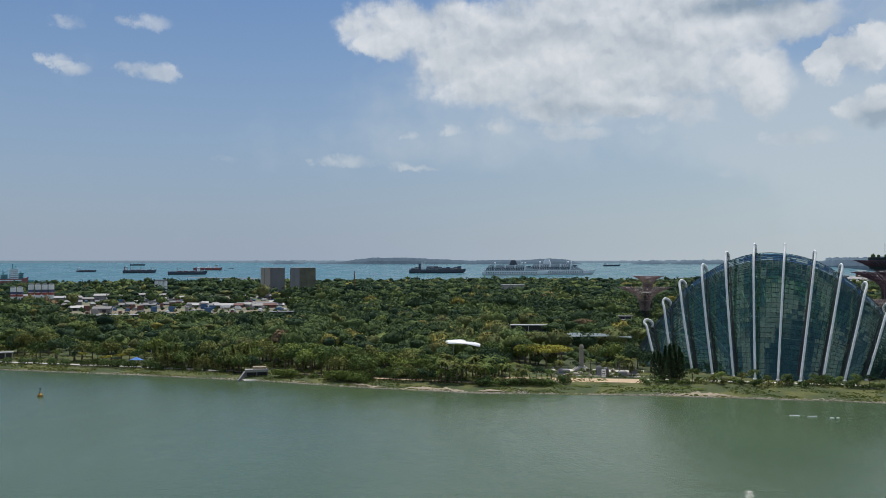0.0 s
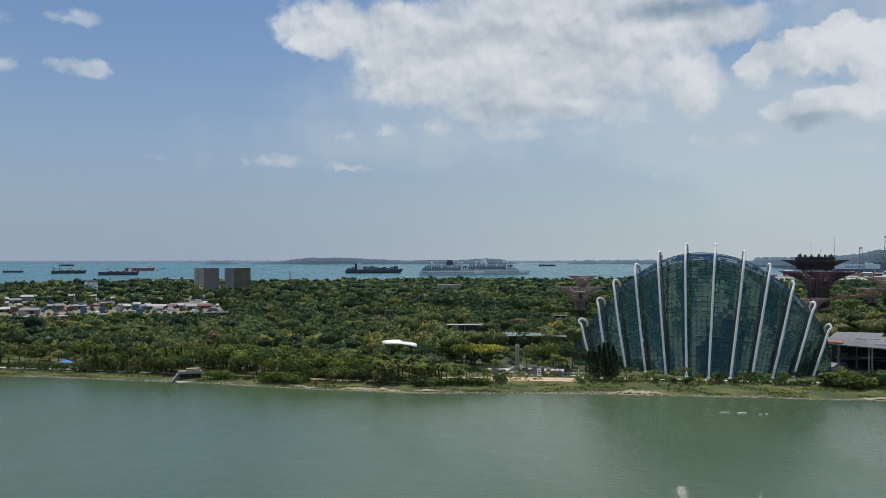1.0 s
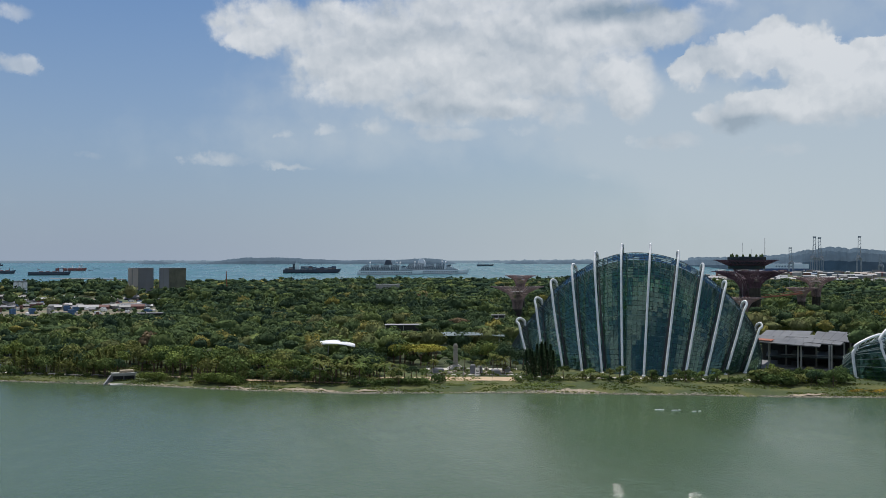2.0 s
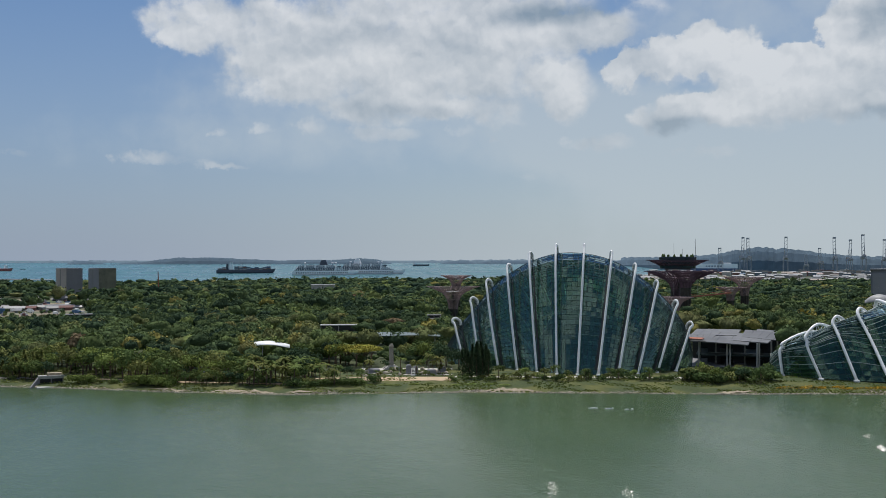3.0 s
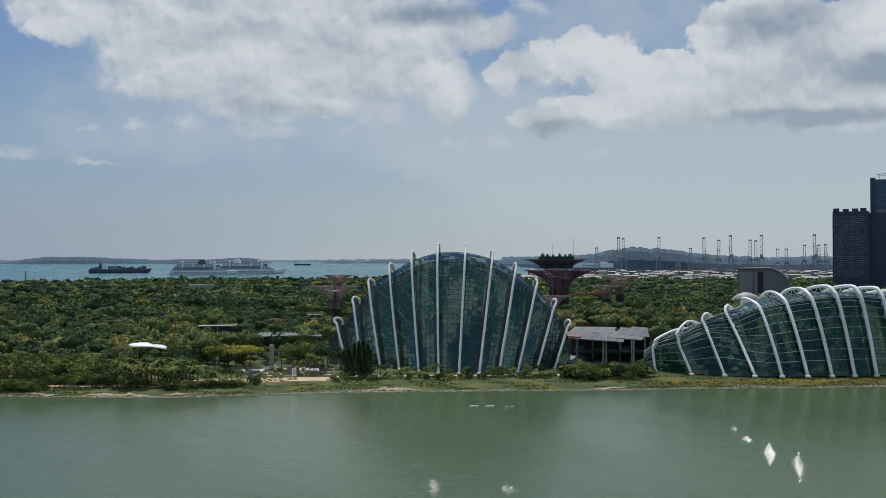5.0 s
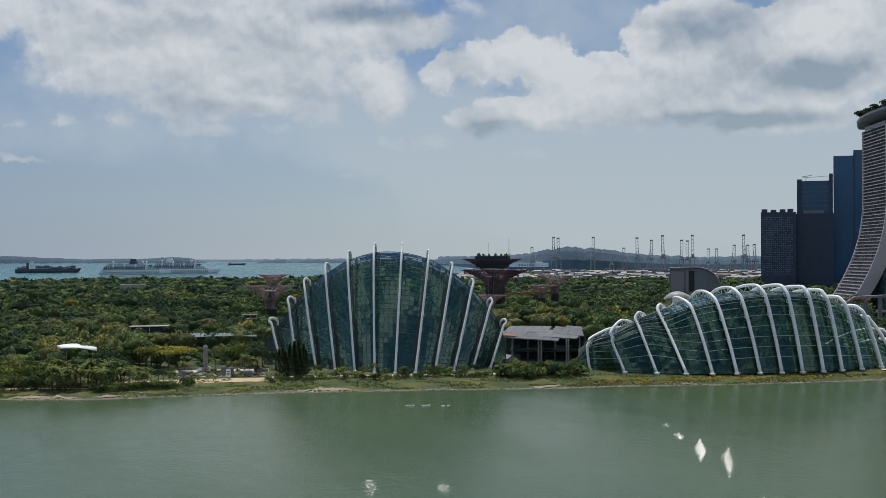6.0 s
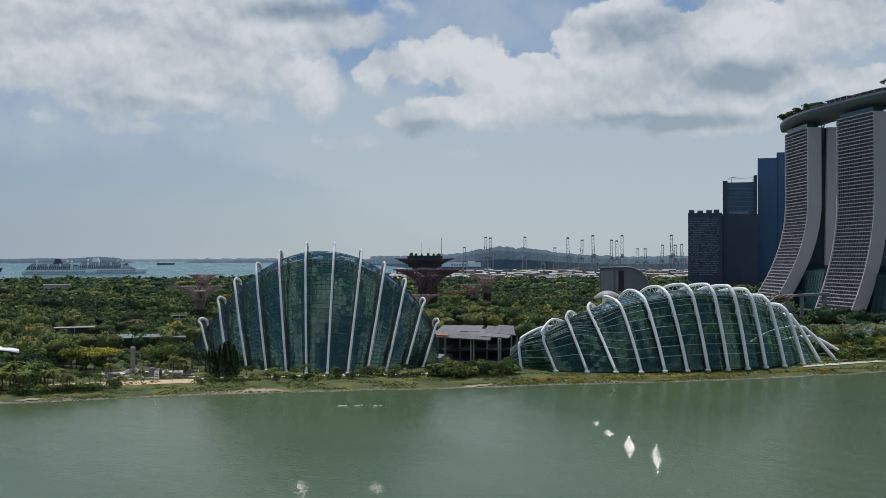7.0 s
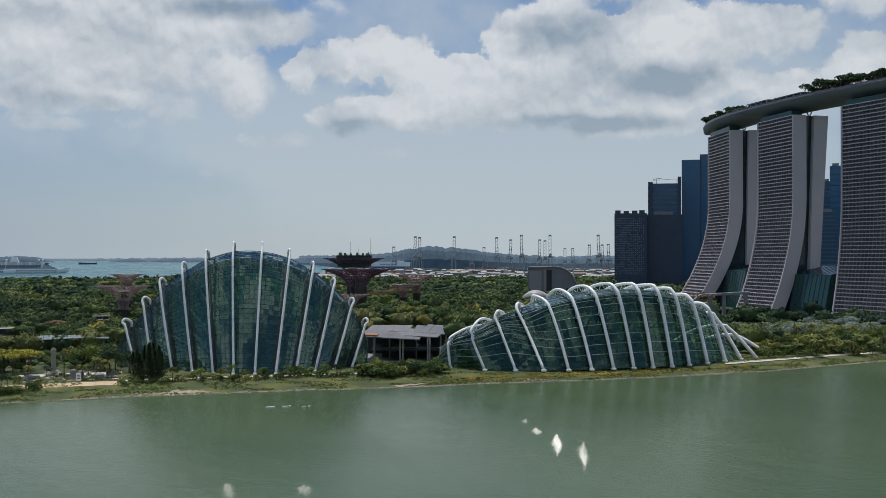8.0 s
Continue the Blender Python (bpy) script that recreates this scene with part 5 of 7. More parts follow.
def palm_points(rng, fronds=16):
    quads = []
    for i in range(fronds):
        a, lift = 2 * math.pi * (i + rng.random() * 0.5) / fronds, rng.uniform(0.0, 1.5)
        d, s = Vector((math.cos(a), math.sin(a), 0)), Vector((-math.sin(a), math.cos(a), 0))
        line = [d * r + Vector((0, 0, lift * r * 0.9 - (0.75 + 0.3 * rng.random()) * r * r)) for r in (0.05, 0.35, 0.7, 1.0)]
        for j, (w0, w1) in enumerate(((0.05, 0.13), (0.13, 0.11), (0.11, 0.02))):
            for side in (-1, 1):
                dip = Vector((0, 0, -0.07))
                quads.append([line[j], line[j + 1], line[j + 1] + side * s * w1 + dip, line[j] + side * s * w0 + dip])
    return np.array([[tuple(p) for p in q] for q in quads])


def weld(quads):
    """Corner points that coincide are shared, so that one crown is one piece."""
    flat = np.round(quads.reshape(-1, 3), 5)
    pts, back = np.unique(flat, axis=0, return_inverse=True)
    return pts, back.reshape(-1, 4)


def spread_crowns(places, shapes, rng):
    """Copies of crown shapes at places (x, y, z, radius, height, form, tone): points, quads and tones of one mesh."""
    pts, quads, tones, k = [], [], [], 0
    for x, y, z, r, h, form, tone in places:
        p, q = rng.choice(shapes[form])
        a = rng.random() * 6.283
        c, d = math.cos(a), math.sin(a)
        pts.append(np.stack([x + r * (c * p[:, 0] - d * p[:, 1]), y + r * (d * p[:, 0] + c * p[:, 1]), z + h * p[:, 2]], 1))
        quads.append(q + k)
        tones.append(np.full(len(q), tone, np.float32))
        k += len(p)
    return np.concatenate(pts), np.concatenate(quads), np.concatenate(tones)


# clear ground: bearing from, to, distance from, to
CLEAR = [(-20.5, -8.8, 950, 1420), (-26, -19, 1150, 1330), (-19.5, -16.5, 800, 850), (3.3, 11.6, 425, 482), (10.6, 26.0, 400, 520), (24.0, 29.8, 400, 585), (29.0, 47.8, 350, 470),
         (44.5, 60.0, 870, 1400), (38.0, 45.0, 1250, 1500), (-11.0, -9.4, 430, 462), (33.6, 37.2, 1330, 1480), (-10.6, -7.0, 1250, 1420), (-30, -12.5, 520, 545), (45.2, 53.5, 590, 770)]


def is_clear(b, d):
    return any(b0 < b < b1 and d0 < d < d1 for b0, b1, d0, d1 in CLEAR)


def build_forest():
    rng = random.Random(11)

    def set_of(count, puffs, leaves, size, core, palms):
        kinds = {form: [tree_shape(rng, form, puffs, leaves, size, core) for _ in range(count)] for form in ("dome", "umbrella", "egg")}
        q = palm_points(rng, palms)
        kinds["palm"] = [(q.reshape(-1, 3) * np.array([1, 1, 0.8]), np.arange(q.shape[0] * 4).reshape(-1, 4))]
        return kinds

    sets = [set_of(6, 10, 180, 0.095, (5, 11), 16), set_of(5, 7, 44, 0.16, (4, 10), 10), set_of(4, 5, 6, 0.22, (4, 8), 7)]
    bands = {}
    for d0, d1, gap, key in ((440, 720, 10.0, 0), (720, 1250, 12.5, 1), (1250, 2280, 17.5, 2)):
        d = d0
        while d < d1:
            n = int(radians(82) * d / gap)
            for i in range(n):
                b = -26 + 82 * (i + rng.random()) / n
                w = d + gap * (rng.random() - 0.5) * 1.4
                p = polar(b, w)
                limit = 1820 + 16 * (b + 24) if b < 14 else 2280
                if p.y < shore_y(p.x) + 44 + 8 * rng.random() or w > limit or (is_clear(b, w) and not (b < -8.5 and w > 900 and rng.random() < 0.24)) or rng.random() < 0.10:
                    continue
                stand = noise.noise((p.x * 0.012, p.y * 0.012, 3.0))
                # tone drops with distance: farther bands are darker and bluer
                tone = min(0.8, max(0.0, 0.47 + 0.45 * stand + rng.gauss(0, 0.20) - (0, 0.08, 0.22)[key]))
                luck = rng.random()
                if luck < 0.05:
                    tone = rng.uniform(0.80, 0.93)
                elif luck > 0.996 and key < 2:
                    tone = 0.985
                if 24.5 < b < 28.5 and 590 < w < 720 and rng.random() < 0.6:
                    tone = rng.uniform(0.74, 0.93)
                # shade at the hotel's foot is painted into these trees' tone
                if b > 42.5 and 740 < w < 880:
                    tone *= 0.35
                form = rng.choice(("dome", "dome", "dome", "umbrella", "egg"))
                r = gap * rng.choice((0.36, 0.42, 0.5, 0.58, 0.68, 0.82)) * rng.uniform(0.9, 1.1)
                swell = 3.4 * noise.noise((p.x * 0.02, p.y * 0.02, 9.0))
                tall = (5.2, 4.6, 4.6)[key] + (0.95, 0.62, 0.42)[key] * r + swell + rng.gauss(0, 1.5) + (4.5 if rng.random() < 0.10 else 0.0)
                if -11.2 < b < -6.6 and 1150 < w < 1330:
                    tall += 7.0
                if -26 < b < -10.5 and w > 1500 or 13 < b < 17 and w > 1500:
                    tall += rng.choice((0.0, 2.0, 4.0, 7.0))
                if 24.5 < b < 30.5 and 590 < w < 740:
                    tall += 7.0
                if -21.5 < b < -8.4 and 760 < w < 1100:
                    tall = max(3.2, min(tall, 51.5 - 0.053 * w + rng.uniform(-0.5, 1.5)))
                    r = min(r, 0.9 * tall)
                tall = max(4.0, tall)
                if 5.2 < b < 10.9 and 470 < w < 546:
                    tall, r = min(tall, 5.0), min(r, 3.5)
                if 3.5 < b < 6.3 and 560 < w < 646 or -0.8 < b < 2.8 and 470 < w < 498 or 10.6 < b < 12.4 and 730 < w < 812:
                    tall = min(tall, 6.0)
                h = min(r * rng.uniform(0.95, 1.4) * (1.25 if form == "egg" else 0.8 if form == "umbrella" else 1.0), 0.75 * tall)
                if noise.noise((p.x * 0.018, p.y * 0.018, 21.0)) > 0.46 and key < 2 and rng.random() < 0.3:
                    form, r, h, tone = "palm", 3.8, 4.0, rng.uniform(0.2, 0.55)
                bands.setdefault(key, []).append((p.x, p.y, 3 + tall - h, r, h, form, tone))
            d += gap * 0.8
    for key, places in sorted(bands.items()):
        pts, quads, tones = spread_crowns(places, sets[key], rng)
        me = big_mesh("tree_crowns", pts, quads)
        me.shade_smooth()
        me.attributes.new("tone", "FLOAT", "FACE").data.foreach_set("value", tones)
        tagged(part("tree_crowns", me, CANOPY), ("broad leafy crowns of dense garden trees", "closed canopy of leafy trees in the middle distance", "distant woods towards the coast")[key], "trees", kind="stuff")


build_forest()

# ---------------------------------------------------------------- ships
SHIP_RED = surface("ship_red", (0.30, 0.10, 0.09), 0.6, vary=0.15)
SHIP_DARK = surface("ship_dark", (0.075, 0.085, 0.11), 0.6, vary=0.2)
SHIP_GREEN = surface("ship_green", (0.10, 0.27, 0.28), 0.6, vary=0.2)
SHIP_WHITE = surface("ship_white", (0.85, 0.86, 0.87), 0.5, vary=0.06)
SHIP_WINDOW = surface("ship_window", (0.10, 0.12, 0.15), 0.3, vary=0.3)
BOX_PAINTS = [surface("box_" + n, c, 0.7, vary=0.15) for n, c in (("blue", (0.10, 0.14, 0.20)), ("grey", (0.16, 0.17, 0.19)), ("rust", (0.22, 0.11, 0.09)), ("pale", (0.34, 0.35, 0.36)))]


def ship_hull(owner, length, beam, depth, material, label):
    rows = []
    for i in range(15):
        t = i / 14
        w = beam / 2 * (1 - max(0, (t - 0.78) / 0.22) ** 2 * 0.95) * (0.8 + 0.2 * min(1, t / 0.12))
        x, lift = length * (t - 0.5), depth * (1 + 0.25 * max(0, (t - 0.82) / 0.18) ** 2)
        rake = 0.035 * length * max(0, (t - 0.8) / 0.2)
        rows.append([(x - rake, -w * 0.75, -2), (x + rake * 0.3, -w, depth * 0.4), (x + rake, -w, lift), (x + rake, w, lift), (x + rake * 0.3, w, depth * 0.4), (x - rake, w * 0.75, -2)])
    return part("hull", Geo().rings(rows), material, owner, label)


def ship_at(name, bearing, way, label, turn=0.0, group="ships at anchor"):
    return thing(name, facing(bearing, way, sea_level(way, bearing), turn), label, "ship", group)


def build_cargo_ship(bearing, way, length, hull, deck, label, turn=0.0, cranes=3, bridge_at=-0.38, masts=True):
    s = ship_at("cargo_ship", bearing, way, label, turn)
    beam, depth = length * 0.15, length * 0.085
    ship_hull(s, length, beam, depth, hull, "")
    x = length * bridge_at
    house = part("bridge_house", Geo().box(x - length * 0.05, -beam * 0.42, depth, x + length * 0.04, beam * 0.42, depth + length * 0.105), SHIP_WHITE, s, "white bridge house")
    part("window_band", Geo().box(x - length * 0.052, -beam * 0.43, depth + length * 0.08, x + length * 0.043, beam * 0.43, depth + length * 0.09), SHIP_WINDOW, house)
    part("funnel", Geo().tube([(x - length * 0.06, 0, depth), (x - length * 0.065, 0, depth + length * 0.11)], length * 0.014, 8), deck, s)
    for k in range(4):
        xk = length * (-0.24 + 0.16 * k)
        part("hatch", Geo().box(xk, -beam * 0.33, depth, xk + length * 0.11, beam * 0.33, depth + length * 0.018), deck, s)
    for k in range(cranes):
        xk = length * (-0.26 + 0.62 * k / max(1, cranes - 1))
        part("deck_crane", Geo().tube([(xk, 0, depth), (xk, 0, depth + length * 0.1)], length * 0.008, 5).tube([(xk, 0, depth + length * 0.06), (xk + length * 0.1, 0, depth + length * 0.085)], length * 0.004, 4), deck, s)
    if masts:
        part("mast", Geo().tube([(x, 0, depth), (x, 0, depth + length * 0.15)], length * 0.004, 4).tube([(length * 0.45, 0, depth), (length * 0.45, 0, depth + length * 0.1)], length * 0.004, 4), SHIP_WHITE, s)
    return s


def build_container_ship():
    s = ship_at("container_ship", -0.35, 3385, "dark-hulled container ship stacked with boxes", 4)
    ship_hull(s, 188, 27, 12, SHIP_DARK, "dark blue hull")
    house = part("bridge_house", Geo().box(-52, -11, 12, -40, 11, 38), SHIP_WHITE, s, "white bridge house")
    part("window_band", Geo().box(-52.3, -11.4, 33, -39.6, 11.4, 35), SHIP_WINDOW, house)
    part("funnel", Geo().box(-62, -4, 12, -55, 4, 31), SHIP_DARK, s)
    rng = random.Random(3)
    for k in range(13):
        x = -88 + 13.2 * k
        if -66 < x < -42:
            continue
        for j in range(rng.randint(2, 4) if k else 2):
            for y in (-11, -3.5, 4):
                part("container", Geo().box(x, y, 12.2 + 2.7 * j, x + 12, y + 7.2, 14.8 + 2.7 * j), rng.choice(BOX_PAINTS), s)


def build_cruise_ship(bearing, way, length, turn, label, dark_funnel):
    s = thing("cruise_ship", facing(bearing, way, sea_level(way, bearing), turn), label, "ship", "cruise ships at the pier")
    beam = length * 0.13
    ship_hull(s, length, beam, length * 0.06, SHIP_WHITE, "white hull")
    z = length * 0.06
    for k in range(8):
        x0, x1 = -0.47 + 0.012 * k, 0.36 - 0.03 * k
        w = beam * (0.5 - 0.012 * k)
        h = length * 0.0125
        deck = part("deck", Geo().box(length * x0, -w, z, length * x1, w, z + h * 0.45), SHIP_WHITE, s)
        band = part("balcony_row", Geo().box(length * (x0 + 0.004), -w * 0.97, z + h * 0.45, length * (x1 - 0.004), w * 0.97, z + h), SHIP_WINDOW, deck, "row of dark balcony windows")
        z += h
    n = 24
    frames = Geo()
    for i in range(n):
        x = length * (-0.45 + 0.75 * i / n)
        if i % 5 == 4:
            frames.rings([[(x, -beam * 0.51, length * 0.07), (x + length * 0.02, -beam * 0.51, length * 0.07), (x + length * 0.035, -beam * 0.44, z), (x + length * 0.012, -beam * 0.44, z)],
                          [(x, -beam * 0.4, length * 0.07), (x + length * 0.02, -beam * 0.4, length * 0.07), (x + length * 0.035, -beam * 0.4, z), (x + length * 0.012, -beam * 0.4, z)]])
        else:
            frames.box(x, -beam * 0.508, length * 0.06, x + length * 0.004, -beam * 0.44, z - 3)
    part("balcony_divider", frames, SHIP_WHITE, s)
    ports = Geo()
    for i in range(30):
        x = length * (-0.44 + 0.8 * i / 30)
        ports.box(x, -beam * 0.508, length * 0.028, x + length * 0.013, -beam * 0.3, length * 0.046)
        if i < 22:
            ports.rings([[(x + e, -beam * 0.512, length * 0.075) for e in (0, length * 0.016)] + [(x + e, -beam * 0.512, length * 0.115) for e in (length * 0.028, length * 0.012)],
                         [(x + e, -beam * 0.4, length * 0.075) for e in (0, length * 0.016)] + [(x + e, -beam * 0.4, length * 0.115) for e in (length * 0.028, length * 0.012)]])
    tagged(part("cabin_window", ports, SHIP_WINDOW, s, "dark cabin windows"), kind="stuff")
    part("bridge", Geo().box(length * 0.2, -beam * 0.52, z - 8, length * 0.25, beam * 0.52, z - 3), SHIP_WINDOW, s)
    fx = length * (-0.02 if dark_funnel else -0.2)
    part("funnel", Geo().rings([[(fx + dx * f, dy * f * beam * 0.2, zz) for dx, dy in ((-12, -1), (12, -1), (14, 0), (12, 1), (-12, 1))] for f, zz in ((1, z), (0.8, z + 8), (0.55, z + 15))]), SHIP_DARK if dark_funnel else SHIP_WHITE, s, "dark funnel" if dark_funnel else "white funnel")
    for x in (0.12, 0.17, -0.3):
        part("radar_dome", Geo().rings([[(length * x + r * math.cos(a), r * math.sin(a), z + w) for a in (2 * math.pi * j / 10 for j in range(10))] for r, w in ((0.8, 0), (0.8, 3), (2.6, 4), (3, 6), (2, 8), (0.3, 8.6))]), SHIP_WHITE, s)
    part("mast", Geo().tube([(length * 0.1, 0, z), (length * 0.1, 0, z + 14)], 0.6, 5), SHIP_WHITE, s)


def build_offshore_vessel():
    s = ship_at("offshore_vessel", -23.72, 2230, "red-hulled offshore vessel crowded with blue-green deck gear", 6)
    ship_hull(s, 84, 20, 15, SHIP_RED, "red hull")
    part("white_stripe", Geo().box(-40, -10.2, 11, 30, -9.6, 13), SHIP_WHITE, s)
    for x0, x1, h, mt in ((-36, -24, 12, SHIP_GREEN), (-20, -12, 18, SHIP_WHITE), (-8, 4, 9, SHIP_GREEN), (8, 24, 20, SHIP_WHITE), (26, 34, 12, SHIP_GREEN)):
        house = part("deck_house", Geo().box(x0, -7, 15, x1, 7, 15 + h), mt, s)
        for k in range(int(h / 4)):
            part("window_band", Geo().box(x0 + 0.5, -7.2, 16.5 + 4 * k, x1 - 0.5, -6.9, 17.8 + 4 * k), SHIP_WINDOW, house)
    for x, h in ((-28, 38), (-4, 34), (14, 46), (30, 30)):
        part("deck_mast", Geo().tube([(x, 0, 15), (x, 0, h)], 0.9, 5).tube([(x, 0, h * 0.75), (x + 10, 0, h * 0.95)], 0.5, 4).tube([(x - 4, 0, h * 0.8), (x + 4, 0, h * 0.8)], 0.4, 4), SHIP_GREEN, s)


def build_ships():
    build_cargo_ship(-16.95, 3440, 104, SHIP_DARK, SHIP_RED, "dark cargo ship with a red deck at anchor", 3)
    build_cargo_ship(-14.4, 3260, 118, SHIP_DARK, SHIP_RED, "low dark tanker with a white bridge at anchor", 2, cranes=2, bridge_at=0.3)
    build_cargo_ship(-13.3, 3720, 100, SHIP_RED, SHIP_WHITE, "red and white cargo ship at anchor", 0, bridge_at=0.34)
    build_cargo_ship(-19.7, 3560, 62, SHIP_DARK, SHIP_RED, "small dark coaster at anchor", 0, cranes=2, bridge_at=-0.36)
    build_cargo_ship(-17.05, 4400, 60, SHIP_DARK, SHIP_DARK, "far grey freighter in the haze", 0)
    build_cargo_ship(-12.0, 3900, 20, SHIP_DARK, SHIP_WHITE, "small far workboat at anchor", 0, cranes=1)
    build_cargo_ship(-12.3, 3700, 14, SHIP_DARK, SHIP_WHITE, "small far launch at anchor", 0, cranes=1)
    build_offshore_vessel()
    build_cargo_ship(-22.9, 2600, 50, SHIP_GREEN, SHIP_GREEN, "blue-green supply vessel at anchor", 4, cranes=2)
    build_cargo_ship(9.6, 4300, 70, SHIP_DARK, SHIP_WHITE, "far dark barge off the islands", 0, cranes=1)
    build_container_ship()
    build_cruise_ship(4.1, 3180, 205, 3, "large white cruise ship with a dark funnel at the pier", True)
    build_cruise_ship(6.7, 3260, 215, -2, "white cruise ship berthed behind another", False)
    # the car carrier by the port
    s = thing("car_carrier", facing(26.05, 4380, 3.2, 0) @ Matrix.Diagonal((1.22, 1.0, 1.2, 1)), "boxy car carrier, white above and dark blue below", "ship", "ships at anchor")
    part("lower_hull", Geo().rings([[(x, y, z) for x, y in ((-78, -13), (66, -13), (80, 0), (66, 13), (-78, 13))] for z in (-1, 11)]), surface("carrier_blue", (0.07, 0.11, 0.22), 0.5), s, "dark blue lower hull")
    up = part("upper_hull", Geo().rings([[(x, y, z) for x, y in ((-78, -13), (66, -13), (81, 0), (66, 13), (-78, 13))] for z in (11, 27)]), SHIP_WHITE, s, "white upper hull")
    for i in range(6):
        x = -26 + 9.5 * i
        part("marking_bar", Geo().box(x, -13.3, 15, x + 6, -12.9, 21), surface("marking_grey", (0.3, 0.33, 0.38), 0.6), up)
    part("deckhouse", Geo().box(30, -9, 27, 60, 9, 31), SHIP_WHITE, s)
    part("funnel", Geo().box(-60, -4, 27, -50, 4, 35), SHIP_WHITE, s)
    basin = Geo().face([polar(b, d, 3.2) for b, d in ((23.9, 4250), (29.2, 4250), (29.2, 4460), (23.9, 4460))][::-1])
    tagged(part("harbour_basin", basin, SEA_WATER), "hazy blue-green water of the harbour basin", "water", kind="structure")
    # breakwaters and the cruise pier
    for b0, b1, d0, d1 in ((-14.3, -10.5, 2950, 2760), (-6.2, -4.4, 2500, 2450), (0.9, 4.2, 3080, 3060)):
        pts = smooth_line([polar(b0, d0, 0.5), polar(0.5 * (b0 + b1), 0.5 * (d0 + d1) + 5, 0.8), polar(b1, d1, 0.5)], 6)
        pier = tagged(part("breakwater", Geo().tube(pts, 5.0, 6, 0.5), GREY_CONCRETE), "long low dark breakwater in the strait", "breakwater")


# ---------------------------------------------------------------- works and sheds on the coast
YARD_RED = surface("yard_red", (0.17, 0.085, 0.075), 0.8, vary=0.3)


def build_works():
    rng = random.Random(21)
    fins = surface("grey_fins", (0.24, 0.245, 0.26), 0.7, vary=0.15, scale=0.1)
    tan = surface("tan_panel", (0.40, 0.36, 0.33), 0.7, vary=0.15)
    dark_green = surface("green_screen", (0.20, 0.20, 0.15), 0.8, vary=0.5, scale=0.2)
    # two plain blocks
    for b, w, front, side, lab in ((-9.66, 30, fins, tan, "plain grey windowless block with a tan flank"), (-7.97, 32, dark_green, fins, "dark block with vertical planted screens")):
        blk = thing("utility_block", facing(b, 1330, 3, 3), lab, "building")
        part("body", Geo().box(-w / 2, 0, 0, w / 2, 26, 39.5), front, blk)
        part("flank", Geo().box(-w / 2 - 0.4, -0.9, 0, -w / 2 + 11, 26, 39.8), side, blk)
        part("panel_joint", Geo().box(-w / 2 + 3.2, -1.1, 0, -w / 2 + 4.4, 0, 39.6), GREY_CONCRETE, blk)
        for i in range(9):
            x = -w / 2 + 12 + (w - 13) * i / 8
            part("fin", Geo().box(x - 0.25, -0.8, 0, x + 0.25, 0.1, 40), front, blk)
        part("parapet", Geo().box(-w / 2, -0.5, 39.5, w / 2, 26, 40.4), fins, blk)
    # silos
    silo = thing("silo_group", facing(-15.8, 1500, 3), "cluster of pale cylindrical silos above the trees", "silo")
    for x in (-6, 0, 6):
        part("silo", Geo().tube([(x, 0, 0), (x, 0, 19.5)], 3.0, 14), WHITE, silo)
    part("head_house", Geo().box(-8, -2, 19.5, 8, 2, 22), GREY_STEEL, silo)
    # banded batching towers
    red, navy = surface("band_red", (0.45, 0.12, 0.10), 0.6), surface("band_navy", (0.10, 0.12, 0.22), 0.6)
    for b, n, top in ((-23.15, 2, 20), (-21.95, 4, 23)):
        plant = thing("batching_plant", facing(b, 1200, 3), "white concrete batching silos banded in red and navy", "silo")
        for i in range(n):
            x = (i - (n - 1) / 2) * 7
            t = part("silo", Geo().tube([(x, 0, 4), (x, 0, top)], 3.2, 12), WHITE, plant)
            part("red_band", Geo().tube([(x, 0, top * 0.5), (x, 0, top * 0.62)], 3.26, 12), red, t)
            part("navy_band", Geo().tube([(x, 0, top * 0.64), (x, 0, top * 0.76)], 3.26, 12), navy, t)
            part("top_rail", Geo().box(x - 2, -2, top, x + 2, 2, top + 1.5), GREY_STEEL, t)
            for s in (-2, 2):
                part("leg", Geo().box(x + s - 0.2, -2, 0, x + s + 0.2, -1.6, 4), GREY_STEEL, t)
    # red lattice crane
    cr = thing("mobile_crane", facing(-5.05, 1500, 3), "red lattice crane boom above the trees", "crane")
    g = Geo()
    for x, y in ((-0.6, -0.6), (0.6, -0.6), (0, 0.7)):
        g.tube([(x, y, 0), (x * 0.5 - 1, y * 0.5, 34)], 0.36, 4)
    for k in range(15):
        g.tube([(-0.6 - 0.05 * k, -0.6, 2 * k + 1), (0.6 - 0.08 * k, -0.6, 2 * k + 3)], 0.15, 3)
    part("boom", g, RUST, cr)
    part("body", Geo().box(-3, -2, 0, 4, 3, 4), RUST, cr)
    # work yard: sheds, cabins, stacked boxes, parked vehicles
    yard = Geo()
    yard.face([polar(b, d, 3.05) for b, d in ((-20.5, 950), (-20.5, 1420), (-8.8, 1420), (-8.8, 950))][::-1])
    tagged(part("work_yard", yard, surface("yard_dust", (0.24, 0.20, 0.14), 0.95, vary=0.5, scale=0.05, coarse=0.015, tint=(0.35, 0.55, 0.4))), "bare sandy work yard behind the trees", "yard", kind="structure")
    sheds = []
    for k in range(80):
        b = rng.uniform(-21, -8.8)
        mt = rng.choice((WHITE_ROOF, ROOF_METAL, GREY_CONCRETE, GREY_CONCRETE, MULLION, YARD_RED if b > -14 else GREY_CONCRETE))
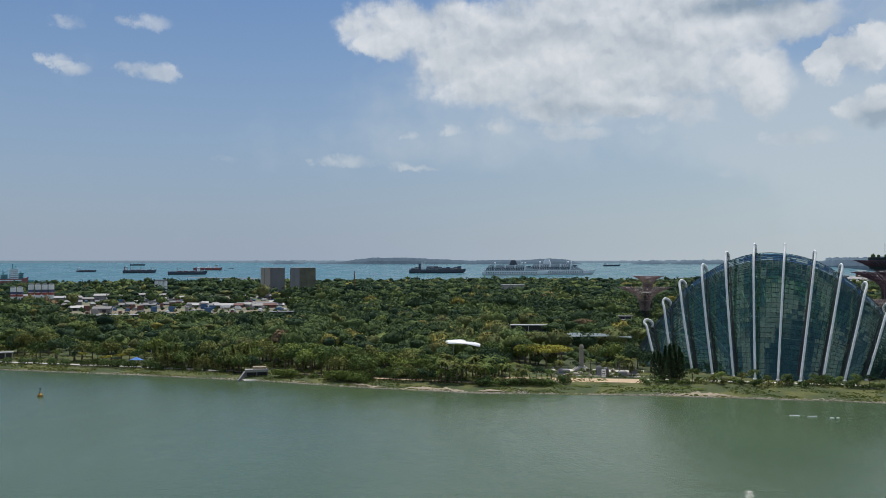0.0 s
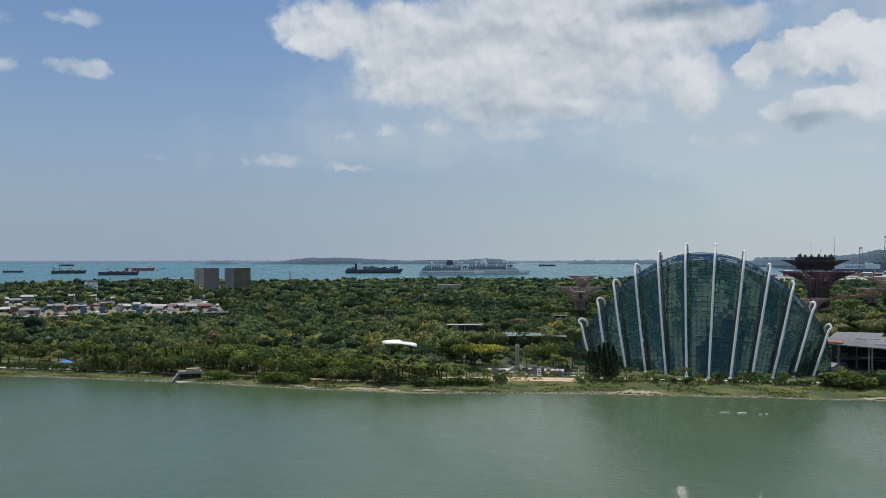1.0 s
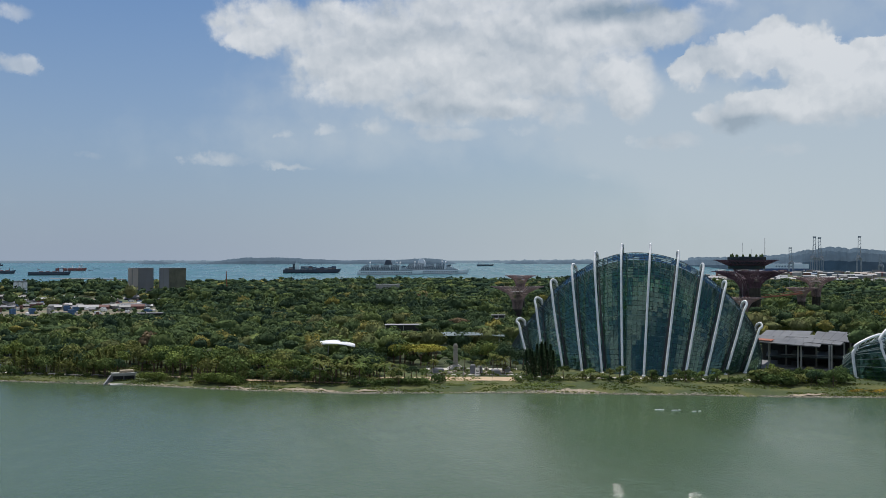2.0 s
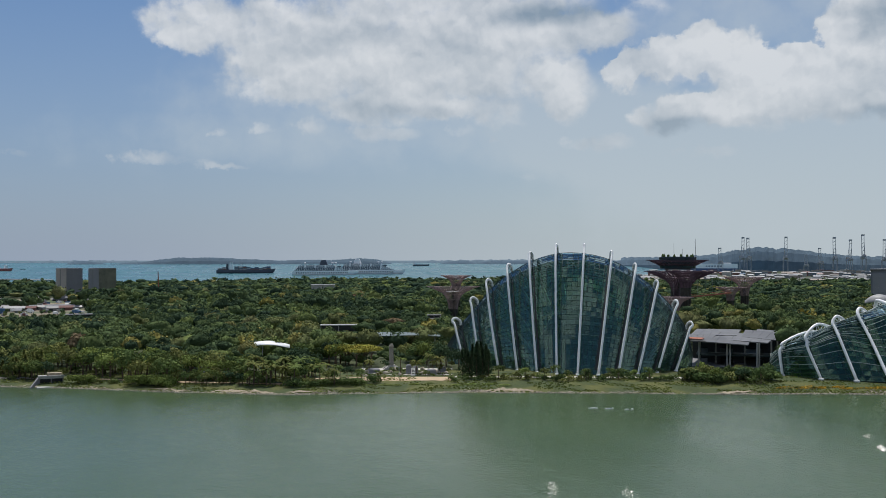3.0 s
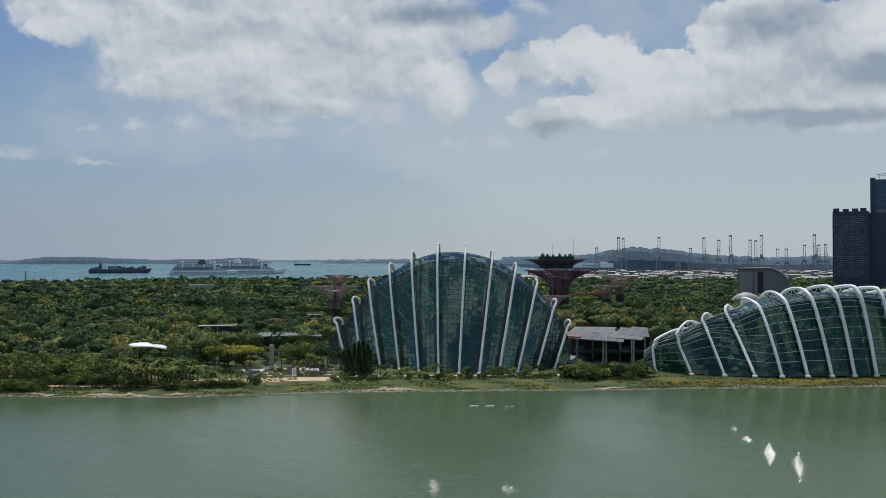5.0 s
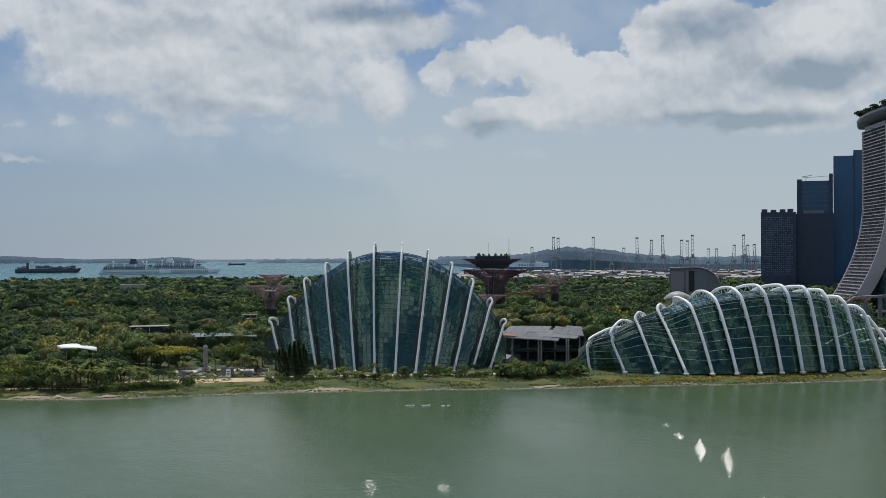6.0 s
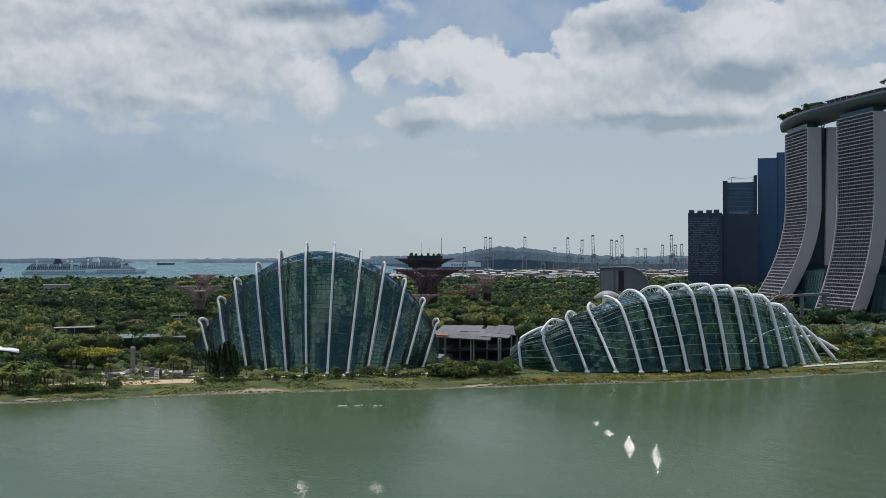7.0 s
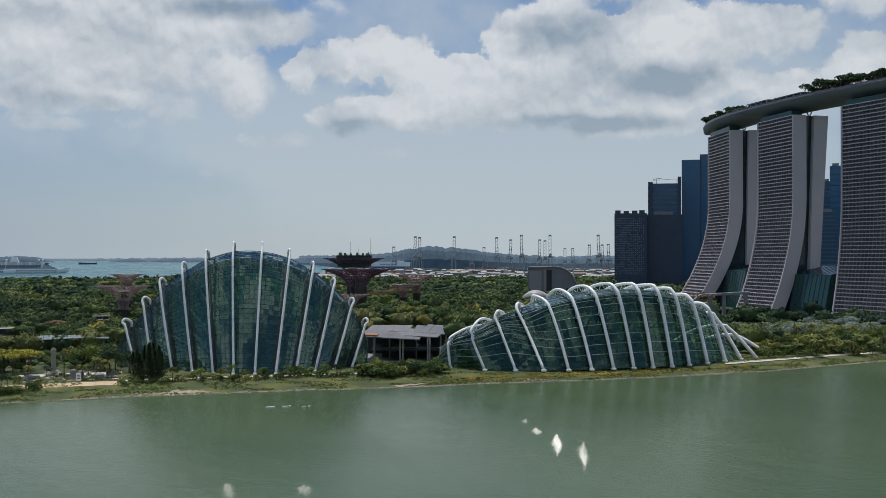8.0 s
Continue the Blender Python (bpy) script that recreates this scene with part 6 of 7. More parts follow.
        sheds.append((b, rng.uniform(1040, 1400), rng.choice((5, 7, 9, 14, 22)) * rng.uniform(0.8, 1.2), rng.uniform(5, 9), rng.uniform(2.6, 5), mt))
    sheds += [(-22.3, 1240, 30, 14, 10, GREY_CONCRETE), (-19.0, 1200, 12, 8, 11, CONCRETE), (-20.6, 1200, 30, 12, 9, WHITE_ROOF), (-18.9, 1010, 16, 7, 5, ROOF_METAL)]
    for b, d, w, dp, h, mt in sheds:
        s = thing("shed", facing(b, d, 3, rng.uniform(-14, 14)), "long low work shed on a sandy yard", "shed", "sheds of the work yard")
        part("wall", Geo().box(-w / 2, 0, 0, w / 2, dp, h - 1), YARD_RED if mt is YARD_RED else GREY_CONCRETE, s)
        part("roof", Geo().rings([[(x, -1, h - 1), (x, dp / 2, h + 1), (x, dp + 1, h - 1), (x, dp / 2, h + 0.4)] for x in (-w / 2 - 1, w / 2 + 1)]), mt, s)
        for i in range(int(w / 7)):
            part("door_bay", Geo().box(-w / 2 + 1.5 + 7 * i, -0.15, 0, -w / 2 + 5 + 7 * i, 0.05, h * 0.6), DARK, s)
    blue = surface("tarp_blue", (0.07, 0.15, 0.28), 0.6)
    for k in range(130):
        b, d = rng.uniform(-20, -8.8), rng.uniform(970, 1300)
        if rng.random() < 0.5:
            v = thing("parked_van", facing(b, d, 3, rng.uniform(0, 180)), "white van parked on the work yard", "vehicle", "vehicles of the work yard")
            part("body", Geo().rings([[(x, -1.2, z0), (x, 1.2, z0), (x, 1.2, z1), (x, -1.2, z1)] for x, z0, z1 in ((-3.2, 0.6, 2.9), (1.4, 0.6, 3.0), (2.2, 0.6, 1.9), (3.2, 0.6, 1.6))]), rng.choice((WHITE, WHITE, GREY_STEEL, blue)), v)
            for x in (-2, 2):
                for y in (-1.25, 1.05):
                    part("wheel", Geo().tube([(x, y, 0.5), (x, y + 0.2, 0.5)], 0.5, 8), DARK, v)
        else:
            c = thing("site_cabin", facing(b, d, 3, rng.uniform(0, 90)), "stacked site cabin on the work yard", "cabin", "cabins of the work yard")
            mt = rng.choice((WHITE_ROOF, YARD_RED, blue, CONCRETE, YARD_RED))
            for j in range(rng.randint(1, 2)):
                part("cabin_box", Geo().box(-3, -1.2, 2.7 * j, 3, 1.2, 2.7 * j + 2.6), mt, c)


build_ships()
build_works()

# ---------------------------------------------------------------- trees and bushes along the bank
def leaf_mesh(name, quads, material):
    me = big_mesh(name, quads.reshape(-1, 3), np.arange(quads.shape[0] * 4).reshape(-1, 4))
    me.materials.append(material)
    return me


def ball_points(rng, leaves, size, low=-0.4, squash=1.0):
    quads = []
    while len(quads) < leaves:
        n = Vector((rng.gauss(0, 1), rng.gauss(0, 1), rng.gauss(0, 1))).normalized()
        if n.z < low:
            continue
        c = n * rng.uniform(0.84, 1.06)
        c.z *= squash
        n = (n + 0.4 * Vector((rng.gauss(0, 1), rng.gauss(0, 1), rng.gauss(0, 1)))).normalized()
        s = n.cross(Vector((rng.gauss(0, 1), rng.gauss(0, 1), rng.gauss(0, 1)))).normalized()
        u = n.cross(s)
        quads.append([c - s * size, c - u * size * 0.7, c + s * size, c + u * size * 0.7])
    return np.array([[tuple(p) for p in q] for q in quads])


def spire_points(rng, leaves):
    quads = []
    for _ in range(leaves):
        t = rng.random() ** 0.8
        a = rng.random() * 6.283
        r = (1 - t) * (0.75 + 0.35 * math.sin(a * 3 + t * 17)) * rng.uniform(0.5, 1.05) + 0.04
        c = Vector((r * math.cos(a), r * math.sin(a), t))
        d = Vector((math.cos(a), math.sin(a), 0.02 + 0.12 * rng.random()))
        s = Vector((-math.sin(a), math.cos(a), rng.uniform(-0.2, 0.2)))
        quads.append([c - d * 0.12, c - s * 0.1, c + d * 0.22, c + s * 0.1 + Vector((0, 0, 0.02))])
    return np.array([[tuple(p) for p in q] for q in quads])


def trunk_geo(rng, height, girth, limbs, spread):
    g = Geo()
    lean = Vector((rng.uniform(-0.06, 0.06), rng.uniform(-0.06, 0.06), 1))
    g.tube([lean * (height * t) for t in (0, 0.3, 0.6, 1.0)], lambda s: girth * (1.25 - 0.6 * s), 7)
    for k in range(limbs):
        a = 2 * math.pi * (k + rng.random() * 0.5) / limbs
        t0 = rng.uniform(0.55, 0.9)
        p = lean * (height * t0)
        q = p + Vector((math.cos(a), math.sin(a), 0.9)) * spread * rng.uniform(0.6, 1.0)
        g.tube([p, p.lerp(q, 0.5) + Vector((0, 0, 0.15 * spread)), q], lambda s: girth * (0.5 - 0.35 * s), 5)
    return g


class Nursery:
    """Patterns of each kind of plant, built once at their own size and copied along the bank."""

    def __init__(self):
        self.rng = random.Random(31)
        self.kinds = {}

    def add(self, kind, name, label, category, crown_quads, material, scale, base, trunk):
        at = (0, 0, -400.0)
        ob = thing(name, at, label, category)
        if trunk:
            part("trunk", trunk, BARK, ob)
        q = crown_quads * np.array(scale) + np.array([0, 0, base])
        part("crown" if trunk else "foliage", leaf_mesh("crown", q, material), None, ob)
        self.kinds.setdefault(kind, []).append(ob)

    def fill(self):
        r = self.rng
        for mt, tone in ((LEAF_MID, "green"), (LEAF_DEEP, "dark green"), (LEAF_FRESH, "bright green"), (LEAF_OLIVE, "olive green"), (LEAF_BLUE, "dull dark green")):
            for _ in range(2):
                self.add("broad", "broadleaf_tree", f"{tone} broadleaf tree with a rounded spreading crown", "tree", crown_points(r, 8, 460, 0.10, 0.9, -0.5), mt, (5.0, 5.0, 5.6), 6.2, trunk_geo(r, 6.5, 0.34, 5, 3.2))
            self.add("small", "small_tree", f"small {tone} tree with a slender trunk on the bank", "tree", crown_points(r, 5, 220, 0.14, 1.0, -0.5), mt, (2.7, 2.7, 2.7), 4.0, trunk_geo(r, 4.2, 0.16, 4, 1.5))
        for _ in range(2):
            self.add("yellow", "flat_topped_tree", "flat-topped tree with yellowish leaves", "tree", crown_points(r, 7, 360, 0.11, 0.45), LEAF_YELLOW, (5.0, 5.0, 4.6), 6.4, trunk_geo(r, 5.6, 0.26, 6, 3.0))
            self.add("feather", "feathery_tree", "feathery grey-green tree with many thin stems", "tree", spire_points(r, 300) * np.array([1.0, 1.0, 1.0]), LEAF_OLIVE, (2.6, 2.6, 8.5), 1.2, trunk_geo(r, 6.5, 0.14, 5, 1.0))
            self.add("spire", "conifer", "dark narrow conifer beside the conservatory", "conifer", spire_points(r, 560), LEAF_BLUE, (2.7, 2.7, 13.5), 0.6, trunk_geo(r, 9.0, 0.2, 3, 0.6))
            self.add("bush", "bush", "rounded olive-green bush on the bank", "bush", crown_points(r, 5, 220, 0.15, 0.9, -0.6), LEAF_OLIVE, (2.2, 2.2, 2.0), 1.1, None)
            self.add("bush", "bush", "leafy dark bush on the bank", "bush", crown_points(r, 5, 220, 0.15, 0.9, -0.6), LEAF_DEEP, (2.2, 2.2, 2.0), 1.1, None)
            self.add("bush", "bush", "leafy green bush on the bank", "bush", crown_points(r, 6, 220, 0.15, 0.9, -0.6), LEAF_MID, (2.2, 2.2, 2.0), 1.1, None)
            self.add("silver", "silvery_tree", "low tree with silvery blue-green foliage", "tree", crown_points(r, 6, 260, 0.13, 0.8), SILVER_LEAF, (3.6, 3.6, 3.2), 4.6, trunk_geo(r, 3.6, 0.2, 5, 1.8))
        self.add("ball", "clipped_bush", "round clipped dark green bush beside the path", "bush", ball_points(r, 260, 0.16), LEAF_DEEP, (2.1, 2.1, 1.9), 1.5, None)
        self.add("shrub", "large_shrub", "large bright green shrub at the water's edge", "shrub", crown_points(r, 7, 420, 0.12, 0.8, -0.7), LEAF_FRESH, (4.2, 3.6, 4.0), 1.8, None)
        for _ in range(3):
            self.add("roof", "roof_garden_tree", "dark wind-shaped tree on the roof deck", "tree", crown_points(r, 5, 150, 0.16, 0.7), LEAF_BLUE, (4.2, 4.2, 3.6), 7.0, trunk_geo(r, 6.0, 0.3, 5, 2.4))
        self.add("hedge", "hedge", "low clipped dark hedge", "hedge", ball_points(r, 320, 0.12, -0.3, 1.0), LEAF_DEEP, (4.6, 1.8, 1.6), 0.9, None)
        self.add("flowers", "flower_bed", "low bed of yellow-orange flowers", "flowers", ball_points(r, 160, 0.12, -0.1, 1.0), FLOWERS, (3.2, 1.2, 0.7), 0.1, None)
        self.add("ground_cover", "low_planting", "low yellow-green planting on the bank", "planting", ball_points(r, 200, 0.12, -0.1, 1.0), LEAF_FRESH, (3.4, 1.6, 0.9), 0.1, None)
        for _ in range(3):
            h = r.uniform(7.5, 10)
            self.add("palm", "palm_tree", "feather palm with a slim trunk and drooping fronds", "palm", palm_points(r, 18), LEAF_OLIVE if r.random() < 0.5 else LEAF_MID, (3.8, 3.8, 2.8), h, Geo().tube([(0, 0, 0), (0.2, 0, h * 0.5), (0.1, 0.1, h)], lambda s: 0.3 - 0.1 * s, 7))

    def plant(self, kind, x, y, size=1.0, z=None):
        ob = self.rng.choice(self.kinds[kind])
        z = (ground_at(x, y) if z is None else z) - 0.1
        m = Matrix.Translation((x, y, z)) @ Matrix.Rotation(self.rng.random() * 6.283, 4, "Z") if kind not in ("hedge", "flowers", "ground_cover", "shrub") else Matrix.Translation((x, y, z))
        c = copy_thing(ob, m)
        c.matrix_basis = m @ Matrix.Diagonal((size, size, size * self.rng.uniform(0.9, 1.12), 1))
        c["group"] = "planting along the bank"

    def clear(self):
        for rows in self.kinds.values():
            for ob in rows:
                for o in (*ob.children_recursive, ob):
                    bpy.data.objects.remove(o)


SILVER_LEAF = leaf_surface("leaf_silver", (0.20, 0.25, 0.22), 0.3)
BARE = surface("bare_soil", (0.30, 0.25, 0.18), 0.95, vary=0.7, scale=0.9, coarse=0.12, bump=0.6)
GRASS_BLADES = leaf_surface("grass_blades", (0.20, 0.235, 0.070), 0.3)
FLOWERS = leaf_surface("flower_bed", (0.34, 0.22, 0.03), 0.4)


def bank_spot(bearing, off):
    """The place at a bearing, that far inland from the water's edge."""
    lo, hi = 300.0, 900.0
    for _ in range(40):
        mid = 0.5 * (lo + hi)
        p = polar(bearing, mid)
        if p.y > shore_y(p.x) + off:
            hi = mid
        else:
            lo = mid
    return polar(bearing, lo)


def build_planting():
    nursery = Nursery()
    nursery.fill()
    rng = nursery.rng
    # clipped bushes in a row along the path
    for b in (-23.6, -22.8, -22.1, -21.4, -20.75, -19.75, -19.2, -18.7, -18.25, -17.85, -17.3, -16.5, -16.1):
        p = bank_spot(b, 13.5 + rng.uniform(-0.6, 0.6))
        nursery.plant("ball", p.x, p.y, rng.uniform(1.05, 1.3))
    # kind, bearing from, to, inland from, to, how many, least and most size
    zones = [
        ("broad", -27, -15.5, 28, 50, 26, 0.7, 1.15), ("small", -26, -16, 25, 36, 9, 0.8, 1.2), ("broad", -10.9, -8.5, 32, 64, 12, 0.8, 1.2), ("shrub", -9.4, -8.5, 8, 13, 4, 0.7, 1.0), ("yellow", -20, -17.5, 22, 34, 3, 0.5, 0.7),
        ("feather", -16.2, -10.9, 14, 24, 22, 0.7, 1.2), ("broad", -16.0, -10.9, 17, 26, 14, 0.6, 0.95), ("bush", -16.0, -11.0, 13, 18, 14, 0.5, 0.9), ("bush", -16, 3.0, 26, 40, 24, 0.8, 1.5), ("bush", -5.0, 1.5, 19, 26, 16, 0.7, 1.2), ("broad", -15.5, -10.5, 24, 44, 18, 0.8, 1.2), ("broad", -12.2, -11.0, 14, 20, 3, 0.7, 0.9),
        ("broad", -9.1, -4.0, 15, 46, 26, 0.8, 1.25), ("shrub", -6.6, -4.4, 7.5, 12, 5, 0.8, 1.15), ("bush", -9.0, -5.0, 9, 14, 8, 0.7, 1.1),
        ("small", -4.4, 0.6, 13, 19, 17, 0.75, 1.0), ("broad", -4.5, -0.4, 26, 50, 16, 0.7, 1.1), ("broad", 2.6, 3.6, 26, 50, 4, 0.7, 1.0), ("small", -0.4, 2.6, 28, 50, 10, 0.45, 0.7), ("small", -4.0, 3.0, 20, 30, 12, 0.8, 1.3),
        ("palm", -0.4, 2.8, 13, 26, 15, 0.75, 1.15), ("bush", 1.8, 6.2, 13, 20, 16, 0.9, 1.4), ("palm", 3.2, 5.0, 15, 26, 4, 0.7, 0.9), ("small", 2.2, 6.2, 18, 34, 12, 0.8, 1.25),
        ("hedge", 4.5, 6.4, 17, 20, 4, 0.8, 1.0), ("ball", 6.5, 7.3, 18, 20, 2, 1.0, 1.2), ("ground_cover", 3.0, 15.0, 12, 17, 14, 0.6, 1.0),
        ("yellow", 4.6, 7.0, 74, 98, 9, 1.0, 1.3), ("broad", 2.5, 4.7, 62, 110, 9, 0.7, 1.1), ("small", 6.0, 11.6, 40, 62, 9, 0.5, 0.9), ("broad", 8.6, 11.8, 60, 100, 12, 0.75, 1.1), ("bush", 6.5, 11.5, 36, 60, 16, 0.4, 0.8), ("palm", 6.5, 11.4, 40, 62, 5, 0.6, 0.9),
        ("spire", 11.9, 13.6, 28, 46, 11, 0.6, 1.1), ("bush", 11.2, 14.0, 20, 32, 10, 0.7, 1.0),
        ("bush", 14.0, 25.2, 23, 33, 26, 0.7, 1.3), ("small", 13.8, 25.2, 24, 32, 15, 0.7, 1.0), ("small", 25.6, 28.8, 20, 28, 5, 0.8, 1.1),
        ("bush", 24.6, 29.4, 20, 34, 22, 1.0, 2.4), ("small", 25.0, 29.2, 24, 42, 12, 0.7, 1.15),
        ("flowers", 29.4, 46.5, 8.5, 12.5, 46, 0.7, 1.2), ("bush", 29.3, 47.0, 8.0, 14.0, 24, 0.25, 0.5), ("ground_cover", 29.6, 46.8, 4, 9, 8, 0.4, 0.7),
        ("bush", 46.9, 54.0, 16, 42, 34, 1.3, 2.4), ("bush", 46.4, 54.0, 40, 96, 30, 1.6, 2.8), ("silver", 45.6, 53.0, 86, 160, 90, 0.9, 1.4), ("broad", 45.5, 53.5, 150, 175, 12, 0.6, 0.8), ("bush", 46.2, 53.8, 50, 150, 16, 1.4, 2.4), ("palm", 46.8, 53.0, 60, 110, 8, 1.0, 1.3), ("small", 46.8, 53.5, 24, 90, 12, 0.8, 1.4), ("palm", 48.6, 54.0, 18, 46, 22, 0.8, 1.25),
        ("broad", 47.5, 54.0, 30, 90, 34, 0.6, 0.95), ("yellow", 46.5, 48.5, 40, 80, 4, 0.6, 0.8),
    ]
    for kind, b0, b1, o0, o1, count, s0, s1 in zones:
        for k in range(count):
            p = bank_spot(b0 + (b1 - b0) * (k + rng.random()) / count, rng.uniform(o0, o1))
            nursery.plant(kind, p.x, p.y, rng.uniform(s0, s1))
    # the garden on the roof deck
    for y in list(range(420, 658, 4)) + list(range(775, 868, 4)):
        x = float(np.interp(y, [400, 541, 655, 766, 820, 878], [752, 760, 771, 798, 821, 848]))
        for _ in range(3):
            nursery.plant("roof", x + rng.uniform(-15, 12) * (0.5 if y > 840 else 1), y + rng.uniform(-3, 3), rng.uniform(0.7, 1.2) * (1.15 if y > 760 else 1.3), 206.2)
    nursery.clear()


def build_stone_edge():
    """Broken stone along the water, and bare patches and paths on the bank."""
    rng = random.Random(6)
    g = Geo()
    for k in range(9000):
        x = -330 + 850 * rng.random()
        patch = noise.noise((x * 0.05, 2.0, 0.0))
        if patch < -0.25 and rng.random() < 0.75:
            continue
        off = abs(rng.gauss(0, 0.9 + 7.0 * max(0, patch - 0.1))) - 0.5
        s = rng.uniform(0.15, 0.55)
        y = shore_y(x) + off
        z = bank_height(off)
        a = rng.random() * 3
        ring = [(s * rng.uniform(0.7, 1.2) * math.cos(a + j * 1.2566), s * rng.uniform(0.6, 1.1) * math.sin(a + j * 1.2566)) for j in range(5)]
        g.rings([[(x + p, y + q, z - 0.3) for p, q in ring], [(x + 0.9 * p, y + 0.9 * q, z + s * 0.5) for p, q in ring]])
    tagged(part("edge_stones", g, STONE), "broken pale stones along the water's edge", "stones", kind="stuff")

    tufts = []
    for k in range(34000):
        x = -330 + 850 * rng.random()
        off = 1.0 + 44 * rng.random() ** 1.6
        if noise.noise((x * 0.06, off * 0.15, 7.0)) < -0.05:
            continue
        y = shore_y(x) + off
        z, a, s = bank_height(off) + 0.1, rng.random() * 6.283, rng.uniform(0.2, 0.5)
        dx, dy, h = s * math.cos(a), s * math.sin(a), s * rng.uniform(0.3, 0.7)
        tufts.append([(x - dx, y - dy, z - 0.1), (x + dx, y + dy, z - 0.1), (x + 1.2 * dx + 0.3 * dy, y + 1.2 * dy, z + h), (x - 1.2 * dx, y - 1.2 * dy + 0.3 * dx, z + 0.9 * h)])
    tufts = np.array(tufts)
    tagged(part("grass_tufts", big_mesh("grass_tufts", tufts.reshape(-1, 3), np.arange(len(tufts) * 4).reshape(-1, 4)), GRASS_BLADES), "rough tufts of grass and weeds on the bank", "grass", kind="stuff")

    def strip(name, b0, b1, o0, o1, material, label, lift=0.06, wobble=1.0):
        n = max(8, int((b1 - b0) * (14 if name == "bare_bank" else 5)))
        rows = [[], []]
        for i in range(n + 1):
            b = b0 + (b1 - b0) * i / n
            w = wobble * noise.noise((b * 2.0, o0, 4.0))
            for r, o in ((0, o0), (1, o1)):
                if name == "bare_bank" and r:
                    o = o0 + (o1 - o0) * math.sin(math.pi * i / n) * (0.55 + 0.9 * abs(noise.noise((b * 3.1, 1.0, 8.0))))
                p = bank_spot(b, o + w * (1 if r == 0 else 0.6))
                rows[r].append((p.x, p.y, ground_at(p.x, p.y) + lift + (0.25 if 1 < o < 20 else 0)))
        ob = part(name, Geo().rings(rows, closed=False), material)
        tagged(ob, label, name.replace("_", " "), kind="structure")

    for b0, b1, o0, o1 in ((-5.6, -3.2, 1.5, 5.0), (-2.6, 1.4, 1.2, 7.5), (1.9, 3.6, 2.0, 7.0), (12.6, 16.6, 1.0, 9.0), (-9.2, -7.6, 0.8, 5.0), (26.2, 28.6, 1.5, 6.0)):
        strip("bare_bank", b0, b1, o0, o1, BARE, "bare pale stony soil on the bank", 0.02, 3.0)
    strip("promenade", -27, -10.8, 15.5, 18.5, PAVING, "pale paved promenade along the bank")
    strip("promenade", -9.0, 3.0, 17.5, 21.5, SAND, "sandy promenade under the trees")
    strip("plaza", 3.0, 11.5, 24.0, 34.0, SAND, "sandy open terrace by the water")
    strip("plaza", 6.2, 11.4, 40.0, 66.0, PAVING, "pale paved garden court")
    strip("promenade", 11.5, 29.0, 33.0, 36.5, PAVING, "pale path in front of the conservatory")
    strip("promenade", 45.0, 56.0, 19.0, 24.0, PAVING, "pale path under palms")
    strip("promenade", 52.0, 56.0, 40.0, 48.0, PAVING, "pale path behind palms")


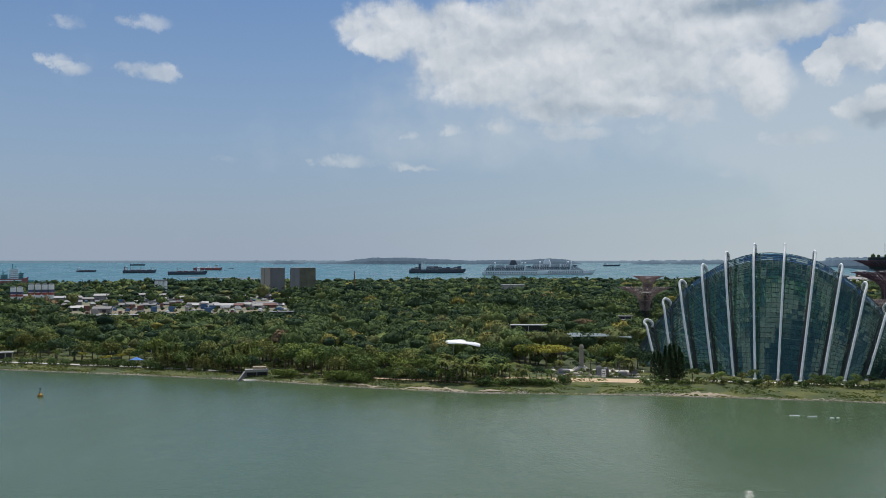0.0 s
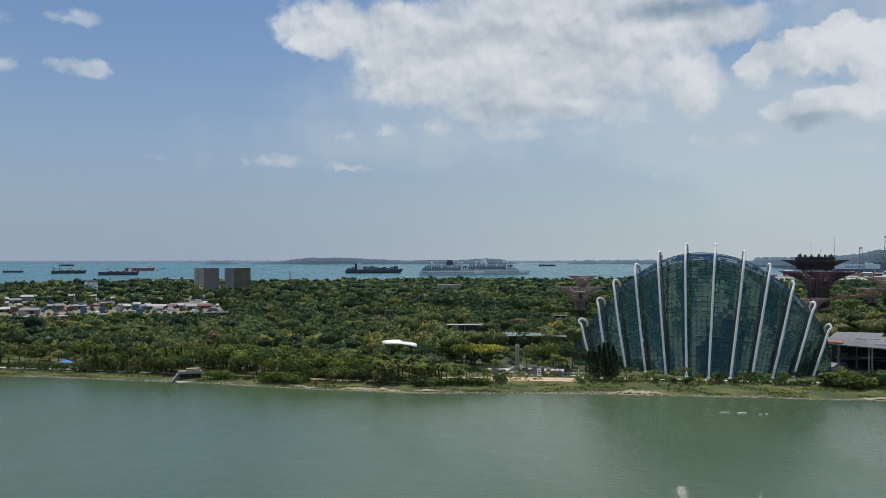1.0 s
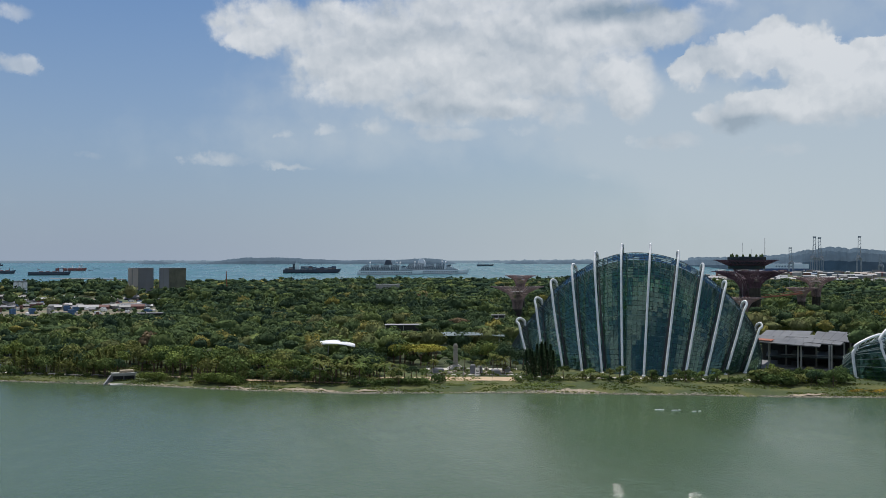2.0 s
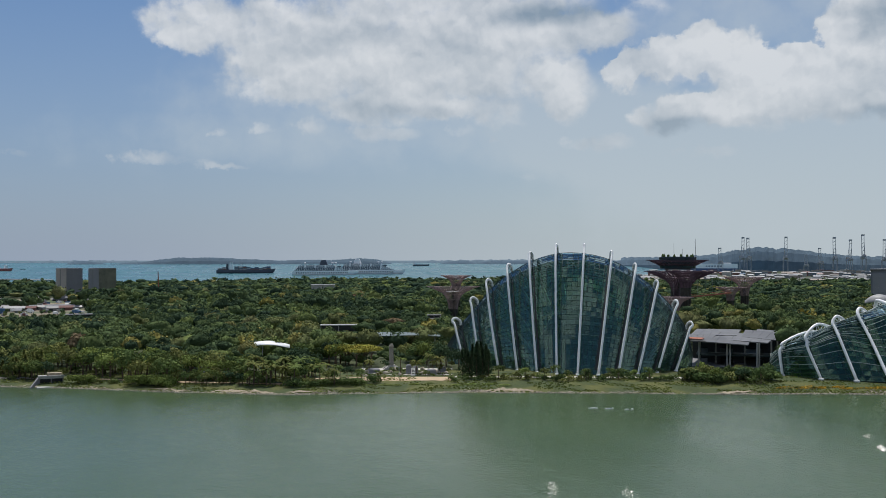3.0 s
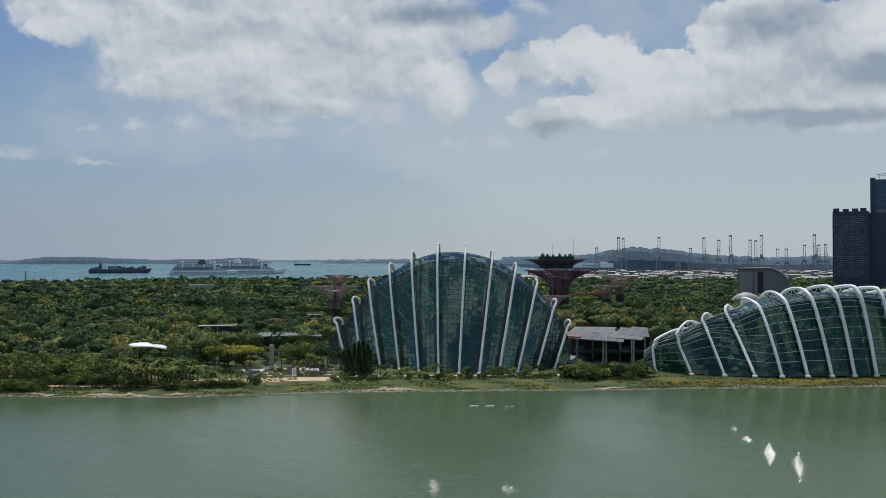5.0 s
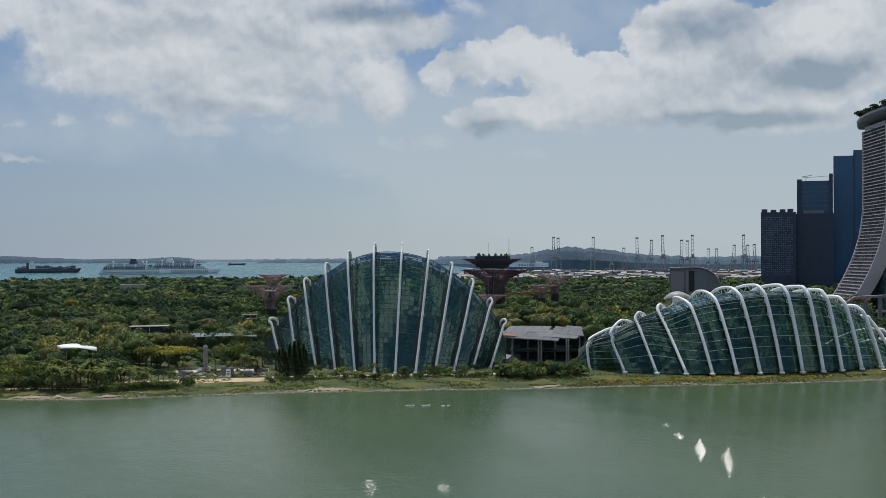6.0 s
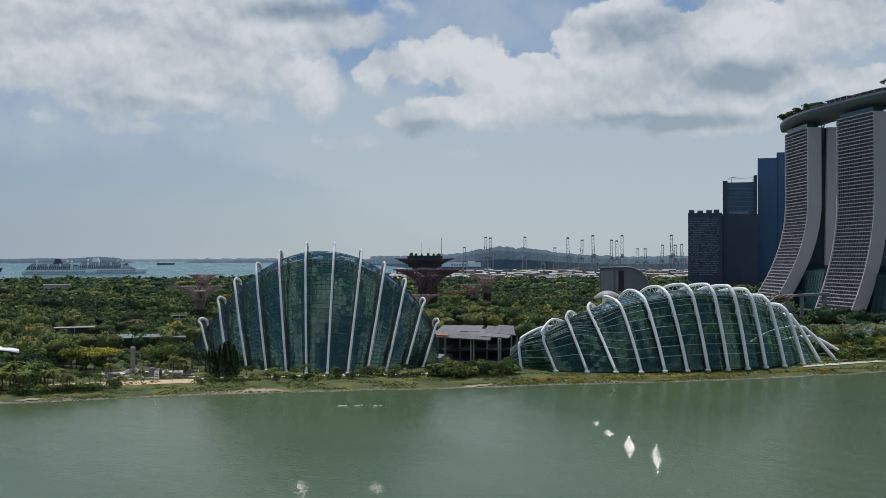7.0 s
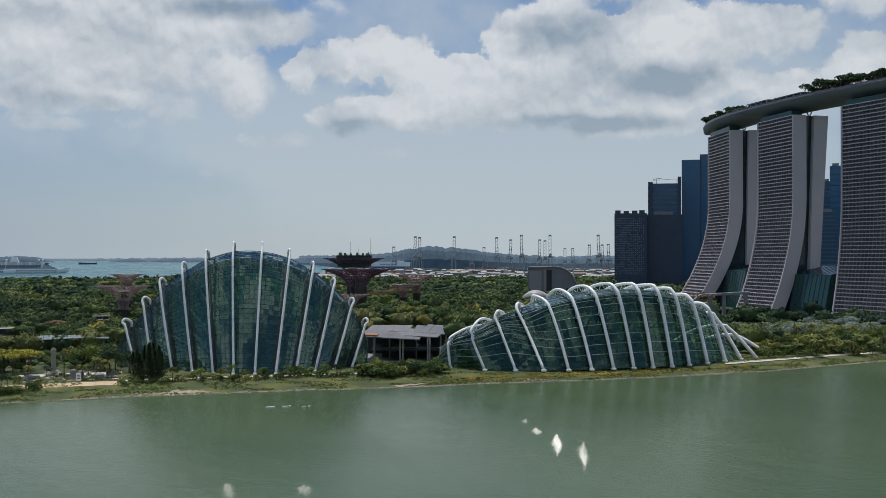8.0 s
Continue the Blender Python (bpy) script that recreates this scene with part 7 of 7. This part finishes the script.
def build_bank_things():
    # storm outlet
    o = thing("storm_outlet", facing(-10.55, 460, 0.2, 6) @ Matrix.Diagonal((0.95, 1.0, 0.66, 1)), "concrete storm outlet with a slanting wing wall at the water", "outlet")
    part("apron", Geo().box(-7, -9, -0.6, 7, 6, 0.3), CONCRETE, o)
    part("deck_beam", Geo().box(-5.2, 0, 4.2, 5.2, 7, 5.6), CONCRETE, o, "pale concrete deck beam")
    part("parapet", Geo().box(-5.6, -0.4, 5.6, 5.6, 0.2, 6.2), CONCRETE, o)
    part("plant_box", Geo().box(-1.5, 2, 5.6, 4.6, 6, 7.4), BARE, o, "brown box on the deck")
    # dark sheet behind the piers stands for the shade under the deck
    part("recess", Geo().box(-5.0, 2, 0.3, 5.0, 2.4, 4.2), DARK, o, "dark opening")
    for x in (-5.2, -0.2, 4.7):
        part("pier", Geo().box(x, 0.6, 0.2, x + 0.4, 5, 4.2), GREY_CONCRETE, o)
    for s in (-1,):
        part("wing_wall", Geo().rings([[(s * 5.4, 0.5, -0.5), (s * 6.0, 0.5, -0.5), (s * 6.0, 0.5, 5.2), (s * 5.4, 0.5, 5.2)], [(s * 9.4, -8, -0.5), (s * 10.0, -8, -0.5), (s * 10.0, -8, 0.6), (s * 9.4, -8, 0.6)]]), GREY_CONCRETE, o, "slanting grey wing wall")
    # obelisk on steps
    o = thing("stone_column", (63.9, 460.5, 3), "tall square stone column on a stepped base", "monument")
    for i in range(4):
        part("step", Geo().box(-3.6 + 0.6 * i, -3.6 + 0.6 * i, 0.5 * i, 3.6 - 0.6 * i, 3.6 - 0.6 * i, 0.5 * i + 0.5), CONCRETE, o)
    part("shaft", Geo().rings([[(sx * w, sy * w, z) for sx, sy in ((-1, -1), (1, -1), (1, 1), (-1, 1))] for z, w in ((2.0, 1.0), (10.0, 0.82), (10.2, 1.0), (11.2, 1.0), (11.3, 0.7), (11.8, 0.6))]), surface("carved_stone", (0.33, 0.30, 0.25), 0.9, vary=0.35, scale=2.5, bump=0.8), o, "carved stone shaft")
    # boulders and pale ruins of the garden court
    rng = random.Random(14)
    for k in range(22):
        p = bank_spot(rng.uniform(6.4, 11.2), rng.uniform(36, 60))
        s = rng.uniform(0.5, 1.2)
        b = Geo().rings([[(s * r * math.cos(a) * rng.uniform(0.8, 1.2), s * r * math.sin(a) * rng.uniform(0.8, 1.2), s * z) for a in (2 * math.pi * j / 8 for j in range(8))] for r, z in ((1.1, -0.2), (1.2, 0.4), (0.8, 1.0), (0.3, 1.3))])
        ob = part("boulder", b, STONE)
        ob.location = (p.x, p.y, ground_at(p.x, p.y))
        tagged(ob, "pale grey boulder in the garden court", "boulder", "boulders of the garden court")
    for b, off, w, h in ((8.9, 44, 1.4, 4.0), (9.3, 47, 1.2, 3.0), (10.2, 42, 2.2, 2.2), (6.9, 48, 3.0, 2.0), (10.8, 50, 2.0, 2.6)):
        p = bank_spot(b, off)
        st = thing("carved_block", (p.x, p.y, ground_at(p.x, p.y)), "pale weathered carved stone block", "stone block")
        part("block", Geo().rings([[(sx * q, sy * q, z) for sx, sy in ((-1, -1), (1, -1), (1, 1), (-1, 1))] for z, q in ((0, w), (h * 0.2, w * 0.85), (h * 0.85, w * 0.8), (h, w * 0.55))]), GREY_CONCRETE, st)
    p = bank_spot(9.15, 34)
    sign = thing("notice_board", (p.x, p.y, ground_at(p.x, p.y)), "white notice board with dark bars on the terrace", "sign")
    part("board", Geo().box(-0.9, -0.1, 0.6, 0.9, 0.1, 4.0), WHITE, sign)
    for k in range(3):
        part("text_bar", Geo().box(-0.6, -0.14, 1.4 + 0.7 * k, 0.6, -0.09, 1.7 + 0.7 * k), DARK, sign)
    for b, off in ((8.35, 28), (6.3, 30), (10.0, 30), (-14.5, 16), (-2.6, 17), (17.0, 33), (22.0, 33)):
        p = bank_spot(b, off)
        lamp = thing("lamp_post", (p.x, p.y, ground_at(p.x, p.y)), "slim dark lamp post by the path", "lamp post", "lamp posts by the path")
        part("post", Geo().tube([(0, 0, 0), (0, 0, 5)], 0.09, 6), GREY_STEEL, lamp)
        part("lantern", Geo().box(-0.3, -0.15, 5, 0.3, 0.15, 5.2), GREY_STEEL, lamp)
    # promenade furniture
    for b, off in ((-22.4, 15), (-18.2, 15), (-17.0, 15.5), (-14.2, 15.5), (-12.0, 15.5), (-21.0, 15)):
        p = bank_spot(b, off)
        bench = thing("bench", Matrix.Translation((p.x, p.y, ground_at(p.x, p.y))) @ Matrix.Rotation(radians(20), 4, "Z"), "long pale bench by the promenade", "bench", "benches by the promenade")
        part("seat", Geo().box(-2.2, -0.4, 0.5, 2.2, 0.4, 0.7), WHITE_ROOF, bench)
        for x in (-1.8, 1.6):
            part("leg", Geo().box(x, -0.3, 0, x + 0.2, 0.3, 0.5), CONCRETE, bench)
    p = bank_spot(-17.1, 24)
    kiosk = thing("blue_tent", (p.x, p.y, ground_at(p.x, p.y)), "small blue canopy under the trees", "tent")
    part("canopy", Geo().rings([[(-3, -2, 2.4), (3, -2, 2.4), (3, 2, 2.4), (-3, 2, 2.4)], [(-0.4, -0.4, 3.6), (0.4, -0.4, 3.6), (0.4, 0.4, 3.6), (-0.4, 0.4, 3.6)]]), surface("tent_blue", (0.06, 0.20, 0.55), 0.6), kiosk)
    for x in (-2.8, 2.8):
        for y in (-1.8, 1.8):
            part("pole", Geo().tube([(x, y, 0), (x, y, 2.4)], 0.06, 5), GREY_STEEL, kiosk)
    # buoy
    buoy = thing("buoy", polar(-21.98, 424, 0), "small yellow-brown marker buoy with a thin topmast", "buoy")
    part("float", Geo().rings([[(r * math.cos(a), r * math.sin(a), z) for a in (2 * math.pi * j / 14 for j in range(14))] for r, z in ((0.7, -0.4), (1.0, 0), (1.0, 0.7), (0.55, 1.2), (0.3, 1.5))]), surface("buoy_paint", (0.38, 0.22, 0.05), 0.5, vary=0.2), buoy, "yellow-brown float")
    g = Geo()
    for a in (0, 2.1, 4.2):
        g.tube([(0.4 * math.cos(a), 0.4 * math.sin(a), 1.2), (0.1 * math.cos(a), 0.1 * math.sin(a), 3.0)], 0.06, 4)
    g.tube([(0, 0, 3.0), (0, 0, 4.2)], 0.07, 4).box(-0.25, -0.25, 3.0, 0.25, 0.25, 3.4)
    part("topmast", g, DARK, buoy)
    # white floats in a row
    for b, d, w in ((19.35, 366, 1.5), (20.25, 366, 1.3), (21.3, 365, 0.9), (21.6, 366, 0.6), (19.6, 366, 0.6), (20.5, 367, 0.5)):
        fl = part("float_marker", Geo().rings([[(q * w * math.cos(a), 0.25 * q * math.sin(a), z) for a in (2 * math.pi * j / 10 for j in range(10))] for q, z in ((0.8, -0.1), (1.0, 0.1), (0.8, 0.28), (0.2, 0.32))]), WHITE)
        fl.location = polar(b, d, 0)
        tagged(fl, "small white float on the water", "float", "white floats in a row")


def build_glint_facets():
    """Facets added on the water to mimic glints, drawn out along the light's way."""
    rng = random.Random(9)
    gloss = surface("glint_facet", (0.05, 0.08, 0.05), 0.2, vary=0.1, ior=1.33)
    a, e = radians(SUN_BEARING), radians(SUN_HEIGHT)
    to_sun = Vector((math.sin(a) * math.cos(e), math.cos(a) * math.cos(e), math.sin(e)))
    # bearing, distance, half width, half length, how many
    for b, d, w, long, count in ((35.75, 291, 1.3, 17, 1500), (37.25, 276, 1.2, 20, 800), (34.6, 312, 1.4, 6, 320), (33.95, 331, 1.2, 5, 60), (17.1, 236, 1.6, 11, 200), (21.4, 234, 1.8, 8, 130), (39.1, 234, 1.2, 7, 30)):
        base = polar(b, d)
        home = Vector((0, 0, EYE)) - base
        # each facet leans halfway between sun and eye, so the glint shows there
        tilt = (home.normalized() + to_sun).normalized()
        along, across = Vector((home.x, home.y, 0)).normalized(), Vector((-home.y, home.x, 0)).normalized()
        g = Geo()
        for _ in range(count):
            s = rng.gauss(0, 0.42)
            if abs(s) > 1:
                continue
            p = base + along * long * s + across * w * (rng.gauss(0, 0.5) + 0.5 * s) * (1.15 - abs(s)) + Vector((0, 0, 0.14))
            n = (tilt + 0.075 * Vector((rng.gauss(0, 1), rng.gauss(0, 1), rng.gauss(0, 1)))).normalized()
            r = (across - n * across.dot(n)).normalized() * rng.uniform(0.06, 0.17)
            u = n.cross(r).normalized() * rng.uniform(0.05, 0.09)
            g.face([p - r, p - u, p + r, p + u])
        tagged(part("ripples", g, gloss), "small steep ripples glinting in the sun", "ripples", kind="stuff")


build_planting()
build_stone_edge()
build_bank_things()
build_glint_facets()
